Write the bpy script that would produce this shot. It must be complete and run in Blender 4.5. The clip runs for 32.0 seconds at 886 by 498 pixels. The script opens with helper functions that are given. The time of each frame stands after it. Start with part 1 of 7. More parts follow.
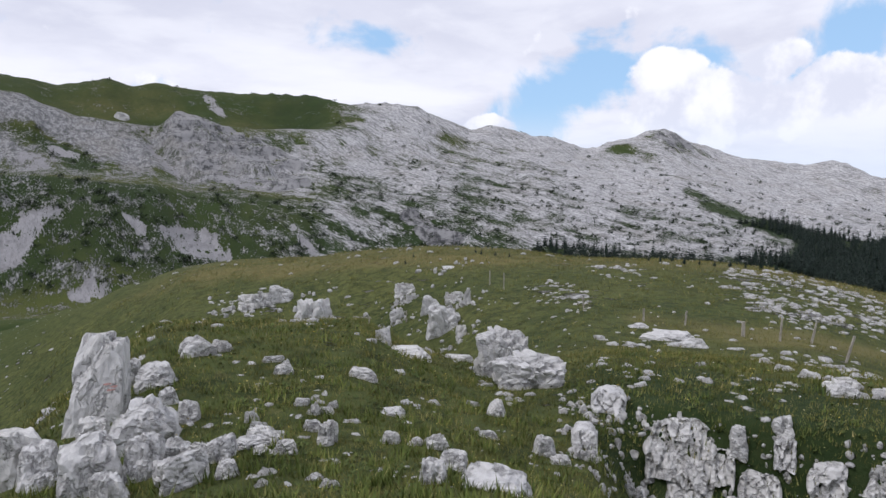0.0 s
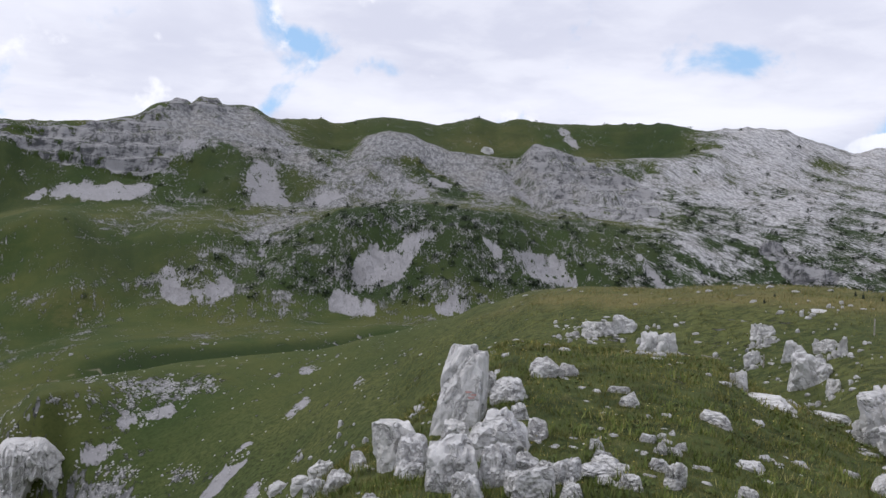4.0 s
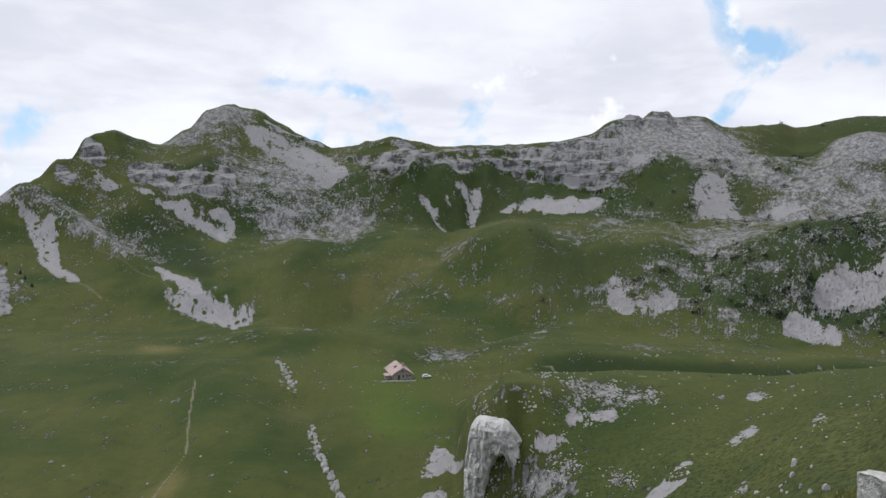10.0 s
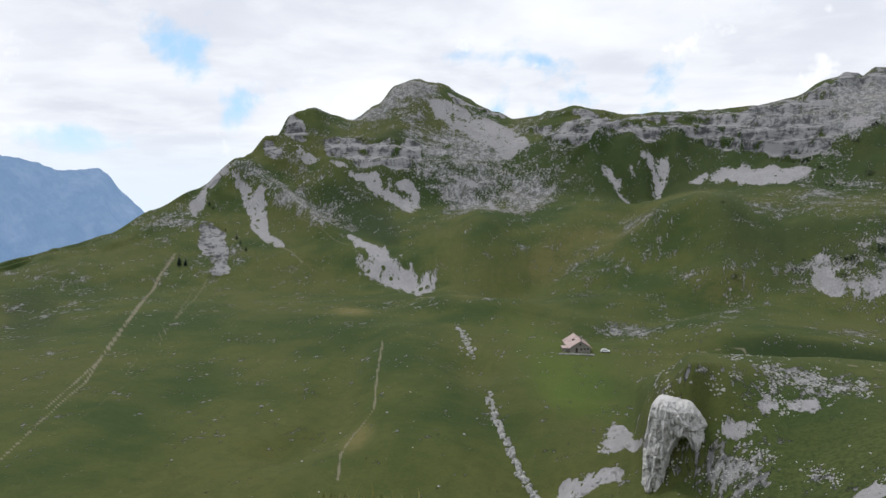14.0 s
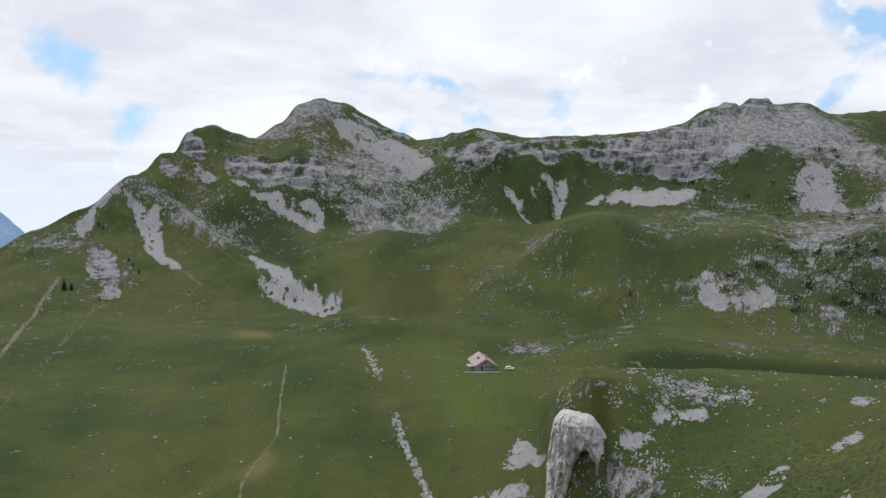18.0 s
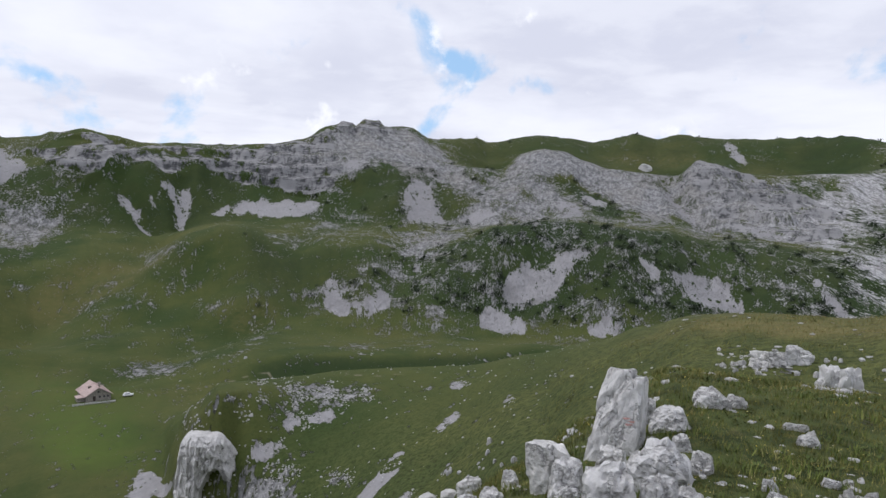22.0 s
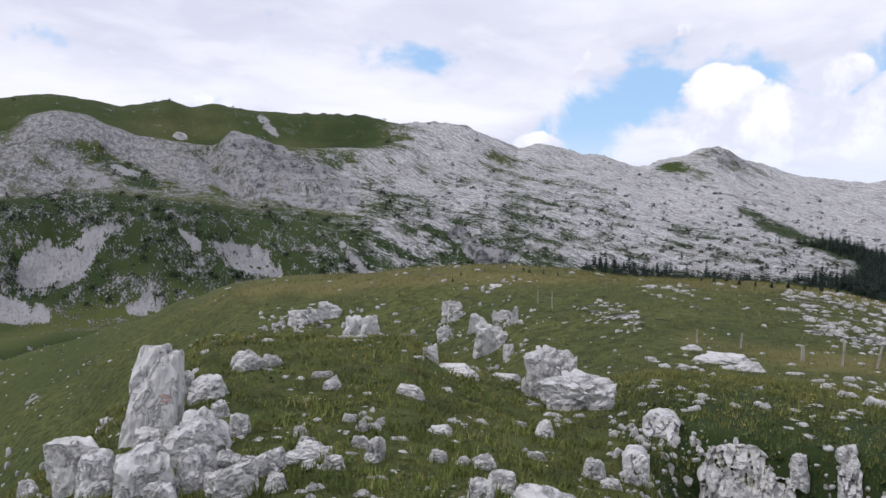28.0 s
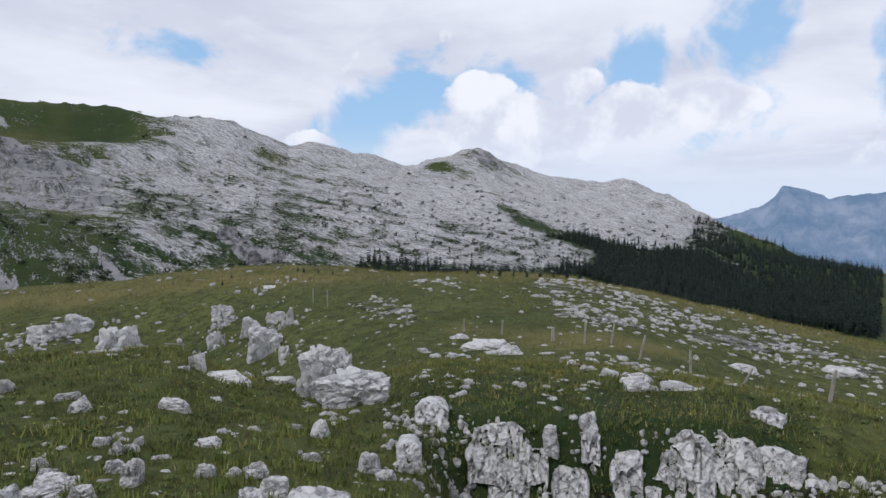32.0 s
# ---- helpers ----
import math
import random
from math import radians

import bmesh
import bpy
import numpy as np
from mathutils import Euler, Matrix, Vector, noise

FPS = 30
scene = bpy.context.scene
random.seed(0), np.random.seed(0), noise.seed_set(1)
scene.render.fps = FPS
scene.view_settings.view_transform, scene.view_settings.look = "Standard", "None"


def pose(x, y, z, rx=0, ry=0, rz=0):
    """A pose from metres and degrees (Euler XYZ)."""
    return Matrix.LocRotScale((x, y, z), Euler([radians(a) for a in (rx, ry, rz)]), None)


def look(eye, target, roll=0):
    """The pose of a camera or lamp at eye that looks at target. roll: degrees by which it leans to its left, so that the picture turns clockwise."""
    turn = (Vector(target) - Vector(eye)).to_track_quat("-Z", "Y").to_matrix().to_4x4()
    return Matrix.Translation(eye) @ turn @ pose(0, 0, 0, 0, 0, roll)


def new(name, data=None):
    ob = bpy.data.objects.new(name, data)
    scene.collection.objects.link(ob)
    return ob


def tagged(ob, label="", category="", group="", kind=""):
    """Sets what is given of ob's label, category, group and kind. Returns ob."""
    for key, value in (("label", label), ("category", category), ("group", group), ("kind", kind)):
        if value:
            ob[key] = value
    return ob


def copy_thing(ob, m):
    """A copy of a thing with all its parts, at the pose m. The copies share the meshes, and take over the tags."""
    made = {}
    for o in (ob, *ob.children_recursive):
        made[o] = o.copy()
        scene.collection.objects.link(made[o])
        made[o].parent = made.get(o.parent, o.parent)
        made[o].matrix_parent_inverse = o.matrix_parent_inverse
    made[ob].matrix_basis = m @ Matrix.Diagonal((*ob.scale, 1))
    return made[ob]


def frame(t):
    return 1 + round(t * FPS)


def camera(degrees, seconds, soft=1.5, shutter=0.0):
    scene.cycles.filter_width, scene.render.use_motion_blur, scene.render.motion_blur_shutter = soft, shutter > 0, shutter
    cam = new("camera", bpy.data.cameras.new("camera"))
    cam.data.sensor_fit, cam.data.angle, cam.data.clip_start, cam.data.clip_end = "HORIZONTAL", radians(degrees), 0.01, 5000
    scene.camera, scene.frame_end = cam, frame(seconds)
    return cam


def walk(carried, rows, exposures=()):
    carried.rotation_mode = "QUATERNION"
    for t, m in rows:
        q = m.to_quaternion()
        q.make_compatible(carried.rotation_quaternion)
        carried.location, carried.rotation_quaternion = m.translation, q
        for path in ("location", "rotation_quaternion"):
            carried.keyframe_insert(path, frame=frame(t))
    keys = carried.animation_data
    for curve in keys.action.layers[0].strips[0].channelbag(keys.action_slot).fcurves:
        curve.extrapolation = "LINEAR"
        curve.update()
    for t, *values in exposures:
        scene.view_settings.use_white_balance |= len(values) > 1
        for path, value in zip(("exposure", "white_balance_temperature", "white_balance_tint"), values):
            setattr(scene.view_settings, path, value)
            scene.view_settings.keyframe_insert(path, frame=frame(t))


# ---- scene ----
# The camera turns on a summit: seconds, bearing, pitch and lean in degrees, place in metres.
cam = camera(65.91, 32.0, soft=1.5)
PATH = [
    (0.0, 62.59, -6.42, -0.08, 0.331, 0.244, 1.679),
    (0.5, 58.71, -5.54, -0.49, 0.348, 0.246, 1.676),
    (1.0, 54.12, -5.00, -0.06, 0.363, 0.254, 1.671),
    (1.5, 50.63, -4.75, 0.06, 0.363, 0.275, 1.670),
    (2.0, 47.47, -4.50, 0.11, 0.351, 0.298, 1.672),
    (2.5, 44.37, -4.56, 0.28, 0.324, 0.320, 1.666),
    (3.0, 40.56, -4.40, 0.15, 0.307, 0.347, 1.668),
    (3.5, 37.17, -4.10, 0.16, 0.287, 0.352, 1.671),
    (5.5, 24.37, -4.44, -0.17, 0.189, 0.413, 1.692),
    (6.0, 20.34, -4.40, -0.39, 0.164, 0.422, 1.696),
    (6.5, 16.22, -4.19, -0.27, 0.143, 0.425, 1.690),
    (7.0, 12.48, -4.02, -0.38, 0.118, 0.429, 1.689),
    (7.5, 9.45, -3.82, -0.16, 0.095, 0.433, 1.690),
    (8.0, 6.52, -3.56, -0.11, 0.061, 0.442, 1.687),
    (8.5, 3.91, -3.35, -0.01, 0.025, 0.447, 1.677),
    (9.0, 1.78, -3.21, -0.02, 0.013, 0.443, 1.677),
    (9.5, 0.16, -3.10, 0.12, -0.008, 0.447, 1.678),
    (10.0, -2.02, -3.01, 0.02, -0.032, 0.450, 1.683),
    (10.5, -4.38, -3.04, -0.06, -0.050, 0.445, 1.676),
    (11.0, -7.29, -3.30, -0.01, -0.071, 0.440, 1.671),
    (11.5, -10.01, -3.76, -0.09, -0.091, 0.433, 1.662),
    (12.0, -12.40, -4.63, -0.12, -0.103, 0.429, 1.663),
    (12.5, -13.53, -4.90, -0.02, -0.103, 0.430, 1.661),
    (13.0, -14.25, -5.10, -0.12, -0.102, 0.432, 1.660),
    (13.5, -15.05, -5.16, -0.19, -0.111, 0.428, 1.660),
    (14.0, -16.99, -5.41, -0.11, -0.117, 0.430, 1.663),
    (14.5, -19.95, -5.73, -0.29, -0.128, 0.428, 1.655),
    (15.5, -22.60, -5.33, -0.09, -0.129, 0.418, 1.657),
    (16.5, -19.25, -4.93, 0.11, -0.130, 0.408, 1.659),
    (17.0, -16.36, -4.45, 0.15, -0.122, 0.415, 1.659),
    (17.5, -13.24, -4.11, 0.19, -0.090, 0.421, 1.657),
    (18.0, -9.08, -3.72, 0.15, -0.030, 0.424, 1.658),
    (18.5, -4.05, -3.28, 0.14, 0.021, 0.420, 1.664),
    (19.0, 0.14, -2.91, 0.38, 0.055, 0.404, 1.662),
    (19.5, 3.99, -2.64, 0.44, 0.083, 0.397, 1.662),
    (20.0, 7.79, -2.72, 0.23, 0.110, 0.393, 1.663),
    (20.5, 11.05, -2.95, 0.53, 0.133, 0.380, 1.669),
    (21.0, 14.28, -2.87, 0.47, 0.151, 0.379, 1.681),
    (21.5, 17.70, -2.77, 0.56, 0.166, 0.388, 1.689),
    (22.0, 21.41, -2.59, 0.58, 0.181, 0.387, 1.682),
    (22.5, 24.79, -2.44, 0.25, 0.201, 0.390, 1.681),
    (23.0, 28.06, -2.35, 0.08, 0.213, 0.380, 1.686),
    (23.5, 31.20, -2.20, -0.28, 0.223, 0.378, 1.695),
    (24.0, 33.35, -2.09, -0.15, 0.226, 0.384, 1.685),
    (24.5, 36.02, -2.75, -0.18, 0.233, 0.389, 1.685),
    (25.0, 39.35, -3.04, 0.02, 0.240, 0.394, 1.684),
    (25.5, 43.41, -3.14, 0.00, 0.234, 0.399, 1.690),
    (26.0, 46.78, -3.43, -0.25, 0.244, 0.399, 1.695),
    (26.5, 50.03, -3.89, -0.36, 0.264, 0.368, 1.691),
    (28.5, 61.24, -5.25, -0.02, 0.356, 0.242, 1.664),
    (29.0, 64.14, -5.58, -0.12, 0.372, 0.200, 1.658),
    (29.5, 67.54, -5.64, 0.01, 0.404, 0.152, 1.646),
    (30.0, 69.61, -5.84, -0.01, 0.433, 0.125, 1.637),
    (30.5, 72.06, -5.87, 0.69, 0.444, 0.127, 1.636),
    (31.0, 73.60, -5.71, 0.51, 0.427, 0.156, 1.655),
    (31.5, 75.92, -5.43, 0.28, 0.405, 0.193, 1.666),
    (32.0, 77.37, -5.05, -0.09, 0.395, 0.195, 1.667),
]
walk(cam, [(t, pose(x, y, z, 90 + pitch, 0, -bearing) @ pose(0, 0, 0, 0, 0, lean))
           for t, bearing, pitch, lean, x, y, z in PATH],
     [(0, 0.0, 6150, 14), (3.5, 0.0, 6150, 14), (9, 0.03, 6300, 11), (13, 0.10, 6400, 8), (16.5, 0.10, 6400, 8), (19, 0.03, 6300, 10),
      (23, 0.0, 6150, 13), (28.5, 0.03, 6150, 15), (30, 0.0, 6150, 14), (32, -0.16, 6050, 12)])
EYE = 1.65

# ---- sky and sun ----
SUN_BEARING, SUN_HEIGHT = -42.0, 52.0
sun = new("sun", bpy.data.lights.new("sun", "SUN"))
sun.data.energy, sun.data.angle, sun.data.color = 1.4, radians(10), (1.0, 0.96, 0.9)
sun.matrix_world = look((0, 0, 0), (-math.sin(radians(SUN_BEARING)) * math.cos(radians(SUN_HEIGHT)),
                                    -math.cos(radians(SUN_BEARING)) * math.cos(radians(SUN_HEIGHT)),
                                    -math.sin(radians(SUN_HEIGHT))))
world = bpy.data.worlds.new("sky")
scene.world = world
world.use_nodes = True
WN, WL = world.node_tree.nodes, world.node_tree.links
WN.clear()


def wn(kind, **values):
    node = WN.new(kind)
    for key, value in values.items():
        if key in node.inputs:
            node.inputs[key].default_value = value
        else:
            setattr(node, key, value)
    return node


def wmath(op, a, b=None, clamp=False):
    node = WN.new("ShaderNodeMath")
    node.operation, node.use_clamp = op, clamp
    for slot, v in ((0, a), (1, b)):
        if v is None:
            continue
        if isinstance(v, (int, float)):
            node.inputs[slot].default_value = v
        else:
            WL.new(v, node.inputs[slot])
    return node.outputs[0]


def wmix(fac, a, b):
    node = WN.new("ShaderNodeMix")
    node.data_type = "RGBA"
    for slot, v in ((0, fac), (6, a), (7, b)):
        if isinstance(v, (int, float, tuple)):
            node.inputs[slot].default_value = v
        else:
            WL.new(v, node.inputs[slot])
    return node.outputs[2]


def wstep(v, lo, hi):
    node = WN.new("ShaderNodeMapRange")
    node.interpolation_type = "SMOOTHSTEP"
    node.inputs[1].default_value, node.inputs[2].default_value = lo, hi
    WL.new(v, node.inputs[0])
    return node.outputs[0]


air = wn("ShaderNodeTexSky", sky_type="NISHITA", sun_disc=False, sun_elevation=radians(SUN_HEIGHT),
         sun_rotation=radians(SUN_BEARING), altitude=1700.0, dust_density=1.0)
way = wn("ShaderNodeTexCoord").outputs["Generated"]
parts = WN.new("ShaderNodeSeparateXYZ")
WL.new(way, parts.inputs[0])
up = parts.outputs[2]
# cloud sheet seen from below: the way divided by its height
lift = wmath("ADD", wmath("MAXIMUM", up, 0.0), 0.16)
sheet = WN.new("ShaderNodeCombineXYZ")
WL.new(wmath("DIVIDE", parts.outputs[0], lift), sheet.inputs[0])
WL.new(wmath("DIVIDE", parts.outputs[1], lift), sheet.inputs[1])
broad = wn("ShaderNodeTexNoise", Scale=0.75, Detail=7.0, Roughness=0.52, Distortion=0.3)
WL.new(sheet.outputs[0], broad.inputs["Vector"])
fine = wn("ShaderNodeTexNoise", Scale=2.6, Detail=8.0, Roughness=0.55, Distortion=0.2)
WL.new(sheet.outputs[0], fine.inputs["Vector"])

wisp = wn("ShaderNodeTexNoise", Scale=6.5, Detail=8.0, Roughness=0.55, Distortion=0.3)
WL.new(way, wisp.inputs["Vector"])


def opening(bearing, height, width, tall):
    """How far a way lies inside a gap of the clouds: 1 in its middle, 0 outside."""
    b, h = radians(bearing), radians(height)
    ahead = Vector((math.sin(b) * math.cos(h), math.cos(b) * math.cos(h), math.sin(h)))
    right = Vector((math.cos(b), -math.sin(b), 0))
    over = right.cross(ahead)
    sums = None
    for axis, size in ((right, width), (over, tall)):
        dot = WN.new("ShaderNodeVectorMath")
        dot.operation = "DOT_PRODUCT"
        WL.new(way, dot.inputs[0])
        dot.inputs[1].default_value = axis
        sq = wmath("POWER", wmath("ABSOLUTE", wmath("DIVIDE", dot.outputs["Value"], math.tan(radians(size)))), 2.0)
        sums = sq if sums is None else wmath("ADD", sums, sq)
    front = WN.new("ShaderNodeVectorMath")
    front.operation = "DOT_PRODUCT"
    WL.new(way, front.inputs[0])
    front.inputs[1].default_value = ahead
    return wmath("MULTIPLY", wmath("SUBTRACT", 1.0, sums, clamp=True), wmath("GREATER_THAN", front.outputs["Value"], 0.0))


gap = None
for spot in ((74.5, 8, 6, 5), (70, 5, 6, 4.5), (63, 10, 3.5, 2), (95, 10, 5, 4.5), (100, 4, 7, 2.5), (84, 8, 8, 5), (101, 15, 5, 9), (113, 13, 7, 12), (24.2, 13, 3.0, 2.0), (29.5, 10.8, 4.5, 1.6), (-31, 9, 6, 6), (-37, 11, 5, 4), (-26, 6, 5, 3), (-45, 3.5, 7, 2), (-60, 12, 9, 8), (130, 14, 12, 9), (57, 10.5, 4, 2)):
    g = opening(*spot)
    gap = g if gap is None else wmath("MAXIMUM", gap, g)
ragged = wmath("ADD", wmath("MULTIPLY", gap, 1.0), wmath("MULTIPLY", wmath("SUBTRACT", wisp.outputs["Fac"], 0.5), 6.0))
clear = wstep(ragged, 0.55, 1.3)
bright = wmix(wstep(broad.outputs["Fac"], 0.36, 0.66), (0.73, 0.745, 0.83, 1), (0.985, 0.99, 1.03, 1))
billow = wmix(wmath("MULTIPLY", wstep(fine.outputs["Fac"], 0.42, 0.64), 0.4), bright, (1.0, 1.005, 1.03, 1))
veil = WN.new("ShaderNodeVectorMath")
veil.operation = "SCALE"
WL.new(air.outputs[0], veil.inputs[0])
veil.inputs["Scale"].default_value = 0.11
blue = wmix(0.7, veil.outputs[0], (0.46, 0.72, 1.0, 1))
cover = wmix(clear, billow, blue)
# heaped clouds that stand in the eastern gap
heap = None
for spot in ((84, 5, 8.5, 3.6), (80.5, 7.6, 3.6, 2.2), (92, 6, 5, 3), (66.5, 3.4, 3.2, 1.6), (98, 6.5, 5, 2.6), (88, 8, 3.5, 2)):
    g = opening(*spot)
    heap = g if heap is None else wmath("MAXIMUM", heap, g)
puff = wn("ShaderNodeTexNoise", Scale=13.0, Detail=8.0, Roughness=0.55)
WL.new(way, puff.inputs["Vector"])
heaped = wstep(wmath("ADD", heap, wmath("MULTIPLY", wmath("SUBTRACT", puff.outputs["Fac"], 0.5), 2.2)), 0.28, 0.52)
white = wmix(wstep(puff.outputs["Fac"], 0.40, 0.60), (0.80, 0.82, 0.90, 1), (1.04, 1.04, 1.05, 1))
cover = wmix(heaped, cover, white)
low = wmix(wstep(up, -0.02, 0.10), (0.80, 0.87, 0.97, 1), cover)
sky_light = wn("ShaderNodeBackground", Strength=0.98)
WL.new(low, sky_light.inputs["Color"])
WL.new(sky_light.outputs[0], wn("ShaderNodeOutputWorld").inputs["Surface"])

# ---- materials ----
class Mat:
    """A node material under construction."""

    def __init__(self, name, roughness=0.9, specular=0.25):
        self.m = bpy.data.materials.new(name)
        self.m.use_nodes = True
        self.t = self.m.node_tree
        self.bsdf = self.t.nodes["Principled BSDF"]
        self.bsdf.inputs["Roughness"].default_value = roughness
        self.bsdf.inputs["Specular IOR Level"].default_value = specular

    def put(self, socket, v):
        if hasattr(v, "is_linked"):
            self.t.links.new(v, socket)
        elif isinstance(v, tuple) and len(v) == 3 and socket.type == "RGBA":
            socket.default_value = (*v, 1)
        else:
            socket.default_value = v

    def node(self, kind, **values):
        n = self.t.nodes.new(kind)
        for k, v in values.items():
            if k in n.inputs:
                self.put(n.inputs[k], v)
            else:
                setattr(n, k, v)
        return n

    def attr(self, name):
        n = self.node("ShaderNodeAttribute", attribute_name=name)
        s = self.node("ShaderNodeSeparateColor")
        self.put(s.inputs[0], n.outputs["Color"])
        return s.outputs[0], s.outputs[1], s.outputs[2], n.outputs["Alpha"]

    def math(self, op, a, b=0.0, clamp=False):
        n = self.node("ShaderNodeMath", operation=op, use_clamp=clamp)
        self.put(n.inputs[0], a)
        self.put(n.inputs[1], b)
        return n.outputs[0]

    def step(self, v, lo, hi):
        n = self.node("ShaderNodeMapRange", interpolation_type="SMOOTHSTEP")
        self.put(n.inputs[0], v)
        self.put(n.inputs[1], lo)
        self.put(n.inputs[2], hi)
        return n.outputs[0]

    def mix(self, f, a, b):
        n = self.node("ShaderNodeMix", data_type="RGBA")
        self.put(n.inputs[0], f)
        self.put(n.inputs[6], a)
        self.put(n.inputs[7], b)
        return n.outputs[2]

    def lerp(self, f, a, b):
        n = self.node("ShaderNodeMix", data_type="FLOAT")
        self.put(n.inputs[0], f)
        self.put(n.inputs[2], a)
        self.put(n.inputs[3], b)
        return n.outputs[0]

    def where(self, turn=0.0, scale=(1, 1, 1), source="Object"):
        n = self.node("ShaderNodeTexCoord")
        r = self.node("ShaderNodeVectorRotate", rotation_type="Z_AXIS", Angle=radians(turn))
        self.put(r.inputs["Vector"], n.outputs[source])
        s = self.node("ShaderNodeVectorMath", operation="MULTIPLY")
        self.put(s.inputs[0], r.outputs[0])
        s.inputs[1].default_value = scale
        return s.outputs[0]

    def fall(self):
        """Places along the fall of the slopes, from the land's own attribute."""
        return self.node("ShaderNodeAttribute", attribute_name="fall_line").outputs["Vector"]

    def squeezed(self, scale):
        """Places along the fall of the slopes, scaled on each axis."""
        s = self.node("ShaderNodeVectorMath", operation="MULTIPLY")
        self.put(s.inputs[0], self.fall())
        s.inputs[1].default_value = scale
        return s.outputs[0]

    def strata(self, dip, squeeze):
        """Places on the slope drawn out along its beds, which dip to one side."""
        c, d = math.cos(radians(dip)), math.sin(radians(dip))
        p = self.fall()
        join = self.node("ShaderNodeCombineXYZ")
        for slot, way in ((0, (c * squeeze, d * squeeze, 0)), (1, (-d, c, 0))):
            dot = self.node("ShaderNodeVectorMath", operation="DOT_PRODUCT")
            self.put(dot.inputs[0], p)
            dot.inputs[1].default_value = way
            self.put(join.inputs[slot], dot.outputs["Value"])
        return join.outputs[0]

    def noise(self, vector, scale, detail=6.0, rough=0.55, distort=0.0):
        n = self.node("ShaderNodeTexNoise", Scale=scale, Detail=detail, Roughness=rough, Distortion=distort)
        self.put(n.inputs["Vector"], vector)
        return n.outputs["Fac"]

    def voronoi(self, vector, scale, feature="F1", random=1.0):
        n = self.node("ShaderNodeTexVoronoi", feature=feature, Scale=scale, Randomness=random)
        self.put(n.inputs["Vector"], vector)
        return n.outputs["Distance"]

    def chips(self, vector, scale, share):
        """Blocks in a share of the cells of a broken lattice, each of its own size."""
        n = self.node("ShaderNodeTexVoronoi", Scale=scale)
        warp = self.node("ShaderNodeVectorMath", operation="ADD")
        self.put(warp.inputs[0], vector)
        self.put(warp.inputs[1], self.node("ShaderNodeTexNoise", Scale=scale * 3, Detail=3.0, Vector=vector).outputs["Color"])
        self.put(n.inputs["Vector"], warp.outputs[0])
        split = self.node("ShaderNodeSeparateColor")
        self.put(split.inputs[0], n.outputs["Color"])
        there = self.math("LESS_THAN", split.outputs[0], share)
        reach = self.math("ADD", 0.16, self.math("MULTIPLY", split.outputs[1], 0.26))
        return self.math("MULTIPLY", there, self.math("LESS_THAN", n.outputs["Distance"], reach))

    def bump(self, height, strength, distance, under=None):
        n = self.node("ShaderNodeBump", Strength=strength, Distance=distance)
        self.put(n.inputs["Height"], height)
        if under is not None:
            self.put(n.inputs["Normal"], under)
        return n.outputs[0]

    def done(self, colour, normal=None):
        self.put(self.bsdf.inputs["Base Color"], colour)
        if normal is not None:
            self.put(self.bsdf.inputs["Normal"], normal)
        return self.m


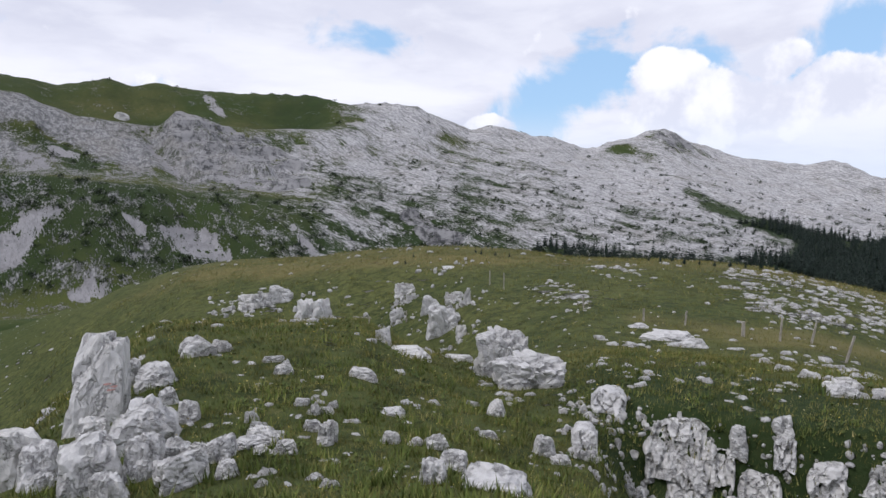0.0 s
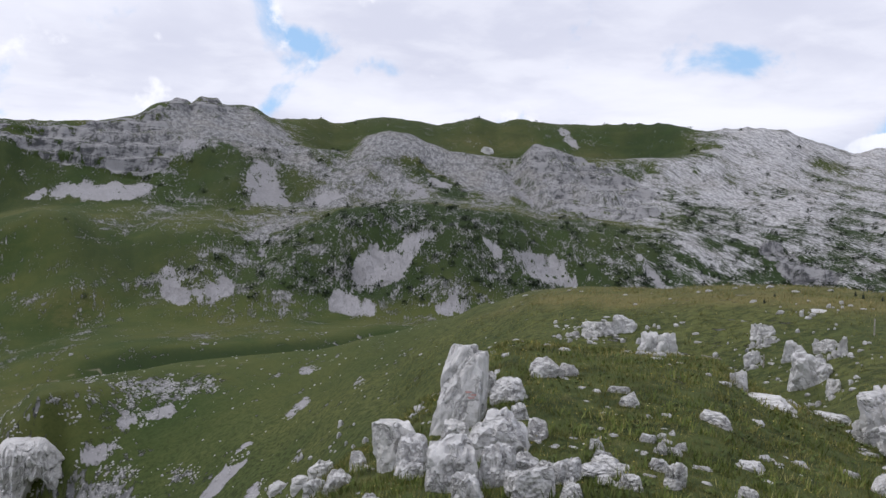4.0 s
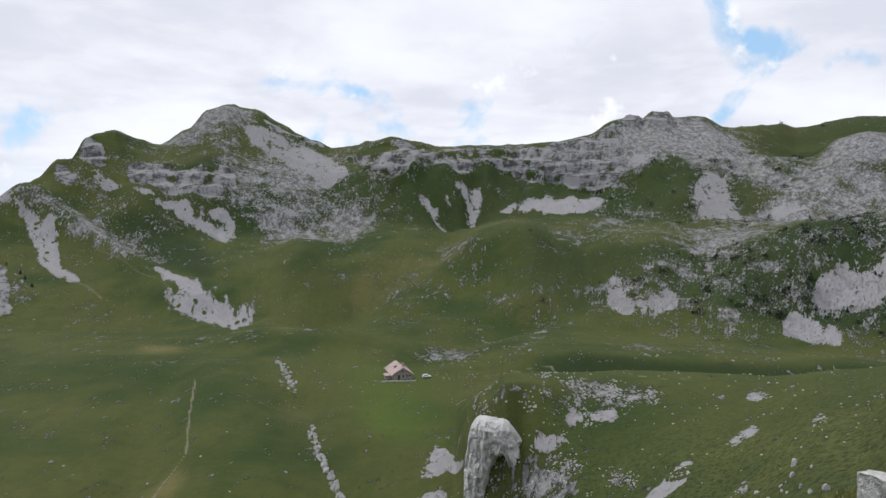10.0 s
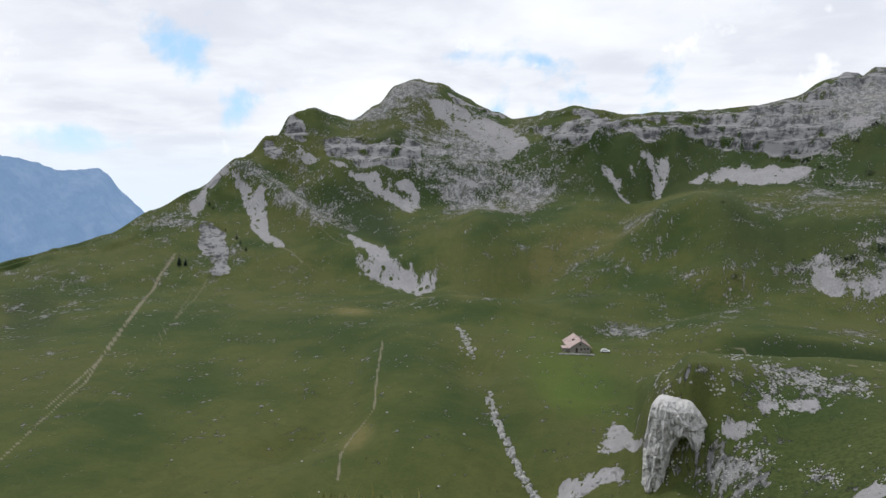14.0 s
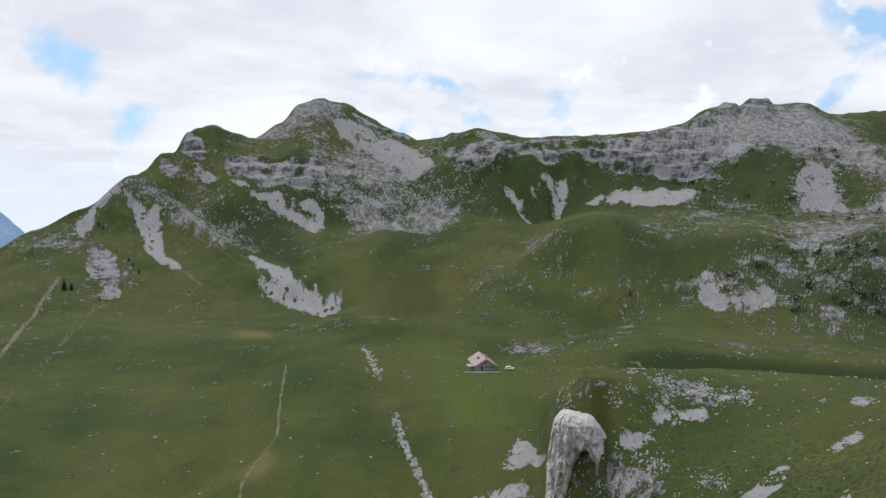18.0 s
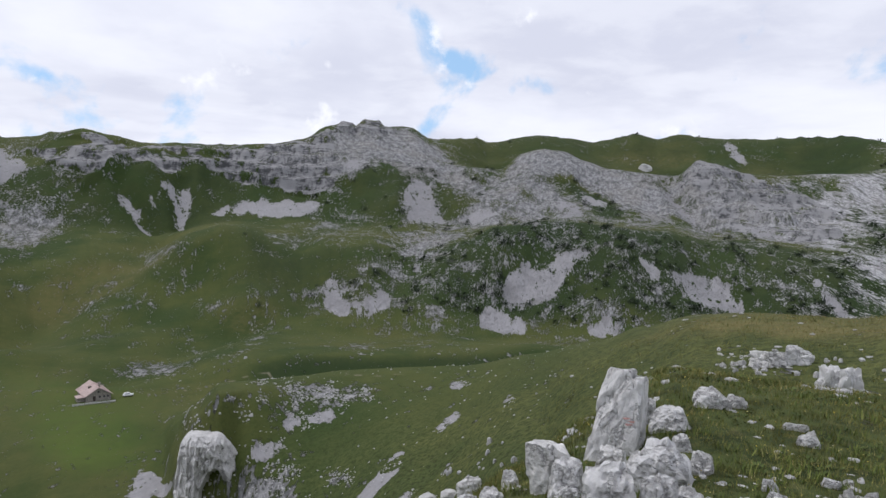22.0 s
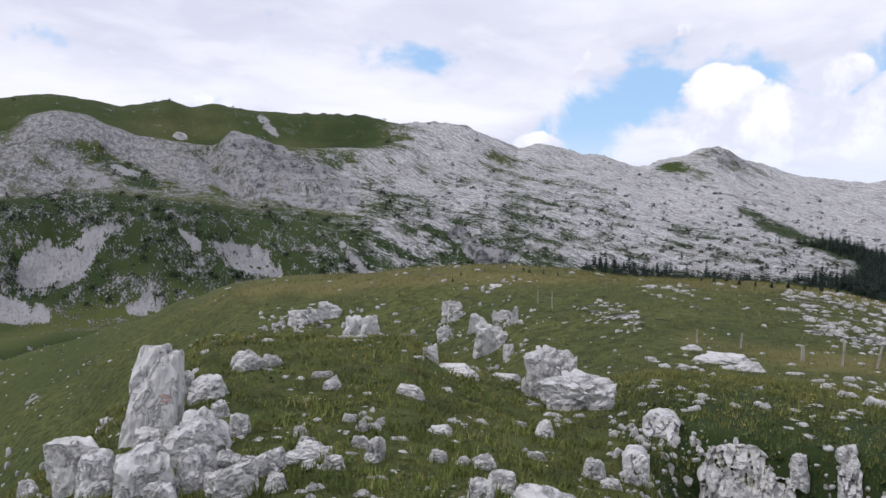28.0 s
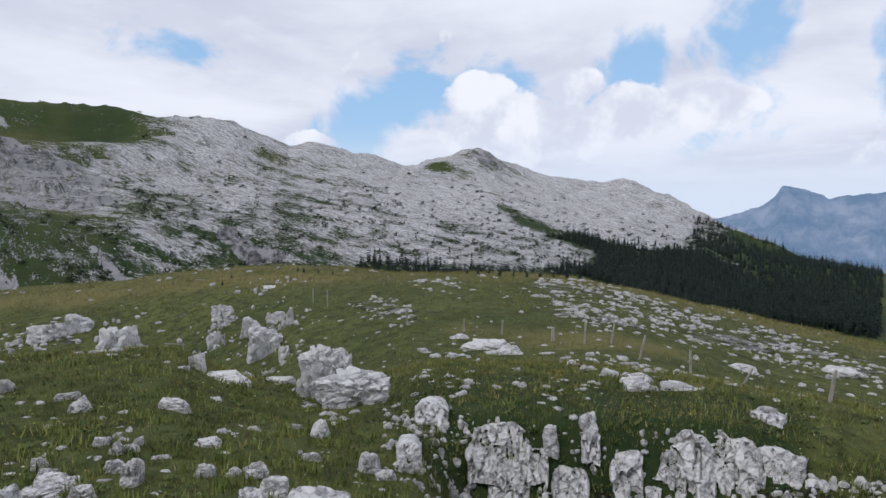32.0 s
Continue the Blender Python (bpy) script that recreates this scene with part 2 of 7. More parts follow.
def ground_material():
    """Turf with limestone coming through, scree, paths; what lies where is told by the land's own attributes."""
    k = Mat("mountain_ground", 0.95, 0.12)
    rock, scree, cliff, path = k.attr("cover_a")
    dry, lush, dark, streak = k.attr("cover_b")
    at = k.where()
    down = k.squeezed((1.0, 0.55, 0.0))
    wide = k.noise(at, 0.012, 5, 0.55)
    speck = k.lerp(0.42, k.noise(k.squeezed((1.0, 0.5, 0.0)), 0.62, 9, 0.72), k.noise(down, 0.11, 10, 0.70, 0.4))
    beds = k.strata(-38, 0.22)
    belts = k.noise(k.strata(-38, 0.10), 0.05, 6, 0.65)
    laid = k.math("ADD", k.math("MULTIPLY", k.lerp(0.35, k.noise(beds, 0.55, 11, 0.76), k.noise(down, 0.30, 12, 0.80)), 0.76), k.math("MULTIPLY", belts, 0.24))
    grain = k.lerp(streak, speck, laid)
    # limestone shows where the grain passes what the cover leaves
    level = k.math("SUBTRACT", k.lerp(streak, 0.622, 0.652), k.math("MULTIPLY", rock, k.lerp(streak, 0.215, 0.265)))
    bare = k.step(grain, k.math("SUBTRACT", level, 0.012), k.math("ADD", level, 0.014))
    # single blocks lie where the stone is about to show
    flock = k.math("MULTIPLY", k.math("MULTIPLY", k.math("SUBTRACT", rock, 0.30), 2.6), k.math("ADD", 1.0, k.math("MULTIPLY", k.math("SUBTRACT", k.noise(down, 0.03, 5, 0.6), 0.5), 5.0)))
    for scale, most in ((0.32, 0.45), (0.8, 0.5)):
        bare = k.math("MAXIMUM", bare, k.chips(k.squeezed((1.0, 0.8, 0.0)), scale, k.math("MULTIPLY", flock, most)))
    drift = k.noise(k.squeezed((0.11, 0.035, 0.0)), 1.0, 8, 0.62)
    ragged = k.math("ADD", k.math("MULTIPLY", speck, 0.55), k.math("MULTIPLY", drift, 0.45))
    rubble = k.step(k.math("MULTIPLY", scree, k.math("ADD", 1.0, k.math("MULTIPLY", k.math("SUBTRACT", ragged, 0.5), 10.0))), 0.42, 0.46)
    # a few tufts and dwarf pines stand in the scree
    rubble = k.math("MULTIPLY", rubble, k.math("SUBTRACT", 1.0, k.chips(k.squeezed((1.0, 0.8, 0.0)), 0.13, 0.12)))
    wall_grain = k.noise(k.squeezed((1.0, 0.8, 0.0)), 0.045, 12, 0.70)
    crag = k.step(k.math("MULTIPLY", cliff, k.math("ADD", 0.86, k.math("MULTIPLY", k.math("SUBTRACT", wall_grain, 0.50), 5.0))), 0.44, 0.50)
    # turf
    tuft = k.noise(at, 1.1, 8, 0.7)
    patch = k.noise(at, 0.05, 6, 0.6)
    green = k.mix(k.step(patch, 0.35, 0.66), (0.060, 0.082, 0.024), (0.120, 0.130, 0.040))
    green = k.mix(k.math("MULTIPLY", k.step(wide, 0.44, 0.58), 0.6), green, (0.116, 0.122, 0.036))
    clump = k.noise(at, 0.22, 9, 0.72)
    green = k.mix(k.math("MULTIPLY", k.step(clump, 0.40, 0.62), 0.65), k.mix(0.5, green, (0.024, 0.040, 0.012)), green)
    green = k.mix(k.step(tuft, 0.38, 0.58), k.mix(0.75, green, (0.018, 0.026, 0.008)), k.mix(0.12, green, (0.16, 0.165, 0.06)))
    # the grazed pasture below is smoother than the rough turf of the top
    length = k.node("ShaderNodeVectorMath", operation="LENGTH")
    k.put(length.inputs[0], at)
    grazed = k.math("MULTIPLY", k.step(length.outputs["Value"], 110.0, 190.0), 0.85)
    swell = k.noise(at, 0.022, 6, 0.62)
    runnel = k.noise(k.squeezed((0.16, 0.018, 0.0)), 1.0, 6, 0.6, 0.6)
    treads = k.noise(k.squeezed((0.05, 0.45, 0.0)), 1.0, 5, 0.65, 0.5)
    lawn = k.mix(k.step(swell, 0.38, 0.62), (0.030, 0.052, 0.013), (0.074, 0.086, 0.024))
    lawn = k.mix(k.math("MULTIPLY", k.step(wide, 0.46, 0.60), 0.55), lawn, (0.094, 0.094, 0.030))
    lawn = k.mix(k.math("MULTIPLY", k.step(runnel, 0.48, 0.66), 0.3), lawn, (0.034, 0.058, 0.015))
    lawn = k.mix(k.math("MULTIPLY", k.step(treads, 0.52, 0.66), 0.22), lawn, (0.100, 0.104, 0.036))
    lawn = k.mix(k.math("MULTIPLY", k.step(clump, 0.42, 0.62), 0.40), lawn, (0.032, 0.052, 0.015))
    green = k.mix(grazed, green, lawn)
    straw = k.noise(at, 2.6, 6, 0.7)
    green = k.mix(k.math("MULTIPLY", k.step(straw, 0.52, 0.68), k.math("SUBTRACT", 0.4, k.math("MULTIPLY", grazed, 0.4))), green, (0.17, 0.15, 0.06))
    green = k.mix(k.math("MULTIPLY", k.step(k.math("MULTIPLY", dry, k.math("ADD", 1.0, k.math("MULTIPLY", k.math("SUBTRACT", clump, 0.5), 3.0))), 0.05, 1.0), 0.7), green, (0.165, 0.140, 0.056))
    green = k.mix(k.math("MULTIPLY", k.step(k.math("MULTIPLY", lush, k.math("ADD", 1.0, k.math("MULTIPLY", k.math("SUBTRACT", clump, 0.5), 2.0))), 0.05, 1.0), 0.7), green, (0.084, 0.126, 0.021))
    # dark cover: heath, and the shade of some banks put into the colour
    heath_and_shade = k.step(k.math("MULTIPLY", dark, k.math("ADD", 1.0, k.math("MULTIPLY", k.math("SUBTRACT", k.lerp(0.5, speck, swell), 0.5), 4.0))), 0.15, 0.75)
    green = k.mix(k.math("MULTIPLY", heath_and_shade, 0.85), green, (0.021, 0.037, 0.013))
    # stone
    worn = k.noise(down, 0.45, 9, 0.7)
    # the dark of the clefts, plants and shade alike, goes into the stone colour
    grike = k.step(k.lerp(streak, k.noise(down, 0.22, 8, 0.7), k.noise(k.strata(-38, 0.2), 0.34, 8, 0.70)), 0.40, 0.56)
    # eastern karst is bare and pale; part of its paleness is painted sunlight
    pale = k.mix(k.math("MULTIPLY", k.step(worn, 0.30, 0.60), k.math("ADD", 0.25, k.math("MULTIPLY", grike, 0.75))), k.mix(streak, (0.10, 0.102, 0.105), (0.15, 0.15, 0.152)), k.mix(streak, (0.345, 0.342, 0.34), (0.60, 0.592, 0.59)))
    stain = k.step(k.noise(at, 0.03, 6, 0.6), 0.45, 0.68)
    pale = k.mix(k.math("MULTIPLY", stain, 0.28), pale, (0.24, 0.22, 0.185))
    gravel = k.mix(k.step(worn, 0.3, 0.7), (0.255, 0.250, 0.258), (0.335, 0.328, 0.335))
    gravel = k.mix(k.math("MULTIPLY", k.step(drift, 0.40, 0.66), 0.35), gravel, (0.22, 0.212, 0.21))
    # cliffs: beds and joints bent and broken at every size, the shade of their relief put into the colour
    benches = k.noise(k.squeezed((0.05, 0.04, 0.15)), 1.0, 10, 0.70, 1.6)
    joints = k.noise(k.squeezed((0.14, 0.05, 0.02)), 1.0, 10, 0.70, 1.0)
    broken = k.math("ADD", k.math("MULTIPLY", benches, 0.34), k.math("ADD", k.math("MULTIPLY", joints, 0.28), k.math("MULTIPLY", wall_grain, 0.38)))
    faces = k.mix(k.step(broken, 0.455, 0.535), (0.070, 0.071, 0.073), (0.27, 0.267, 0.268))
    under = k.mix(k.math("MULTIPLY", k.step(rock, 0.50, 0.75), 0.75), green, (0.115, 0.120, 0.105))
    colour = k.mix(bare, under, pale)
    colour = k.mix(crag, colour, faces)
    colour = k.mix(rubble, colour, gravel)
    trod = k.step(k.math("MULTIPLY", path, k.math("ADD", 1.0, k.math("MULTIPLY", k.math("SUBTRACT", clump, 0.5), 3.0))), 0.25, 0.8)
    colour = k.mix(k.math("MULTIPLY", trod, 0.8), colour, (0.20, 0.18, 0.13))
    stone = k.math("MAXIMUM", k.math("MAXIMUM", bare, crag), k.math("MULTIPLY", rubble, 0.25))
    lift = k.math("ADD", k.math("MULTIPLY", stone, k.math("ADD", 0.35, k.math("MULTIPLY", worn, 1.4))), k.math("MULTIPLY", tuft, 0.25))
    low = k.bump(k.lerp(cliff, speck, broken), k.lerp(stone, 0.25, 0.8), k.lerp(cliff, 2.2, 6.0))
    return k.done(colour, k.bump(lift, 0.7, 0.5, low))


def rock_material(name, size=1.0, light=0.68):
    """Weathered limestone: pale and dark bands of grain, lichen, pits and cracks."""
    k = Mat(name, 0.92, 0.2)
    at = k.where()
    turn = k.node("ShaderNodeObjectInfo").outputs["Random"]
    shift = k.node("ShaderNodeVectorMath", operation="ADD")
    k.put(shift.inputs[0], at)
    join = k.node("ShaderNodeCombineXYZ")
    k.put(join.inputs[0], k.math("MULTIPLY", turn, 37.0))
    k.put(join.inputs[1], k.math("MULTIPLY", turn, 91.0))
    k.put(shift.inputs[1], join.outputs[0])
    p = shift.outputs[0]
    broad = k.noise(p, 1.3 * size, 6, 0.6, 0.4)
    fine = k.noise(p, 6.0 * size, 8, 0.68)
    pits = k.voronoi(p, 9.0 * size)
    bent = k.node("ShaderNodeVectorMath", operation="ADD")
    k.put(bent.inputs[0], p)
    k.put(bent.inputs[1], k.node("ShaderNodeTexNoise", Scale=2.5 * size, Detail=4.0, Vector=p).outputs["Color"])
    wander = k.noise(bent.outputs[0], 1.1 * size, 5, 0.6)
    crack = k.math("ABSOLUTE", k.math("SUBTRACT", wander, 0.5))
    hair = k.math("ABSOLUTE", k.math("SUBTRACT", k.noise(p, 3.4 * size, 5, 0.6), 0.5))
    pocks = k.noise(p, 24.0 * size, 5, 0.7)
    base = k.mix(k.step(fine, 0.34, 0.66), (light * 0.74, light * 0.725, light * 0.70), (light, light * 0.98, light * 0.945))
    base = k.mix(k.math("MULTIPLY", k.step(broad, 0.52, 0.72), 0.32), base, (light * 0.62, light * 0.60, light * 0.56))
    base = k.mix(k.math("MULTIPLY", k.step(k.noise(p, 3.1 * size, 7, 0.7), 0.56, 0.70), 0.40), base, (light * 0.42, light * 0.42, light * 0.41))
    base = k.mix(k.math("MAXIMUM", k.math("MULTIPLY", k.math("SUBTRACT", 1.0, k.step(crack, 0.002, 0.012)), 0.6), k.math("MULTIPLY", k.math("SUBTRACT", 1.0, k.step(hair, 0.001, 0.009)), 0.35)), base, (light * 0.26, light * 0.25, light * 0.24))
    base = k.mix(k.math("MULTIPLY", k.step(pocks, 0.55, 0.68), 0.40), base, (light * 0.4, light * 0.4, light * 0.4))
    shade = k.mix(k.math("MULTIPLY", turn, 0.35), base, (light * 0.72, light * 0.72, light * 0.74))
    high = k.math("ADD", k.math("ADD", fine, k.math("MULTIPLY", pocks, -0.5)), k.math("ADD", k.math("MULTIPLY", pits, 0.35), k.math("MULTIPLY", k.step(crack, 0.0, 0.04), 0.5)))
    return k.done(shade, k.bump(high, 0.9, 0.10))


def plain_material(name, dark, light, scale=8.0, roughness=0.85, specular=0.2, stretch=(1, 1, 1)):
    """Two tones of one colour, mixed by grain and by broad stains."""
    k = Mat(name, roughness, specular)
    at = k.where(0, stretch)
    n = k.noise(at, scale, 6, 0.62)
    colour = k.mix(k.step(n, 0.32, 0.68), dark, light)
    stain = k.step(k.noise(at, scale * 0.13, 4, 0.6), 0.5, 0.72)
    colour = k.mix(k.math("MULTIPLY", stain, 0.3), colour, tuple(c * 0.6 for c in dark))
    return k.done(colour, k.bump(n, 0.35, 0.02))


def leaf_material(name, dark, light, tip=None):
    """Blades, needles and leaves: each island its own tone."""
    k = Mat(name, 0.75, 0.2)
    r = k.node("ShaderNodeNewGeometry").outputs["Random Per Island"]
    colour = k.mix(r, dark, light)
    if tip:
        colour = k.mix(k.step(r, 0.84, 1.0), colour, tip)
    wide = k.noise(k.where(), 0.8, 5, 0.6)
    colour = k.mix(k.math("MULTIPLY", k.step(wide, 0.40, 0.62), 0.75), colour, tuple(0.7 * c for c in dark))
    return k.done(colour)


GROUND = ground_material()
ROCK = rock_material("limestone", 1.0, 0.68)
STONES = rock_material("loose_limestone", 0.9, 0.54)
CAVE_ROCK = rock_material("cave_limestone", 0.42, 0.64)
GRASS = leaf_material("meadow_grass", (0.115, 0.123, 0.033), (0.270, 0.250, 0.070), (0.42, 0.35, 0.16))
LONG_GRASS = leaf_material("long_grass", (0.095, 0.135, 0.030), (0.215, 0.240, 0.060), (0.36, 0.33, 0.13))
STRAW = leaf_material("dry_grass", (0.19, 0.165, 0.065), (0.36, 0.29, 0.125), (0.46, 0.37, 0.18))
HERB = leaf_material("herb_leaves", (0.060, 0.088, 0.024), (0.120, 0.145, 0.040))
SHRUB = leaf_material("mountain_pine", (0.010, 0.020, 0.009), (0.030, 0.046, 0.018))
NEEDLES = leaf_material("spruce_needles", (0.007, 0.015, 0.012), (0.020, 0.034, 0.022))
BARK = plain_material("spruce_bark", (0.05, 0.035, 0.025), (0.12, 0.09, 0.07))
GREY_WOOD = plain_material("weathered_wood", (0.22, 0.20, 0.17), (0.46, 0.43, 0.38), 14, stretch=(1, 1, 0.15))
MASONRY = plain_material("rubble_masonry", (0.16, 0.145, 0.13), (0.36, 0.335, 0.30), 2.4)
ROOFING = plain_material("faded_roof_sheet", (0.38, 0.29, 0.27), (0.54, 0.43, 0.40), 1.5)
DARK_WOOD = plain_material("dark_boards", (0.03, 0.024, 0.02), (0.075, 0.06, 0.05), 6)
GLASSY = plain_material("window_glass", (0.02, 0.022, 0.025), (0.05, 0.055, 0.06), 3, 0.15, 0.5)
WHITE_PAINT = plain_material("white_car_paint", (0.70, 0.70, 0.70), (0.82, 0.82, 0.82), 3, 0.3, 0.5)
RUBBER = plain_material("tyre_rubber", (0.015, 0.015, 0.015), (0.035, 0.035, 0.035))
BLOSSOM = leaf_material("blossom", (0.55, 0.42, 0.05), (0.75, 0.68, 0.30), (0.75, 0.73, 0.66))
RED_PAINT = plain_material("faded_red_paint", (0.40, 0.22, 0.19), (0.50, 0.33, 0.30), 30)



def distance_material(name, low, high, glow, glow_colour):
    """Mountains so far that the air between lies over them: a plain backdrop with a little relief, its haze painted as
    a blue glow.
    """
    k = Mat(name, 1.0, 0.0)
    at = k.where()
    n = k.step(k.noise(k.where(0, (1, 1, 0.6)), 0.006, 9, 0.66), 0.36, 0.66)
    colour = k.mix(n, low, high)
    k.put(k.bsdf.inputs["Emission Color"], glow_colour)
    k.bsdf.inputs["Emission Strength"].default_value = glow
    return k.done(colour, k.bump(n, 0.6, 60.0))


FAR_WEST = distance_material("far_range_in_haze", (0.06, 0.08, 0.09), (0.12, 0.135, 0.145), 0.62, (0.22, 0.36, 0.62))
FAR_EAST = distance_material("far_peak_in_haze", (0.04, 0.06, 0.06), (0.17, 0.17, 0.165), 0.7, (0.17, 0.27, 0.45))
# ---- the lie of the land ----
# Breaks of slope round the summit, from near to far: bearing in degrees, distance in metres, height angle from the eye.
NEAR = [(-62, 4.6, -21.6), (-50, 4.5, -22.4), (-40, 4.2, -27), (-31, 4.0, -25.5), (-25, 4.0, -23.8), (-19, 4.0, -24.6), (-12, 4.0, -28), (10, 4.0, -30), (25, 7.0, -25), (35, 9.0, -23), (48, 9.5, -21.5), (60, 10, -21.5), (74, 11.0, -23), (79, 13.5, -24.8), (90, 13.7, -24.6), (101, 14.3, -22.8), (107, 14.2, -22.2), (125, 10, -22)]
RIM = [(-60, 5.5, -35), (-20, 5.5, -33), (10, 7, -33), (20, 11.5, -25.5), (28, 13.5, -20.4), (34, 15, -17.0), (40, 16, -13.4), (48, 17, -13.2), (55, 17.5, -13.3), (60, 18, -15.2), (66, 19.5, -16.4), (73, 16.0, -17.6), (80, 14.9, -17.8), (90, 14.9, -18.1), (98, 15.4, -17.4), (105, 16.2, -17.8), (125, 20, -19)]
HOLLOW = [(-60, 175, -22.6), (-48, 178, -22.0), (-36, 172, -24.2), (-23, 168, -25.4), (-8, 165, -25.5), (-1.5, 150, -25.8), (0.3, 153, -24.6), (2.5, 154, -23.4), (4.5, 148, -24.2), (6, 136, -25.2), (10, 122, -25), (20, 104, -23), (28, 84, -20), (36, 68, -16.8), (42, 62, -15), (48, 60, -14.3), (56, 58, -14.2), (62, 50, -14.2), (67, 40, -14.0), (75, 32, -13.4), (90, 32, -13.3), (105, 36, -15.3), (125, 38, -16)]
CREST = [(-60, 330, -11.8), (-48, 335, -12.3), (-36, 310, -14.0), (-23, 285, -14.8), (-12, 270, -15.4), (-5, 240, -17.2), (-1.0, 206, -19.3), (0.2, 182, -18.2), (1.2, 171, -16.0), (3.3, 170, -13.95), (6, 178, -13.7), (10, 192, -13.3), (13.4, 198, -12.9), (19, 190, -12.8), (23, 182, -12.6), (29, 162, -11.4), (34, 140, -10.2), (38, 125, -9.0), (42, 114, -7.85), (46, 106, -7.5), (52, 100, -7.55), (56, 96, -7.1), (61, 92, -6.82), (69, 92, -6.8), (74, 94, -7.05), (84, 98, -7.05), (88, 100, -7.3), (92, 98, -8.0), (99, 92, -9.3), (105, 86, -10.4), (111, 80, -11.3), (125, 76, -12)]
VALE = [(-60, 420, -9.6), (-48, 420, -10.2), (-26, 380, -10.9), (-12, 340, -12.1), (-5, 318, -12.9), (1, 290, -14.3), (5, 288, -14.3), (10, 288, -14.2), (20, 288, -14.0), (29, 290, -13.4), (38, 310, -12.4), (48, 320, -11.8), (60, 330, -11.4), (75, 360, -11.2), (90, 400, -10.8), (105, 420, -11.8), (125, 420, -12.5)]
# the edge of the low terrace behind the shoulder
TERRACE = [(-60, 455, -8.7), (-48, 460, -9.2), (-26, 425, -10.0), (-12, 385, -10.7), (-5, 365, -11.2), (0, 350, -11.7), (4, 325, -11.7), (6, 320, -11.4), (9.7, 318, -11.15), (16.3, 318, -11.4), (24, 320, -11.1), (29, 325, -10.5), (38, 345, -11.0), (48, 365, -10.2), (60, 390, -9.8), (75, 430, -9.3), (90, 480, -8.6), (105, 520, -9.4), (125, 540, -10.2)]
FOOT = [(-60, 500, -7.7), (-52, 500, -8.0), (-45, 505, -8.2), (-36, 500, -8.6), (-26, 480, -9.1), (-18, 450, -9.2), (-10, 445, -9.4), (-2, 432, -9.7), (8, 402, -9.4), (14, 390, -9.9), (22, 390, -9.8), (31, 395, -10.0), (40, 400, -9.8), (50, 430, -9.0), (60, 470, -8.4), (75, 520, -7.6), (85, 560, -7.0), (95, 620, -6.8), (105, 660, -7.4), (125, 680, -8.4)]
BENCH = [(-60, 560, -6.9), (-52, 565, -6.7), (-45, 580, -6.0), (-36, 600, -5.2), (-26, 590, -4.9), (-17, 590, -3.7), (-13.9, 600, -2.3), (-9.6, 600, -3.2), (-6.4, 600, -2.6), (-2.3, 590, -3.1), (1.5, 575, -1.3), (3.6, 565, -0.85), (5.3, 560, -0.95), (7.7, 550, -2.1), (9.7, 540, -2.85), (12, 535, -2.05), (15.1, 535, -2.0), (18.1, 535, -2.8), (20.5, 535, -2.6), (23.5, 535, -1.95), (25.8, 540, -0.7), (29.6, 545, -0.15), (32.3, 550, -0.2), (35, 555, -0.6), (39.3, 565, -0.9), (43, 575, -1.8), (52, 600, -2.6), (60, 640, -3.2), (70, 690, -3.6)]
BENCH += [(80, 760, -3.6), (90, 820, -4.2), (98, 850, -4.8), (105, 860, -5.8), (125, 860, -8.2)]
BACK = [(-60, 580, -6.6), (-52, 585, -6.3), (-45, 610, -5.4), (-36, 660, -3.1), (-30, 670, -2.5), (-26, 670, -2.2), (-17, 680, -1.8), (-10, 690, -1.4), (-6.4, 690, -0.9), (-1.3, 680, -1.5), (4, 670, -0.45), (7.2, 665, -0.4), (9.9, 660, -0.3), (12.9, 655, -0.6), (17.5, 650, -0.8), (25.2, 645, -0.5), (32.5, 650, 0.15), (39.3, 660, -0.5), (44.8, 670, -1.0), (52, 690, -1.2), (60, 740, -1.4), (70, 800, -1.6), (80, 880, -2.0), (90, 960, -3.0), (98, 980, -4.3), (105, 960, -5.7), (125, 950, -8.1)]
# the foot of the high rock
MID = [(-60, 588, -6.5), (-52, 595, -6.2), (-45, 630, -4.9), (-38, 680, -2.6), (-34, 705, -1.4), (-30, 720, -0.2), (-26, 730, 0.6), (-19, 735, 1.2), (-16, 740, 1.6), (-11.5, 745, 1.2), (-7, 750, 1.6), (-4.3, 765, 3.7), (-1.6, 765, 3.8), (1.4, 765, 3.9), (3.5, 755, 3.0), (6, 745, 2.1), (9.9, 730, 1.3), (12.7, 725, 1.6), (17.5, 715, 1.2), (22, 715, 1.4), (27, 725, 1.9), (32, 735, 2.2), (36, 740, 1.6), (40, 745, 1.0), (45, 755, 0.6), (52, 780, 0.4), (60, 840, 0.2), (70, 910, 0.0), (80, 1010, -0.6), (90, 1100, -2.0), (98, 1090, -3.8), (105, 1040, -5.6), (125, 1000, -8.05)]
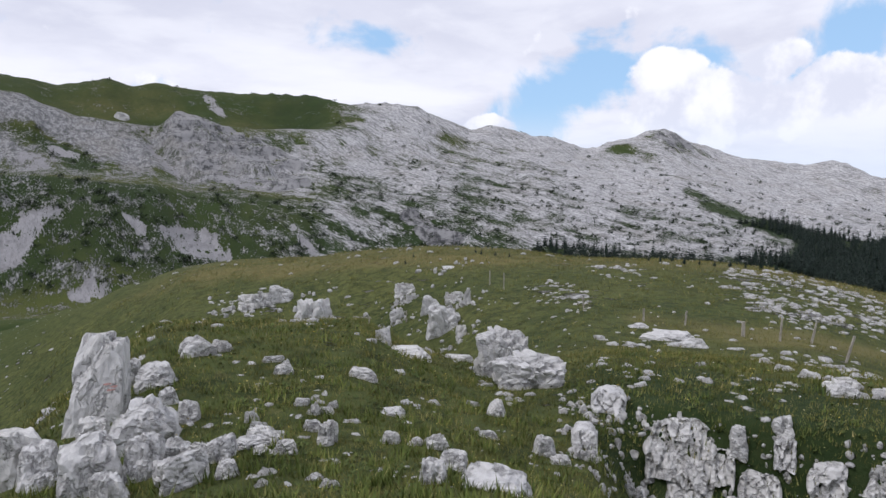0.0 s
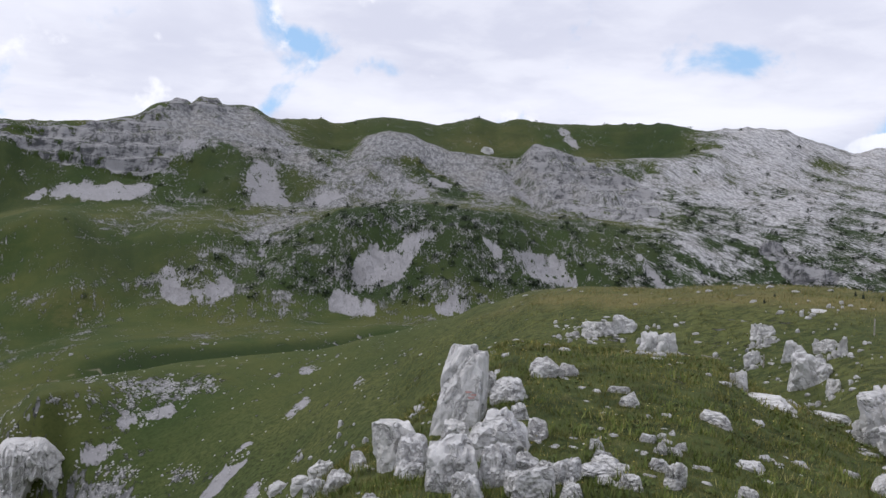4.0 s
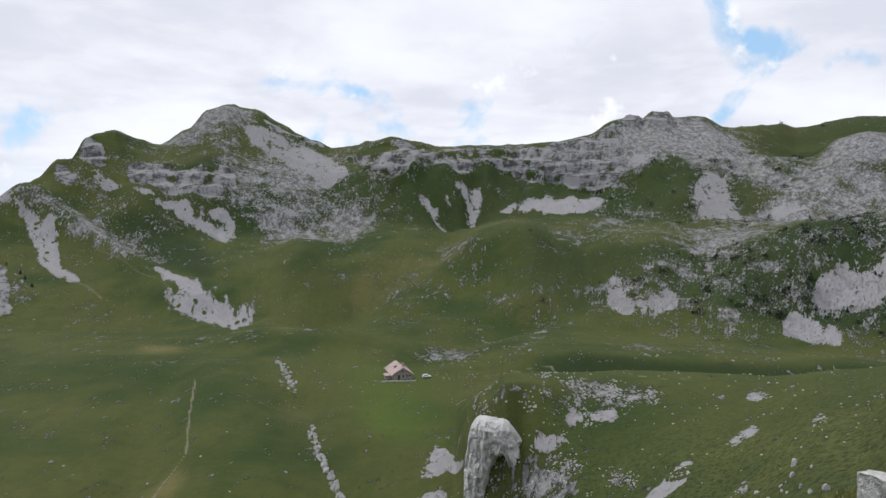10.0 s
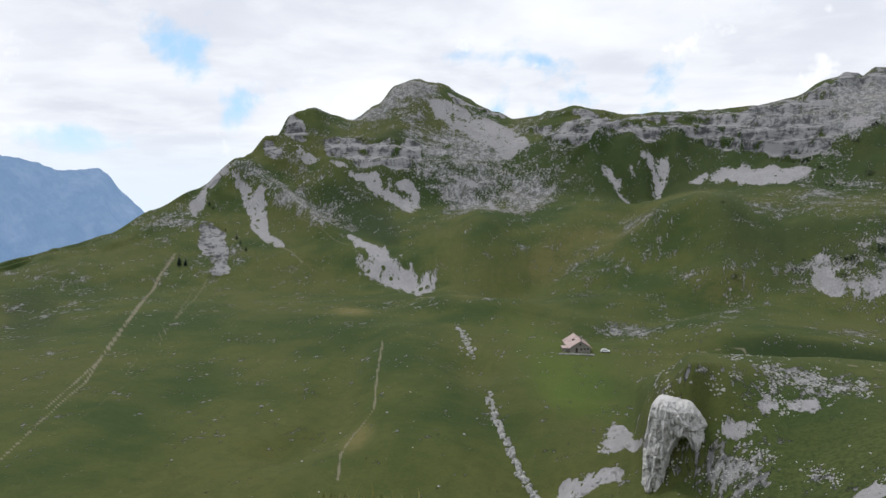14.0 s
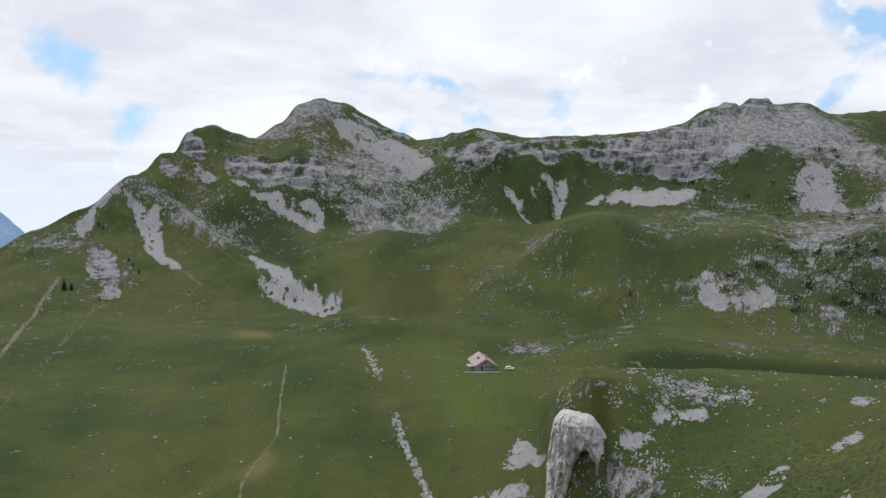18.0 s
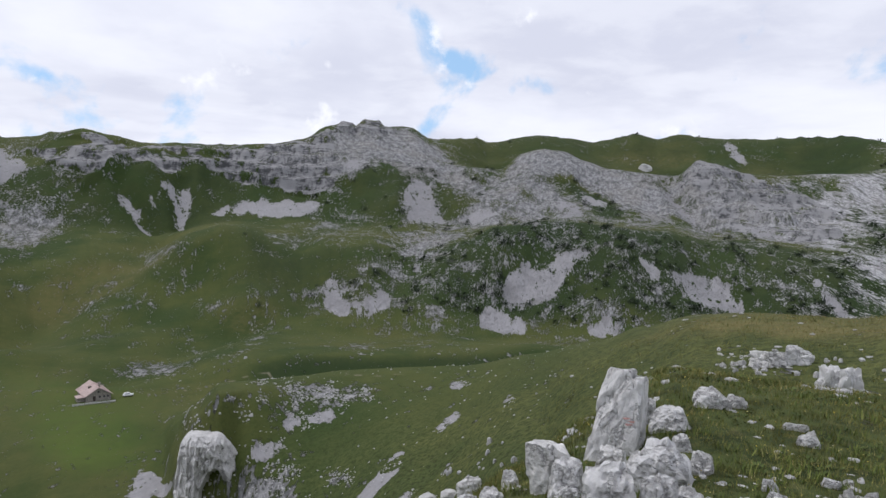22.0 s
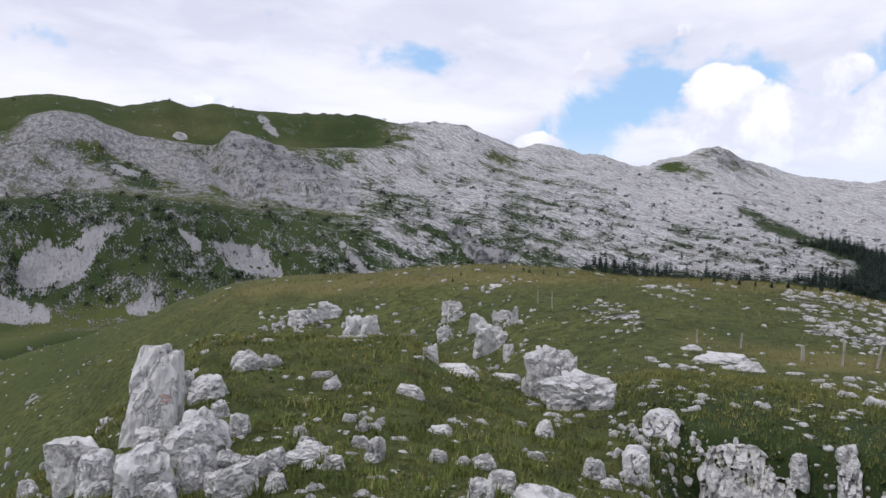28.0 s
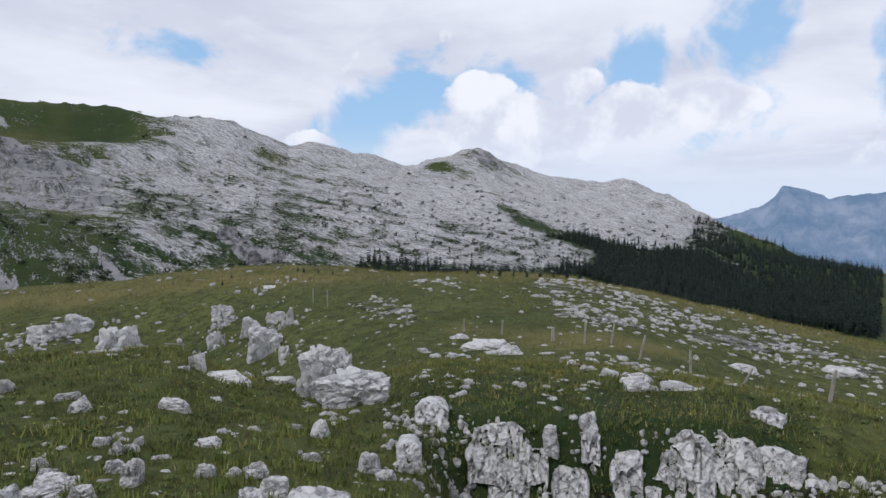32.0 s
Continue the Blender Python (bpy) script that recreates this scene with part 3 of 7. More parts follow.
# the crest of the grey domes, and the wall under the ridge west of them
HUMP = [(-60, 592, -6.45), (-52, 603, -6.16), (-45, 648, -4.6), (-38, 705, -1.7), (-34.3, 735, 0.4), (-31, 765, 2.4), (-29, 780, 3.8), (-26, 800, 3.6), (-20, 820, 4.2), (-14, 820, 3.6), (-10, 800, 3.4), (-5, 790, 4.6), (0, 788, 4.9), (4, 785, 4.5), (8, 775, 4.0), (12.5, 790, 4.6), (16, 800, 4.9), (19, 815, 5.0), (21.8, 830, 4.5), (24.4, 835, 4.2), (26.2, 835, 4.05)]
HUMP += [(28, 845, 5.4), (29.6, 850, 5.7), (31.2, 850, 5.45), (33, 845, 4.7), (35, 840, 3.95), (38.2, 840, 3.6), (40.1, 835, 3.45), (41.5, 835, 4.1), (43.4, 840, 4.25), (45.3, 845, 3.6), (47.6, 855, 3.35), (51.7, 880, 3.4), (54, 900, 3.5), (58, 940, 3.0), (64.5, 990, 1.8), (70, 1030, 1.5), (75, 1090, 0.7), (80, 1160, 0.8), (85, 1220, -0.2), (92, 1250, -1.3), (98, 1200, -3.3), (105, 1100, -5.5), (125, 1050, -8.0)]
# the skyline ridge: bearing, height angle
SKYLINE_WEST = [(-60, -6.4), (-52.4, -6.14), (-48.5, -5.14), (-45.5, -4.43), (-43.1, -3.7), (-40, -1.95), (-36.8, -0.35), (-34.5, 0.95), (-32.6, 2.48), (-31.3, 3.88), (-30.4, 3.9), (-29.5, 5.4), (-28.8, 5.78), (-27.5, 6.04), (-25.9, 5.53), (-24.3, 5.29), (-22.3, 6.49), (-20.9, 7.94), (-19.4, 8.54), (-17.2, 8.2), (-15.1, 7.08), (-13.5, 6.17), (-10.8, 5.24), (-7.7, 5.98), (-6.1, 6.27), (-4.2, 5.83), (-2.2, 5.48), (1.5, 5.56), (5.1, 5.66), (7.5, 5.77), (9.8, 6.3), (11.8, 7.33), (13.2, 7.66), (14.1, 7.42), (14.8, 7.92), (16.0, 7.83), (16.4, 7.42), (18.7, 7.31), (20.1, 6.5)]
SKYLINE_EAST = [(24.1, 6.59), (25.2, 6.3), (29.5, 6.81), (31.1, 6.57), (33.7, 6.23), (37.2, 6.81), (38.6, 6.4), (40.2, 6.71), (42.1, 6.38), (44, 6.2), (48, 6.15), (52, 6.12), (55.1, 5.4), (57.2, 5.6), (60, 5.36), (62.8, 4.26), (64.9, 3.45), (66.4, 3.74), (70.5, 2.9), (74.6, 1.84), (77.2, 2.53), (80.2, 3.32), (83.1, 1.96), (85.6, 1.11), (90.4, 0.4), (92, 0.71), (95.5, -0.51), (98, -1.83), (100.5, -3.2), (102.5, -3.92), (106, -5.4), (108.2, -6.25), (111, -7.3), (125, -7.9)]
SKYLINE_RUN = [(-60, 605), (-52, 612), (-45, 665), (-38, 725), (-34, 760), (-31, 800), (-28, 840), (-24.3, 890), (-19, 960), (-14, 960), (-10, 900), (-6, 850), (0, 835), (6, 835), (9, 850), (14, 930), (18.5, 960), (21, 1000), (25, 1060), (30, 1100), (40, 1120), (50, 1130), (55, 1060), (60, 1080), (66, 1130), (75, 1250), (80, 1330), (85, 1400), (92, 1420), (98, 1330), (102, 1250), (110, 1150), (125, 1100)]


def profile(line, bearing, column):
    """A line's column at any bearing, rounded between its points, and carried round behind to close the circle."""
    b = np.array([p[0] for p in line], float)
    v = np.array([p[column] for p in line], float)
    b = np.concatenate([b, [b[0] + 360]])
    v = np.concatenate([v, [v[0]]])
    at = np.mod(bearing - b[0], 360) + b[0]
    i = np.clip(np.searchsorted(b, at, side="right") - 1, 0, len(b) - 2)
    f = (at - b[i]) / (b[i + 1] - b[i])
    f = 0.45 * f + 0.55 * f * f * (3 - 2 * f)
    return v[i] * (1 - f) + v[i + 1] * f


def lattice(x, y, seed):
    """Smooth noise from -1 to 1 on a unit lattice."""
    ix, iy = np.floor(x).astype(np.int64), np.floor(y).astype(np.int64)
    fx, fy = x - ix, y - iy
    fx, fy = fx * fx * fx * (fx * (fx * 6 - 15) + 10), fy * fy * fy * (fy * (fy * 6 - 15) + 10)

    def corner(a, b):
        h = (a * 374761393 + b * 668265263 + seed * 974711) & 0x7FFFFFFF
        h = ((h ^ (h >> 13)) * 1274126177) & 0x7FFFFFFF
        return ((h ^ (h >> 16)) & 0xFFFF) / 32767.5 - 1
    a = corner(ix, iy) * (1 - fx) + corner(ix + 1, iy) * fx
    b = corner(ix, iy + 1) * (1 - fx) + corner(ix + 1, iy + 1) * fx
    return a * (1 - fy) + b * fy


def fbm(x, y, size, octaves=4, seed=0, ridged=False):
    """Noise of several sizes; ridged: with sharp crests."""
    total, amp, norm = 0, 1.0, 0.0
    c, s = 0.8, 0.6
    x, y = x / size, y / size
    for k in range(octaves):
        n = lattice(x, y, seed + 17 * k)
        total = total + amp * ((1 - 2 * np.abs(n)) if ridged else n)
        norm += amp
        amp *= 0.5
        x, y = (x * c - y * s) * 2.03 + 3.1, (x * s + y * c) * 2.03 - 1.7
    return total / norm


SEGMENTS = (14, 26, 30, 44, 66, 8, 20, 26, 86, 26, 46, 44, 8, 50, 10, 6)
LINES = (NEAR, RIM, HOLLOW, CREST, VALE, TERRACE, FOOT, BENCH, BACK, MID, HUMP)


def breaks(bearing):
    """Distances and heights of all the breaks of slope at these bearings, as two arrays (line, bearing)."""
    d = [np.full_like(bearing, 0.0), np.full_like(bearing, 1.6)]
    z = [np.full_like(bearing, -0.02), np.full_like(bearing, -0.12)]
    for line in LINES:
        run = profile(line, bearing, 1)
        d.append(run)
        z.append(EYE + run * np.tan(np.radians(profile(line, bearing, 2))))
    run = profile(SKYLINE_RUN, bearing, 1)
    top = EYE + run * np.tan(np.radians(profile(SKYLINE_WEST + SKYLINE_EAST, bearing, 1)))
    # behind the domes lies a trough below the meadow ridge; elsewhere the slope runs on
    trough = np.clip((bearing - 20) / 5, 0, 1) * np.clip((56 - bearing) / 5, 0, 1)
    d.append(d[-1] + (run - d[-1]) * (0.3 - 0.1 * trough))
    z.append(z[-1] + (top - z[-1]) * 0.32 * (1 - trough) - 5.0 * trough)
    d.append(run)
    z.append(top)
    d.append(run + 500)
    z.append(np.minimum(z[-1] - 190, -150.0))
    d.append(np.full_like(bearing, 4600.0))
    z.append(np.full_like(bearing, -420.0))
    return np.array(d), np.array(z)


def rounded(d, z, k, x):
    """Height at distance x in segment k: a monotone cubic through the breaks."""
    n = len(d)
    h = d[1:] - d[:-1]
    m = (z[1:] - z[:-1]) / h
    t = np.zeros_like(d)
    same = m[1:] * m[:-1] > 0
    w1, w2 = 2 * h[1:] + h[:-1], h[1:] + 2 * h[:-1]
    with np.errstate(divide="ignore", invalid="ignore"):
        t[1:-1] = np.where(same, (w1 + w2) / (w1 / m[:-1] + w2 / m[1:]), 0)
    t[0], t[-1] = m[0], m[-1]
    u = (x - d[k]) / h[k]
    return ((1 + 2 * u) * (1 - u) ** 2 * z[k] + u * (1 - u) ** 2 * h[k] * t[k]
            + u * u * (3 - 2 * u) * z[k + 1] + u * u * (u - 1) * h[k] * t[k + 1])


def land(bearing):
    """The plain sheet: distance, height and place between the breaks, as arrays (ring, bearing)."""
    d, z = breaks(bearing)
    runs, heights, steps = [], [], []
    for k, n in enumerate(SEGMENTS):
        for i in range(n):
            u = i / n
            x = d[k] + (d[k + 1] - d[k]) * u if k == 0 else d[k] * (d[k + 1] / d[k]) ** u
            runs.append(np.maximum(x, 0.02))
            heights.append(rounded(d, z, k, x))
            steps.append(np.full_like(bearing, k + u))
    runs.append(d[-1])
    heights.append(z[-1])
    steps.append(np.full_like(bearing, float(len(SEGMENTS))))
    return np.array(runs), np.array(heights), np.array(steps)


# ---- what covers the land ----
SURVEY = []


def survey(kind, strength, *corners):
    """An area or line of the land by its corners: bearing in degrees, distance in metres."""
    SURVEY.append((kind, strength, np.array(corners, float)))


survey("scree", 1, (7.98, 163), (9.89, 168), (12.25, 172), (12.62, 166), (9.86, 163), (8.34, 162))
survey("scree", 1, (5.55, 157), (7.56, 157), (9.06, 157), (7.17, 156))
survey("scree", 1, (14.71, 122.8), (16.64, 123.4), (17.75, 129.1), (18.19, 131.1), (17.95, 124.4), (16.64, 121.1), (15.34, 120.0))
survey("rock", .6, (11.88, 181), (13.08, 184), (14.71, 185), (15.52, 173), (13.86, 175))
survey("scree", 1, (21.08, 134.7), (22.44, 138.8), (23.35, 140.1), (22.89, 136.5), (21.52, 132.6))
survey("scree", 1, (26.12, 127.3), (27.52, 127.6), (27.98, 124.1), (26.81, 122.8))
survey("scree", 1, (22.03, 169), (24.29, 166), (26.60, 160), (24.29, 161))
survey("scree", 1, (17.91, 110.6), (19.23, 112.0), (20.12, 111.7), (19.22, 107.6))
survey("scree", 1, (19.45, 111.4), (21.03, 112.4), (22.85, 110.7), (21.02, 110.1))
survey("rock", .45, (3.04, 157), (5.17, 157), (8.58, 149.5), (10.71, 135.7), (9.52, 132.9), (5.30, 146.0))
survey("rock", .4, (4.18, 167), (7.57, 175), (13.11, 195), (9.26, 169), (5.98, 160))
survey("rock", .6, (7.18, 168), (10.46, 173), (13.15, 183), (15.04, 178), (11.29, 166), (7.64, 164))
survey("rock", .5, (7.68, 159), (8.94, 156), (11.08, 139.3), (13.45, 131.3), (12.63, 139.3), (9.38, 152))
survey("scree", 1, (5.15, 159), (7.68, 159), (9.32, 160), (7.28, 157))
survey("scree", 1, (7.64, 164), (9.25, 171), (9.27, 168), (8.27, 164))
survey("scree", 1, (14.62, 124.1), (16.40, 127.2), (17.76, 132.3), (17.12, 124.4), (15.36, 122.1))
survey("scree", 1, (-7.65, 169), (-5.74, 176), (-2.90, 174), (-1.74, 176), (-1.49, 166), (-3.83, 168), (-5.73, 168))
survey("scree", 1, (-3.41, 199), (-2.50, 215), (-0.20, 188), (-1.09, 200), (-2.93, 189), (-4.33, 184))
survey("scree", 1, (-22.23, 200), (-20.78, 206), (-21.27, 200))
survey("scree", 1, (-20.30, 202), (-19.09, 212), (-19.73, 202))
survey("scree", 1, (-22.24, 192), (-21.52, 194), (-21.86, 191))
survey("dry", 1, (-26.48, 418), (-23.01, 400), (-23.49, 376), (-26.03, 390))
survey("dry", 1, (-26.49, 200), (-23.63, 216), (-22.70, 202), (-25.10, 191))
survey("lush", 1, (-10.12, 250), (-8.70, 288), (-3.98, 300), (0.18, 279), (-0.24, 218), (-3.91, 219), (-7.71, 222))
survey("lush", 1, (-13.50, 362), (-8.71, 343), (-7.28, 329), (-10.62, 328))
survey("dry", .45, (-8.76, 569), (-4.11, 579), (0.40, 542), (-4.07, 511), (-8.74, 488), (-10.64, 517))
survey("dry", .4, (1.82, 461), (6.95, 455), (9.03, 434), (4.91, 417))
survey("dry", .5, (-18.12, 381), (-14.21, 423), (-10.62, 416), (-13.33, 383))
survey("lush", 1, (100.57, 812), (100.95, 1019), (102.36, 829), (101.78, 782))
survey("lush", 1, (103.72, 839), (106.00, 776), (105.26, 750), (103.93, 795))
survey("rock", .6, (70.46, 63.1), (74.22, 57.4), (75.84, 43.2), (73.24, 45.1), (69.51, 58.8))
survey("rock", .55, (84.67, 85.1), (87.46, 90.0), (92.00, 88.6), (100.55, 78.2), (104.48, 73.2), (110.25, 64.7), (110.24, 49.8), (102.53, 49.7), (96.34, 49.7), (89.69, 44.5), (85.10, 56.4))
survey("rock", .5, (74.26, 83.4), (79.48, 79.5), (78.04, 66.7), (75.19, 69.2))
survey("dry", 1, (44.22, 107.9), (51.44, 101.1), (58.79, 94.0), (68.63, 87.6), (68.62, 78.5), (58.77, 87.0), (53.40, 94.9), (47.68, 95.0))
survey("dry", 1, (76.08, 43.2), (87.38, 40.4), (96.33, 43.0), (98.43, 38.7), (87.35, 33.1), (77.97, 39.2))
survey("dry", 1, (41.74, 114.3), (51.87, 97.9), (49.64, 92.2), (42.69, 102.3))
survey("rock", .5, (42.24, 83.6), (45.05, 86.9), (49.65, 85.2), (49.22, 74.5), (44.60, 75.0))
survey("rock", .45, (44.14, 89.9), (49.10, 84.8), (49.43, 77.9), (45.10, 79.4))
survey("dry", .6, (33.21, 1002), (40.24, 1032), (42.58, 977), (38.84, 957), (35.08, 977))
survey("dry", .6, (43.98, 976), (47.20, 987), (49.91, 985), (47.21, 830))
survey("rock", .5, (0.22, 204), (2.89, 165), (4.74, 159), (4.40, 152), (2.18, 154), (0.12, 161))
survey("rock", .4, (4.63, 166), (6.75, 170), (9.29, 165), (8.57, 151), (6.04, 154))
survey("rock", 0.75, (-34.14, 756), (-32.54, 746), (-31.02, 729), (-29.95, 695), (-27.49, 650), (-24.73, 603), (-25.67, 599), (-28.41, 641), (-30.19, 681), (-31.50, 704), (-32.45, 725), (-33.43, 739))
survey("rock", 0.6, (-38.78, 699), (-37.10, 715), (-36.16, 721), (-36.72, 685), (-37.59, 652), (-38.08, 668), (-38.60, 677))
survey("rock", 0.42, (-41.22, 684), (-39.19, 693), (-38.41, 662), (-39.30, 611), (-40.89, 630))
survey("rock", 0.62, (-34.41, 647), (-33.80, 613), (-32.97, 567), (-33.41, 562), (-34.49, 576))
survey("rock", 0.62, (-30.96, 777), (-29.62, 768), (-28.75, 752), (-28.09, 743), (-28.56, 728), (-29.21, 742), (-30.09, 752))
survey("rock", 0.55, (-29.21, 742), (-28.10, 736), (-27.44, 712), (-27.98, 714), (-28.78, 728))
survey("rock", 0.5, (-27.90, 704), (-25.62, 683), (-24.25, 645), (-23.33, 605), (-25.65, 632), (-27.24, 675))
survey("rock", 0.8, (-24.04, 869), (-21.81, 894), (-19.24, 931), (-16.69, 924), (-18.09, 881), (-19.02, 866), (-20.89, 849), (-22.75, 851))
survey("rock", 0.66, (-20.89, 841), (-16.69, 838), (-12.94, 798), (-11.54, 757), (-13.87, 738), (-18.11, 746), (-19.97, 788))
survey("rock", 0.58, (-18.81, 774), (-13.87, 738), (-10.60, 745), (-7.35, 713), (-9.17, 643), (-13.39, 606), (-16.23, 643), (-17.17, 695), (-19.05, 727))
survey("rock", 0.72, (7.41, 816), (10.75, 845), (12.23, 819), (12.67, 764), (9.75, 771), (7.85, 776))
survey("rock", 0.6, (6.47, 593), (7.66, 600), (9.25, 557), (10.02, 542), (8.49, 541), (6.89, 556))
survey("rock", 0.5, (-2.14, 665), (-0.16, 587), (0.31, 533), (-1.42, 544), (-2.50, 529), (-2.30, 554), (-1.89, 592))
survey("rock", 0.46, (-0.16, 572), (1.99, 535), (1.41, 509), (1.04, 480), (0.57, 502))
survey("rock", 0.46, (6.46, 622), (11.78, 650), (15.90, 648), (15.95, 545), (11.85, 531), (8.06, 587))
survey("rock", 0.3, (-50.18, 555), (-48.09, 580), (-43.34, 550), (-42.66, 467), (-46.10, 443), (-48.38, 351), (-50.48, 331))
survey("rock", 0.62, (-4.64, 356), (-3.28, 374), (-0.82, 388), (0.73, 367), (0.09, 354), (-3.04, 347))
survey("rock", 0.58, (-0.33, 442), (0.67, 443), (2.23, 381), (2.03, 356), (1.15, 385))
survey("rock", 0.62, (2.50, 319), (3.75, 329), (4.98, 348), (4.39, 320), (3.36, 314))
survey("rock", 0.62, (4.82, 397), (6.37, 405), (8.17, 396), (7.59, 380), (5.58, 378))
survey("rock", 0.5, (1.71, 465), (3.20, 458), (3.65, 440), (2.60, 441))
survey("rock", 0.56, (13.33, 335), (14.38, 356), (15.79, 337), (14.77, 322))
survey("rock", 0.5, (6.74, 426), (7.93, 430), (8.17, 402), (6.97, 406))
survey("rock", 0.86, (11.88, 853), (13.76, 879), (16.89, 901), (17.69, 888), (18.92, 895), (20.98, 875), (21.82, 813), (19.70, 781), (17.65, 798), (14.87, 796), (14.26, 760), (13.50, 768), (12.96, 799), (12.22, 812))
survey("rock", 0.62, (6.57, 805), (10.05, 835), (12.60, 829), (13.31, 768), (14.44, 752), (12.18, 768), (9.30, 796), (6.56, 789))
survey("rock", 0.8, (17.70, 910), (18.92, 913), (20.57, 899), (21.82, 818), (24.43, 813), (26.20, 804), (23.54, 777), (20.96, 774), (18.87, 776), (18.08, 833))
survey("rock", 0.46, (13.21, 752), (14.12, 743), (15.08, 683), (13.59, 658), (12.27, 678))
survey("rock", 0.7, (18.44, 757), (20.11, 765), (23.54, 775), (27.09, 774), (29.36, 758), (30.73, 734), (31.65, 703), (32.57, 658), (28.87, 653), (25.25, 641), (21.75, 644), (18.38, 661), (18.20, 713))
survey("rock", 0.92, (26.42, 802), (28.01, 820), (29.61, 825), (31.21, 825), (33.06, 825), (34.92, 814), (38.22, 817), (39.35, 790), (39.35, 715), (37.27, 718), (35.39, 760), (33.05, 768), (30.74, 770), (27.09, 774))
survey("rock", 0.44, (6.93, 467), (10.86, 487), (15.08, 493), (17.48, 498), (18.75, 533), (22.58, 512), (25.20, 467), (26.07, 444), (24.70, 415), (17.39, 415), (11.51, 427), (8.29, 457))
survey("rock", 0.44, (26.14, 515), (30.71, 528), (35.38, 542), (38.21, 548), (39.16, 501), (36.78, 452), (35.35, 421), (30.64, 419), (32.54, 474), (28.85, 498))
survey("rock", 0.56, (27.49, 514), (30.70, 524), (34.91, 525), (33.02, 503), (30.69, 500), (28.85, 502))
survey("rock", 0.85, (17.52, 543), (19.18, 561), (21.73, 576), (23.69, 565), (21.29, 543), (18.75, 530), (17.92, 531))
survey("rock", 0.6, (6.73, 594), (8.43, 574), (9.47, 547), (8.41, 543), (7.05, 546))
survey("rock", 0.46, (10.26, 685), (15.15, 663), (18.78, 640), (17.53, 602), (11.69, 612))
survey("rock", 0.7, (39.63, 808), (41.51, 827), (44.33, 823), (47.60, 822), (51.73, 785), (52.20, 684), (49.02, 620), (44.83, 681), (41.52, 733))
survey("rock", 0.88, (55.21, 1037), (57.36, 1052), (60.30, 1043), (62.34, 1076), (64.71, 1096), (63.94, 1064), (60.32, 1004), (57.38, 992))
survey("rock", 0.72, (52.22, 588), (54.46, 596), (56.66, 588), (54.92, 564), (53.13, 569))
survey("rock", 0.6, (-32.76, 743), (-29.24, 720), (-25.65, 635), (-27.49, 646), (-31.05, 714))
# the sunlit stretch of the eastern slope, its brightness entered as barer rock
survey("rock", 0.95, (75.05, 1144), (79.67, 1149), (84.21, 1050), (88.59, 984), (92.76, 924), (96.69, 915), (92.81, 753), (88.63, 853), (83.36, 885), (78.78, 968))
survey("rock", 0.8, (61.09, 1081), (65.68, 1115), (74.11, 1193), (79.67, 1158), (88.54, 1204), (96.64, 1113), (96.67, 988), (88.58, 1026), (79.70, 1008), (72.71, 1035), (65.68, 1046), (61.07, 1027))
survey("rock", 0.62, (75.28, 1188), (77.82, 1240), (79.63, 1308), (81.89, 1347), (83.93, 1310), (81.94, 1200), (77.83, 1162))
survey("rock", 0.8, (90.57, 1410), (93.79, 1390), (96.55, 1305), (97.71, 1265), (95.83, 1243), (92.64, 1295))
survey("rock", 0.75, (4.64, 158.9), (6.68, 152.2), (9.47, 147.4), (10.13, 135.9), (8.92, 133.4), (6.59, 142.2), (4.33, 153.2))
survey("rock", 0.72, (8.57, 155.6), (10.97, 143.3), (11.91, 138.2), (9.58, 149.7))
survey("rock", 0.7, (13.75, 184), (15.85, 177.3), (15.84, 170.5), (13.36, 175.4))
survey("rock", 0.6, (10.93, 189.3), (12.52, 184.9), (11.54, 169.1), (10.74, 170.1))
survey("rock", 0.6, (12.30, 139.8), (13.75, 140.3), (14.20, 128.6), (12.75, 131.6))
survey("rock", 0.5, (5.94, 178.4), (10.09, 189.7), (11.47, 180.1), (7.72, 169.3), (5.44, 168))
survey("rock", 0.62, (2.56, 167.8), (3.24, 168.2), (5.48, 173.7), (4.10, 166.7), (2.75, 166.1))
survey("rock", 0.8, (-2.78, 172.6), (-1.88, 177.1), (-1.40, 167.9), (-2.06, 160.3), (-2.52, 162.3))
survey("dark", 1, (-27.43, 722), (-24.68, 700), (-21.90, 662), (-20.02, 613), (-20.98, 553), (-23.80, 599), (-26.56, 663))
survey("dark", 0.9, (-19.05, 736), (-14.81, 735), (-13.87, 719), (-15.28, 662), (-17.17, 695), (-19.05, 711))
survey("dark", 0.7, (-50.23, 519), (-48.13, 545), (-46.41, 497), (-46.12, 427), (-48.38, 351), (-50.46, 343))
survey("dark", 1, (28.90, 764), (30.74, 767), (32.82, 758), (35.15, 736), (36.42, 694), (34.91, 639), (33.27, 698), (30.96, 742))
survey("dark", 1, (26.98, 446), (30.20, 449), (31.59, 447), (30.64, 423), (28.79, 425), (27.43, 436))
survey("dark", 1, (33.49, 508), (37.27, 530), (38.69, 508), (36.31, 464), (33.00, 448), (32.54, 474))
survey("dark", 1, (43.89, 551), (47.64, 586), (49.49, 560), (49.52, 509), (46.73, 489), (44.85, 497))
survey("dark", 0.9, (28.86, 513), (35.37, 500), (34.88, 432), (28.81, 444), (22.56, 486), (17.51, 531), (22.58, 524))
survey("dark", 1, (61.21, 840), (65.56, 851), (66.33, 816), (64.42, 791), (62.04, 789))
survey("dark", 1, (51.28, 794), (53.08, 792), (54.65, 740), (57.07, 634), (54.88, 660), (53.09, 738))
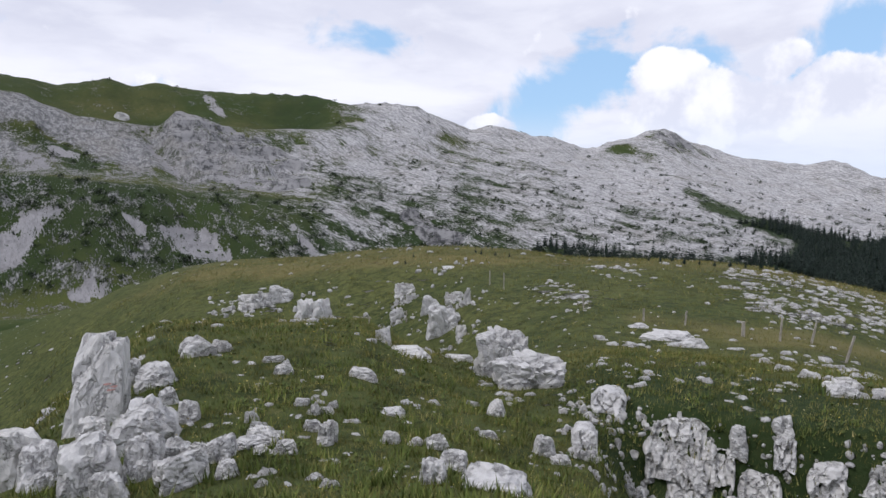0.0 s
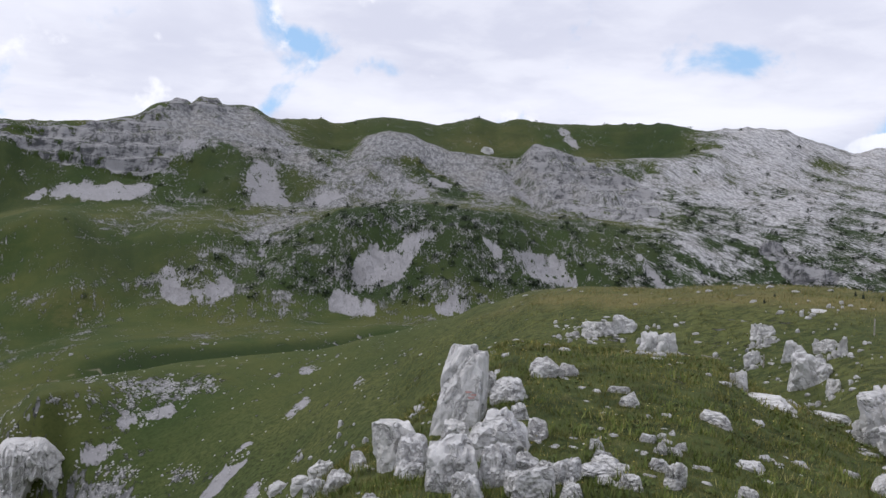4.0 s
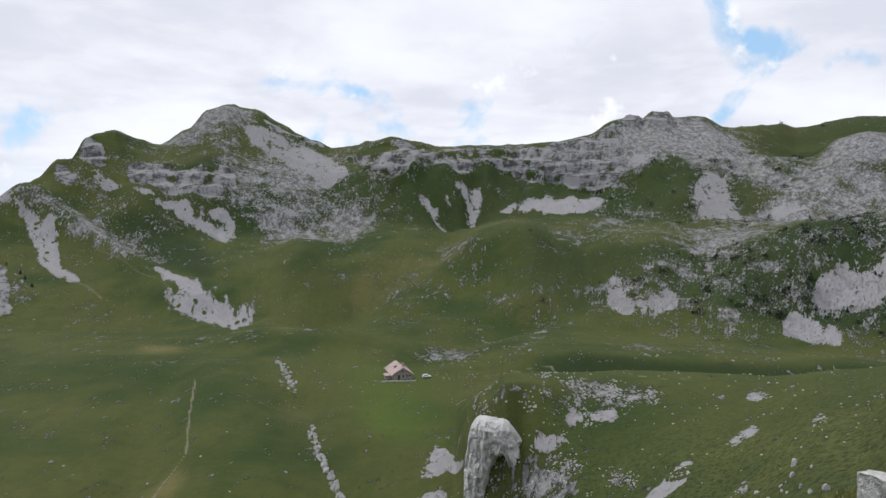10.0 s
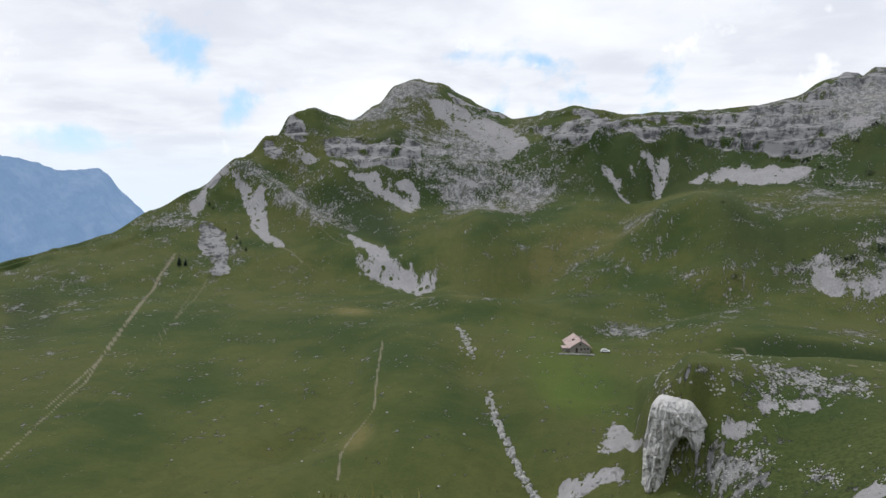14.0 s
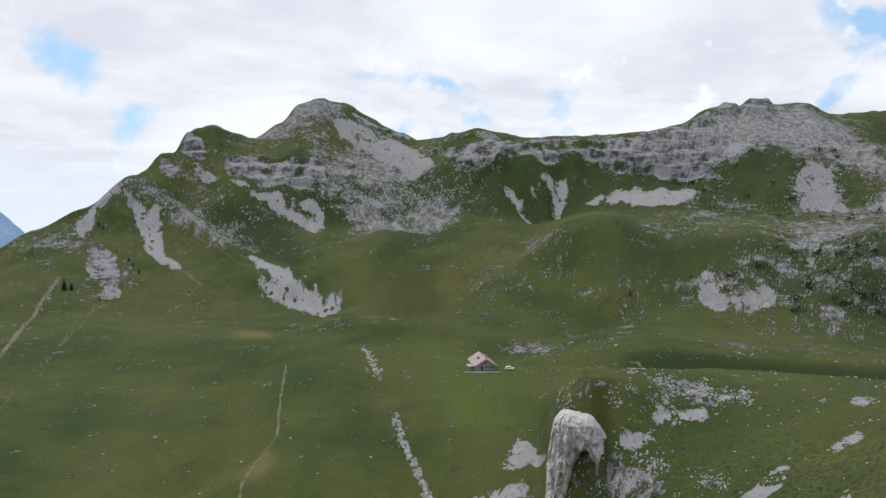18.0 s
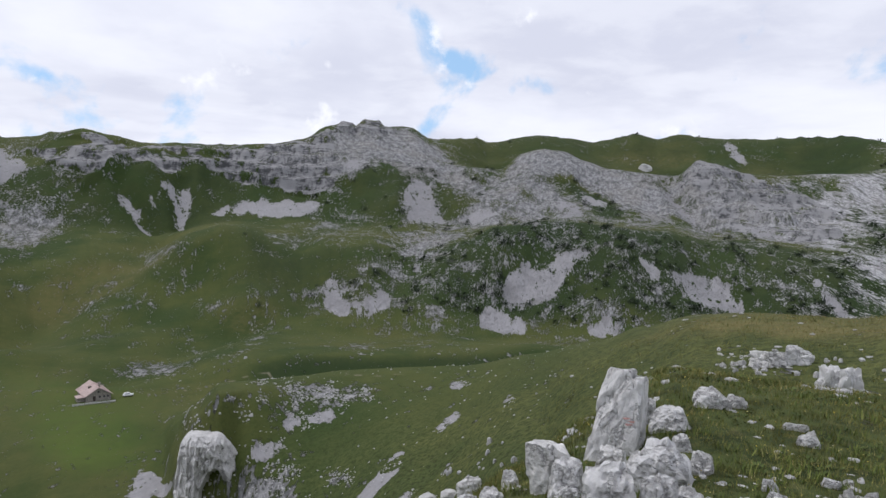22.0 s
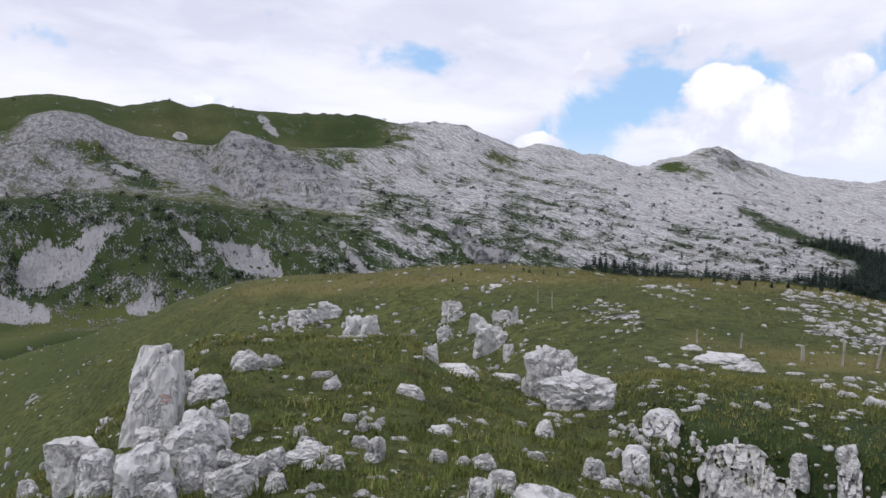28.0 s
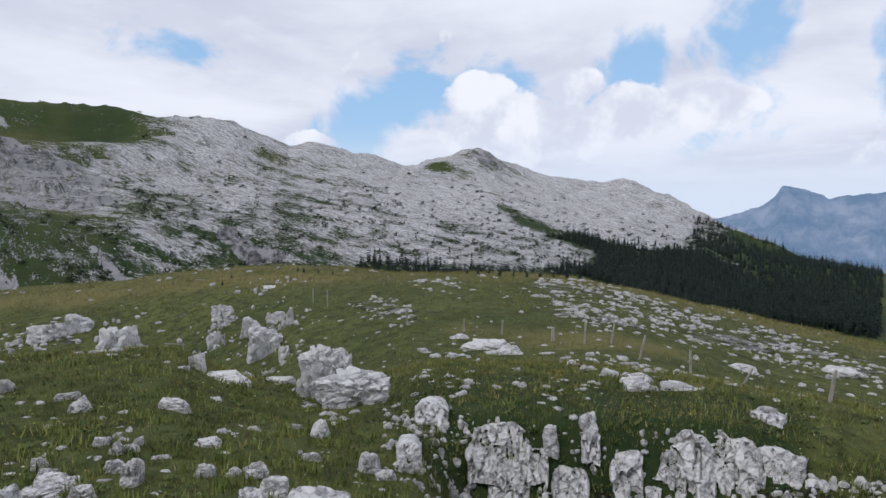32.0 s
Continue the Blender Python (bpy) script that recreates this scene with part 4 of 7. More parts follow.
survey("dark", 1, (63.36, 555), (66.45, 582), (72.46, 574), (72.48, 538), (66.48, 544))
survey("dark", 0.7, (39.35, 552), (44.83, 636), (49.48, 604), (52.22, 588), (50.45, 493), (44.86, 457), (39.35, 517))
survey("dark", 0.9, (92.29, 1153), (95.87, 1154), (97.43, 969), (95.14, 960), (92.73, 1036))
survey("dark", 0.7, (61.93, 831), (65.18, 830), (65.65, 789), (62.85, 793))
survey("cliff", 1, (-36.53, 671), (-35.47, 662), (-34.62, 654), (-34.43, 628), (-34.48, 588), (-34.31, 542), (-34.97, 537), (-35.83, 538), (-35.92, 568), (-36.71, 619))
survey("cliff", 0.8, (-27.13, 790), (-23.70, 792), (-20.91, 785), (-18.80, 792), (-18.81, 736), (-19.99, 719), (-21.86, 731), (-23.73, 734), (-25.57, 749), (-26.70, 764))
survey("cliff", 0.95, (-29.89, 808), (-29.12, 822), (-28.59, 811), (-28.03, 791), (-28.04, 777), (-29.16, 775), (-29.91, 791))
survey("cliff", 0.7, (-32.06, 781), (-30.94, 792), (-30.07, 770), (-29.65, 752), (-30.55, 750), (-31.64, 761))
survey("cliff", 0.8, (-16.69, 927), (-14.82, 921), (-11.33, 913), (-11.79, 891), (-13.89, 908), (-15.75, 902))
survey("cliff", 0.72, (-10.17, 849), (-6.98, 841), (-5.63, 836), (-4.29, 825), (-2.51, 811), (1.78, 801), (5.45, 812), (7.78, 830), (10.74, 852), (11.81, 862), (12.60, 804), (13.37, 763), (12.74, 736), (11.32, 733), (9.85, 734), (7.93, 742), (5.95, 751), (3.49, 761), (1.38, 772), (0.14, 749), (-0.73, 757), (-1.61, 766), (-4.25, 770), (-5.57, 752), (-6.47, 747), (-6.94, 766), (-8.78, 794))
survey("cliff", 1, (5.92, 763), (9.76, 768), (12.34, 755), (12.74, 736), (11.32, 730), (9.08, 739), (6.35, 750))
survey("cliff", 1, (12.07, 868), (12.46, 893), (13.78, 923), (14.34, 893), (14.63, 910), (16.11, 920), (16.42, 913), (17.70, 918), (17.29, 900), (14.53, 871), (12.25, 857))
survey("cliff", 0.58, (40.10, 815), (41.51, 821), (43.39, 826), (44.80, 823), (47.13, 814), (49.45, 801), (51.28, 784), (51.75, 698), (49.48, 646), (46.70, 637), (43.88, 697), (41.52, 759), (40.58, 780))
survey("cliff", 0.7, (79.19, 1258), (80.08, 1310), (81.89, 1347), (83.04, 1303), (81.02, 1230))
survey("grass", 1, (-10.17, 860), (-7.43, 843), (-5.62, 817), (-6.97, 817), (-9.25, 836))
survey("grass", 1, (-4.25, 765), (-1.60, 763), (-0.72, 749), (1.39, 768), (5.96, 746), (11.33, 722), (9.92, 665), (3.19, 682), (0.25, 668), (-1.92, 665), (-4.17, 699), (-6.45, 730), (-5.57, 752))
survey("grass", 1, (15.23, 762), (18.04, 766), (18.42, 736), (17.98, 688), (17.55, 649), (15.16, 676), (13.61, 689), (13.26, 724), (14.25, 752))
survey("grass", 1, (21.45, 754), (23.09, 737), (23.51, 707), (22.70, 665), (21.76, 674), (20.92, 717))
survey("grass", 0.8, (30.28, 768), (32.58, 759), (34.92, 739), (36.32, 693), (35.38, 660), (33.51, 708), (31.19, 746))
survey("grass", 0.8, (81.07, 979), (82.43, 983), (84.69, 923), (87.33, 866), (88.64, 815), (86.48, 806), (83.82, 842))
survey("grass", 0.8, (75.28, 1183), (77.36, 1238), (78.06, 1171), (76.44, 1153))
survey("outcrop", 1, (59.00, 638), (60.04, 656), (61.71, 610), (63.33, 595), (64.33, 586), (64.54, 555), (63.36, 555), (61.34, 552), (59.86, 588), (59.01, 612))
survey("scree", 1, (-34.50, 751), (-33.43, 736), (-32.46, 714), (-31.50, 704), (-31.64, 661), (-31.04, 626), (-29.72, 587), (-30.71, 594), (-32.24, 633), (-32.85, 682), (-33.33, 719), (-34.09, 731))
survey("scree", 0.9, (-34.66, 752), (-34.28, 752), (-34.95, 730), (-36.04, 716), (-36.51, 684), (-37.61, 639), (-37.81, 644), (-37.15, 680), (-37.32, 709), (-35.80, 739))
survey("scree", 1, (-29.40, 770), (-28.28, 767), (-26.94, 756), (-27.62, 751), (-28.52, 752))
survey("scree", 1, (-26.71, 754), (-25.57, 742), (-23.74, 722), (-23.97, 716), (-26.04, 736))
survey("scree", 1, (-23.73, 724), (-22.34, 722), (-21.88, 703), (-20.47, 695), (-19.30, 669), (-19.30, 658), (-20.95, 684), (-22.82, 699), (-23.37, 708))
survey("scree", 1, (-20.94, 713), (-19.52, 715), (-19.29, 699), (-19.16, 669), (-19.91, 680), (-19.91, 699), (-20.71, 703))
survey("scree", 1, (-25.19, 616), (-24.50, 605), (-22.87, 568), (-21.46, 544), (-20.04, 516), (-18.62, 507), (-17.66, 492), (-17.91, 461), (-18.87, 435), (-19.35, 436), (-19.10, 464), (-21.00, 493), (-23.37, 518), (-24.21, 536), (-23.12, 536), (-24.05, 562))
survey("scree", 1, (-16.41, 724), (-15.28, 724), (-13.87, 715), (-14.34, 710), (-15.52, 713))
survey("scree", 1, (-13.49, 698), (-12.92, 689), (-12.07, 629), (-12.83, 639))
survey("scree", 0.8, (-18.32, 891), (-16.69, 902), (-15.29, 898), (-13.89, 893), (-11.56, 865), (-10.16, 826), (-9.93, 796), (-11.07, 767), (-12.00, 756), (-12.94, 794), (-14.82, 825), (-16.69, 844), (-17.62, 865))
survey("scree", 1, (-4.06, 753), (-3.69, 745), (-3.41, 732), (-2.63, 717), (-1.94, 696), (-1.04, 675), (-1.93, 685), (-3.06, 710), (-3.84, 726))
survey("scree", 0.9, (-2.91, 757), (-2.47, 752), (-2.36, 742), (-2.81, 746))
survey("scree", 1, (-0.80, 745), (-0.27, 742), (0.79, 741), (1.12, 751), (1.24, 728), (1.40, 714), (0.87, 703), (0.25, 686), (-0.09, 678), (0.13, 712), (0.18, 730), (-0.26, 734), (-0.45, 720), (-0.68, 726))
survey("scree", 0.8, (-1.99, 732), (-1.31, 714), (-1.56, 711), (-2.07, 727))
survey("scree", 1, (2.76, 697), (3.98, 709), (5.60, 719), (10.97, 720), (11.35, 709), (9.91, 676), (7.23, 679), (4.41, 701), (3.18, 692))
survey("scree", 0.9, (12.96, 806), (13.71, 798), (14.66, 774), (14.26, 760), (13.50, 773))
survey("scree", 1, (18.65, 760), (19.68, 756), (20.30, 737), (21.12, 689), (21.66, 653), (18.38, 661), (18.19, 701))
survey("scree", 0.9, (23.50, 693), (25.26, 682), (26.15, 661), (23.93, 660))
survey("scree", 0.9, (32.58, 733), (34.45, 734), (34.91, 709), (33.04, 705))
survey("scree", 0.8, (30.95, 711), (32.57, 700), (33.50, 656), (31.17, 657))
survey("scree", 1, (26.31, 459), (26.78, 473), (27.92, 476), (29.53, 477), (30.69, 485), (31.39, 494), (33.02, 498), (33.72, 502), (33.01, 484), (31.84, 473), (31.13, 456), (30.20, 449), (28.81, 450), (26.98, 448), (26.31, 452))
survey("scree", 1, (11.41, 482), (12.36, 480), (12.91, 470), (14.06, 462), (13.85, 457), (13.09, 461), (13.44, 442), (14.61, 440), (16.22, 457), (17.43, 453), (17.00, 434), (14.98, 424), (13.03, 425), (12.09, 435), (11.56, 455))
survey("scree", 1, (25.17, 440), (25.84, 438), (26.06, 430), (27.42, 433), (28.79, 422), (28.32, 407), (26.49, 406), (24.47, 411), (24.71, 428))
survey("scree", 1, (39.64, 488), (41.77, 509), (43.19, 517), (44.38, 491), (45.33, 479), (43.91, 470), (42.01, 469), (40.59, 472))
survey("scree", 0.9, (37.03, 500), (38.21, 496), (39.40, 474), (38.69, 477), (37.50, 487))
survey("scree", 0.9, (49.73, 544), (50.42, 542), (51.12, 514), (52.27, 499), (52.96, 481), (51.59, 487), (50.67, 503))
survey("scree", 1, (33.22, 416), (34.88, 429), (36.40, 415), (34.87, 405))
survey("scree", 0.85, (13.71, 488), (14.88, 493), (15.87, 488), (15.07, 482))
survey("scree", 0.85, (18.93, 494), (19.57, 511), (19.90, 504), (19.33, 474), (18.90, 471))
survey("scree", 1, (39.40, 797), (40.10, 785), (41.52, 723), (42.47, 694), (43.88, 692), (42.00, 675), (40.48, 737))
survey("scree", 0.9, (45.06, 714), (46.93, 694), (48.18, 662), (46.23, 656))
survey("scree", 0.7, (41.76, 775), (43.40, 772), (43.17, 761), (41.99, 763))
survey("scree", 0.9, (42.82, 1117), (43.85, 1070), (44.89, 1023), (45.64, 982), (44.80, 980), (43.86, 1023))
survey("scree", 0.8, (46.92, 1082), (48.04, 1047), (48.87, 1022), (47.58, 1043))
survey("scree", 1, (7.78, 163.8), (9.57, 169.1), (12.16, 170.8), (12.14, 164.7), (9.55, 164.6), (8.14, 162.3))
survey("scree", 1, (5.34, 158.4), (7.65, 158.2), (8.96, 158.1), (7.64, 156.7), (5.79, 156.2))
survey("scree", 1, (13.20, 120.4), (15.65, 123.1), (16.88, 128.8), (18.20, 131.7), (17.85, 124.9), (16.62, 122.4), (14.66, 119.4), (13.58, 117.8))
survey("scree", 0.9, (15.61, 109.3), (18.06, 109.9), (19.93, 112.4), (19.63, 109.6), (17.17, 104.4))
survey("scree", 0.9, (22.10, 166.8), (24.89, 166.5), (26.70, 160.1), (24.50, 160.4), (22.49, 162.3))
survey("scree", 0.9, (25.98, 129), (27.84, 129), (27.41, 124.4), (26.41, 124.9))
survey("scree", 0.8, (20.25, 137.4), (22.77, 142.6), (22.96, 139.1), (20.78, 135.4))
survey("scree", 0.8, (21.00, 109.3), (22.46, 113.4), (22.66, 111), (21.53, 108))
survey("scree", 0.8, (23.92, 122.1), (26.08, 119.8), (26.22, 117.6), (24.40, 118.4))
survey("scree", 1, (-2.59, 208.6), (0.14, 178.9), (-0.20, 179.7), (-1.65, 188.6), (-3.36, 182.6), (-4.19, 182.4), (-2.76, 196.7))
survey("scree", 1, (-7.70, 167.7), (-6.53, 175.8), (-5.12, 177.5), (-5.34, 172.2), (-3.02, 173.7), (-2.54, 168.8), (-6.03, 165.6))
survey("scree", 0.9, (-21.91, 199.3), (-21.12, 205.2), (-20.54, 202.8), (-21.62, 198.4))
survey("scree", 0.9, (-20.25, 200.7), (-19.27, 210.9), (-18.93, 207.7), (-19.76, 198.4))
survey("path", 0.9, (-50.87, 209.5), (-49.04, 228.5), (-46.77, 258.7), (-45.22, 281.2), (-43.16, 364.1), (-41.28, 458.3), (-39.37, 556.8), (-38.49, 595.2))
survey("path", 0.5, (-48.74, 216.4), (-44.95, 244.7), (-41.29, 296.8), (-39.12, 383.6), (-37.35, 501.1), (-34.75, 542.5))
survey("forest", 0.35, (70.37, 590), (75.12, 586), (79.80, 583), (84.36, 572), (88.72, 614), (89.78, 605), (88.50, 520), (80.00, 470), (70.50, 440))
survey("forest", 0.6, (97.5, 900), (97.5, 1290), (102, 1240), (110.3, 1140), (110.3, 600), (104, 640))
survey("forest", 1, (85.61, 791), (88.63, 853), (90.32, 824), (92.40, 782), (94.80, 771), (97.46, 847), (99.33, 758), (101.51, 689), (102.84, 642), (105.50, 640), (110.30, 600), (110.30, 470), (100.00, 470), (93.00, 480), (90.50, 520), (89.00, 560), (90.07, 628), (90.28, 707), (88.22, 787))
survey("path", .9, (-47.86, 252), (-46.06, 280), (-44.20, 319), (-42.25, 399), (-40.85, 475), (-39.82, 536), (-38.57, 588))
survey("path", .55, (-42.40, 294), (-40.79, 348), (-38.34, 416), (-36.23, 533))
survey("path", .8, (-22.11, 308), (-22.63, 258), (-22.91, 224), (-24.59, 209), (-25.80, 192), (-26.07, 177))
survey("path", .7, (-2.13, 304), (1.95, 304), (7.13, 305), (12.72, 200), (16.08, 191), (18.87, 189))
survey("gully", 1, (-23.74, 336), (-25.18, 290), (-25.46, 254), (-25.98, 217), (-29.25, 201), (-32.44, 187), (-34.01, 177))
survey("wall", 1, (-15.66, 341), (-15.04, 312), (-14.46, 288))
survey("wall", 1, (-13.11, 242), (-12.53, 219), (-11.31, 197), (-10.09, 179), (-8.62, 170))
survey("path", .5, (-29.03, 647), (-27.49, 620), (-24.78, 573))
survey("path", .6, (-31.90, 619), (-29.75, 583), (-28.66, 554))


GRID = 0.155
BEARINGS = np.concatenate([np.arange(-62, 121, GRID), np.arange(122, 298, 2.0)])
RUN, HEIGHT, STEP = land(BEARINGS)
BEAR = np.broadcast_to(BEARINGS, RUN.shape)
ANGLE = np.radians(BEAR)
GX, GY = RUN * np.sin(ANGLE), RUN * np.cos(ANGLE)


def inside(bearing, run, corners):
    """Which places lie in the area; run is the logarithm of the distance."""
    lb, lr = corners[:, 0], np.log(corners[:, 1])
    b, r = bearing, run
    hit = np.zeros(b.shape, bool)
    near = (b > lb.min()) & (b < lb.max()) & (r > lr.min()) & (r < lr.max())
    bb, rr = b[near], r[near]
    odd = np.zeros(bb.shape, bool)
    j = len(lb) - 1
    for i in range(len(lb)):
        if lr[i] != lr[j]:
            cross = (lr[i] > rr) != (lr[j] > rr)
            odd ^= cross & (bb < (lb[j] - lb[i]) * (rr - lr[i]) / (lr[j] - lr[i]) + lb[i])
        j = i
    hit[near] = odd
    return hit


def beside(x, y, corners, margin=9):
    """Distance from a line, in metres, or 1e9 where it is far off."""
    a = np.radians(corners[:, 0])
    px, py = corners[:, 1] * np.sin(a), corners[:, 1] * np.cos(a)
    best = np.full(x.shape, 1e9)
    near = (x > px.min() - margin) & (x < px.max() + margin) & (y > py.min() - margin) & (y < py.max() + margin)
    xx, yy = x[near], y[near]
    d2 = np.full(xx.shape, 1e9)
    for i in range(len(px) - 1):
        ux, uy = px[i + 1] - px[i], py[i + 1] - py[i]
        f = np.clip(((xx - px[i]) * ux + (yy - py[i]) * uy) / (ux * ux + uy * uy + 1e-9), 0, 1)
        d2 = np.minimum(d2, np.hypot(xx - px[i] - f * ux, yy - py[i] - f * uy))
    best[near] = d2
    return best


def ease(v, lo, hi):
    u = np.clip((v - lo) / (hi - lo), 0, 1)
    return u * u * (3 - 2 * u)


# general cover: sparse stones near by, limestone above the bench, bare karst to the east
east = ease(BEAR, 44, 58) * (1 - ease(BEAR, 98, 105))
middle = ease(BEAR, 8, 22) * (1 - ease(BEAR, 46, 56))
COVER = {name: np.zeros_like(RUN) for name in ("rock", "scree", "cliff", "path", "dry", "lush", "dark", "streak")}
COVER["rock"] = 0.12 + 0.08 * ease(STEP, 4, 5)
# barer towards the east, which also stands for the sun on that side
COVER["rock"] += ease(STEP, 7.2, 8.2) * east * (0.30 + 0.16 * ease(STEP, 9.0, 11.0)) * (1 + 0.5 * ease(BEAR, 63, 78))
COVER["rock"] += ease(STEP, 7.6, 8.4) * middle * (0.20 + 0.12 * ease(STEP, 8.9, 9.3))
COVER["rock"] += 0.16 * ease(STEP, 9.6, 10.4) * ease(BEAR, -30, -24) * (1 - ease(BEAR, 16, 24))
meadow_top = ease(BEAR, 20, 24) * (1 - ease(BEAR, 52, 56)) * ease(STEP, 12.1, 12.5)
COVER["rock"] = COVER["rock"] * (1 - meadow_top) + 0.14 * meadow_top
COVER["dark"] += 0.20 * ease(STEP, 3.0, 3.5) * (1 - ease(STEP, 5.0, 5.6)) * ease(BEAR, 3, 10) * (1 - ease(BEAR, 46, 60))
# the bank below the terrace: its shade is painted as dark cover
COVER["dark"] += 0.7 * ease(STEP, 6.0, 6.3) * (1 - ease(STEP, 6.75, 7.0)) * ease(BEAR, 3, 8) * (1 - ease(BEAR, 40, 50))
# the bench face: dark growth, deepened to stand for its shade
COVER["dark"] += (0.45 + 0.4 * ease(BEAR, 18, 26)) * ease(STEP, 8.1, 8.4) * (1 - ease(STEP, 8.93, 9.05)) * ease(BEAR, -2, 8) * (1 - ease(BEAR, 46, 56))
COVER["dark"] += 0.5 * ease(STEP, 9.6, 10.2) * (1 - ease(STEP, 11.8, 12.2)) * ease(BEAR, -30, -22) * (1 - ease(BEAR, 20, 30))
COVER["dark"] += east * ease(STEP, 7.2, 8.0) * (0.72 - 0.45 * ease(STEP, 9.5, 12)) + 0.45 * meadow_top
COVER["dry"] += 0.16 * ease(STEP, 6.9, 7.3) * (1 - ease(STEP, 8.0, 8.4)) * (1 - ease(BEAR, 34, 46))
COVER["dry"] += 0.28 * ease(STEP, 8.95, 9.1) * (1 - ease(STEP, 9.8, 10.1)) * ease(BEAR, -10, 2) * (1 - ease(BEAR, 40, 50))
COVER["dry"] += 0.75 * np.exp(-((STEP - 4.97) / 0.16) ** 2) * ease(BEAR, 30, 44)
COVER["dry"] += 0.3 * meadow_top * ease(fbm(GX, GY, 130.0, 3, 18), -0.1, 0.3)
COVER["streak"] = ease(BEAR, 44, 54) * ease(STEP, 7.2, 8.2) * (1 - meadow_top)
LOG_RUN = np.log(RUN)
WARP_B = BEAR + 0.26 * fbm(BEAR, LOG_RUN * 40, 0.9, 3, 5) + 0.3 * fbm(BEAR, LOG_RUN * 40, 3.0, 2, 6)
WARP_R = LOG_RUN + 0.008 * fbm(BEAR, LOG_RUN * 40, 0.9, 3, 9)


def blur(values, reach):
    """The mean over some steps of the sheet both ways, twice."""
    for _ in range(2):
        for axis in (0, 1):
            pad = [(reach, reach) if k == axis else (0, 0) for k in (0, 1)]
            sums = np.cumsum(np.pad(values, pad, mode="edge"), axis=axis)
            sums = np.insert(sums, 0, 0, axis=axis)
            n = 2 * reach + 1
            hi = np.take(sums, range(n, sums.shape[axis]), axis=axis)
            lo = np.take(sums, range(0, sums.shape[axis] - n), axis=axis)
            values = (hi - lo) / n
    return values


for kind, strength, corners in SURVEY:
    if kind in ("path", "gully"):
        off = beside(GX, GY, corners)
        width = np.maximum(0.4, 0.0017 * RUN)
        if kind == "path":
            COVER["path"] = np.maximum(COVER["path"], strength * (1 - ease(off, 0.5 * width, 1.6 * width)))
        else:
            COVER["dark"] = np.maximum(COVER["dark"], 0.9 * (1 - ease(off, width, 2.5 * width)))
        continue
    if kind == "wall":
        continue
    mask = inside(WARP_B, WARP_R, corners)
    if kind == "grass":
        COVER["rock"][mask] *= 0.35
        COVER["cliff"][mask] = 0
    elif kind == "meadow":
        COVER["rock"][mask] = 0.17
        COVER["dark"][mask] = 0.5
        COVER["cliff"][mask] = 0
        COVER["streak"][mask] *= 0.3
    elif kind == "rock":
        COVER["rock"][mask] = strength
    elif kind in ("outcrop", "cliff"):
        COVER["cliff"][mask] = strength
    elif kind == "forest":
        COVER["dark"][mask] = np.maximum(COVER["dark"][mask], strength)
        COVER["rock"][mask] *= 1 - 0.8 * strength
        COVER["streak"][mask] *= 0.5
    else:
        COVER[kind][mask] = strength * (0.75 if kind == "dark" else 1)
        if kind == "scree":
            COVER["cliff"][mask] = 0

halo = np.minimum(0.95 * blur(COVER["scree"], 9), 0.34) * (RUN > 330)
for name, reach in (("rock", 4), ("scree", 2), ("dry", 4), ("lush", 10), ("dark", 4), ("cliff", 1), ("streak", 6)):
    COVER[name] = blur(COVER[name], reach)
COVER["scree"] = np.maximum(COVER["scree"], halo)
COVER["rock"] = np.clip(COVER["rock"] + (0.14 * fbm(BEAR, LOG_RUN * 40, 5.0, 3, 77) + 0.26 * fbm(BEAR, LOG_RUN * 60, 1.5, 3, 78)) * ease(STEP, 5, 7), 0, 1)

COVER["dark"] = np.maximum(COVER["dark"], 0.95 * ease(BEAR, 70, 76) * (1 - ease(BEAR, 102, 108)) * ease(RUN, 11.5, 13) * (1 - ease(RUN, 18, 20)))

# relief on the sheet: turf rolls gently, stone breaks up
RISES = []


def rise(height, half, *corners):
    """A rib of the land along a line of bearings and distances, or a gully where the height is below 0."""
    RISES.append((height, half, np.array(corners, float)))


rise(12, 16, (-33.98, 750), (-32.34, 733), (-30.18, 692), (-27.49, 641), (-24.74, 591), (-21.94, 530))
rise(-7, 14, (-27.45, 698), (-25.65, 628), (-22.41, 549), (-18.86, 477))
rise(9, 22, (-19.25, 910), (-19.96, 845), (-21.38, 785), (-21.87, 729))
rise(-7, 9, (-3.97, 750), (-3.08, 723), (-1.49, 690))
rise(-7, 10, (0.57, 747), (0.70, 723), (0.24, 692))
rise(6, 9, (-1.60, 758), (-1.11, 726), (-0.62, 696))
rise(8, 7, (-4.03, 774), (-5.36, 759), (-6.38, 748))
rise(12, 30, (15.61, 751), (16.59, 730), (16.96, 689))
rise(8, 28, (1.98, 546), (-1.41, 534), (-4.02, 479))
rise(-6, 20, (-1.03, 625), (-5.91, 543), (-11.46, 456))
rise(8, 24, (-16.23, 397), (-11.45, 381))
rise(-5, 12, (-14.30, 274), (-12.84, 230), (-10.88, 199), (-8.92, 174))
rise(4, 16, (-12.36, 247), (-9.93, 211), (-7.49, 184))
rise(-4, 10, (-23.91, 326), (-25.88, 248), (-26.40, 216), (-30.66, 200))
rise(5, 26, (-21.05, 324), (-20.12, 244), (-19.18, 196))
rise(5, 20, (-4.90, 411), (0.45, 449), (5.88, 451))
rise(-4, 14, (-3.94, 337), (0.50, 388), (5.94, 422))
rise(-6, 18, (13.17, 534), (12.18, 491), (11.56, 455))
rise(5, 22, (23.02, 528), (21.68, 476), (19.92, 436))
rise(-6, 16, (30.70, 516), (28.83, 469), (27.89, 449))
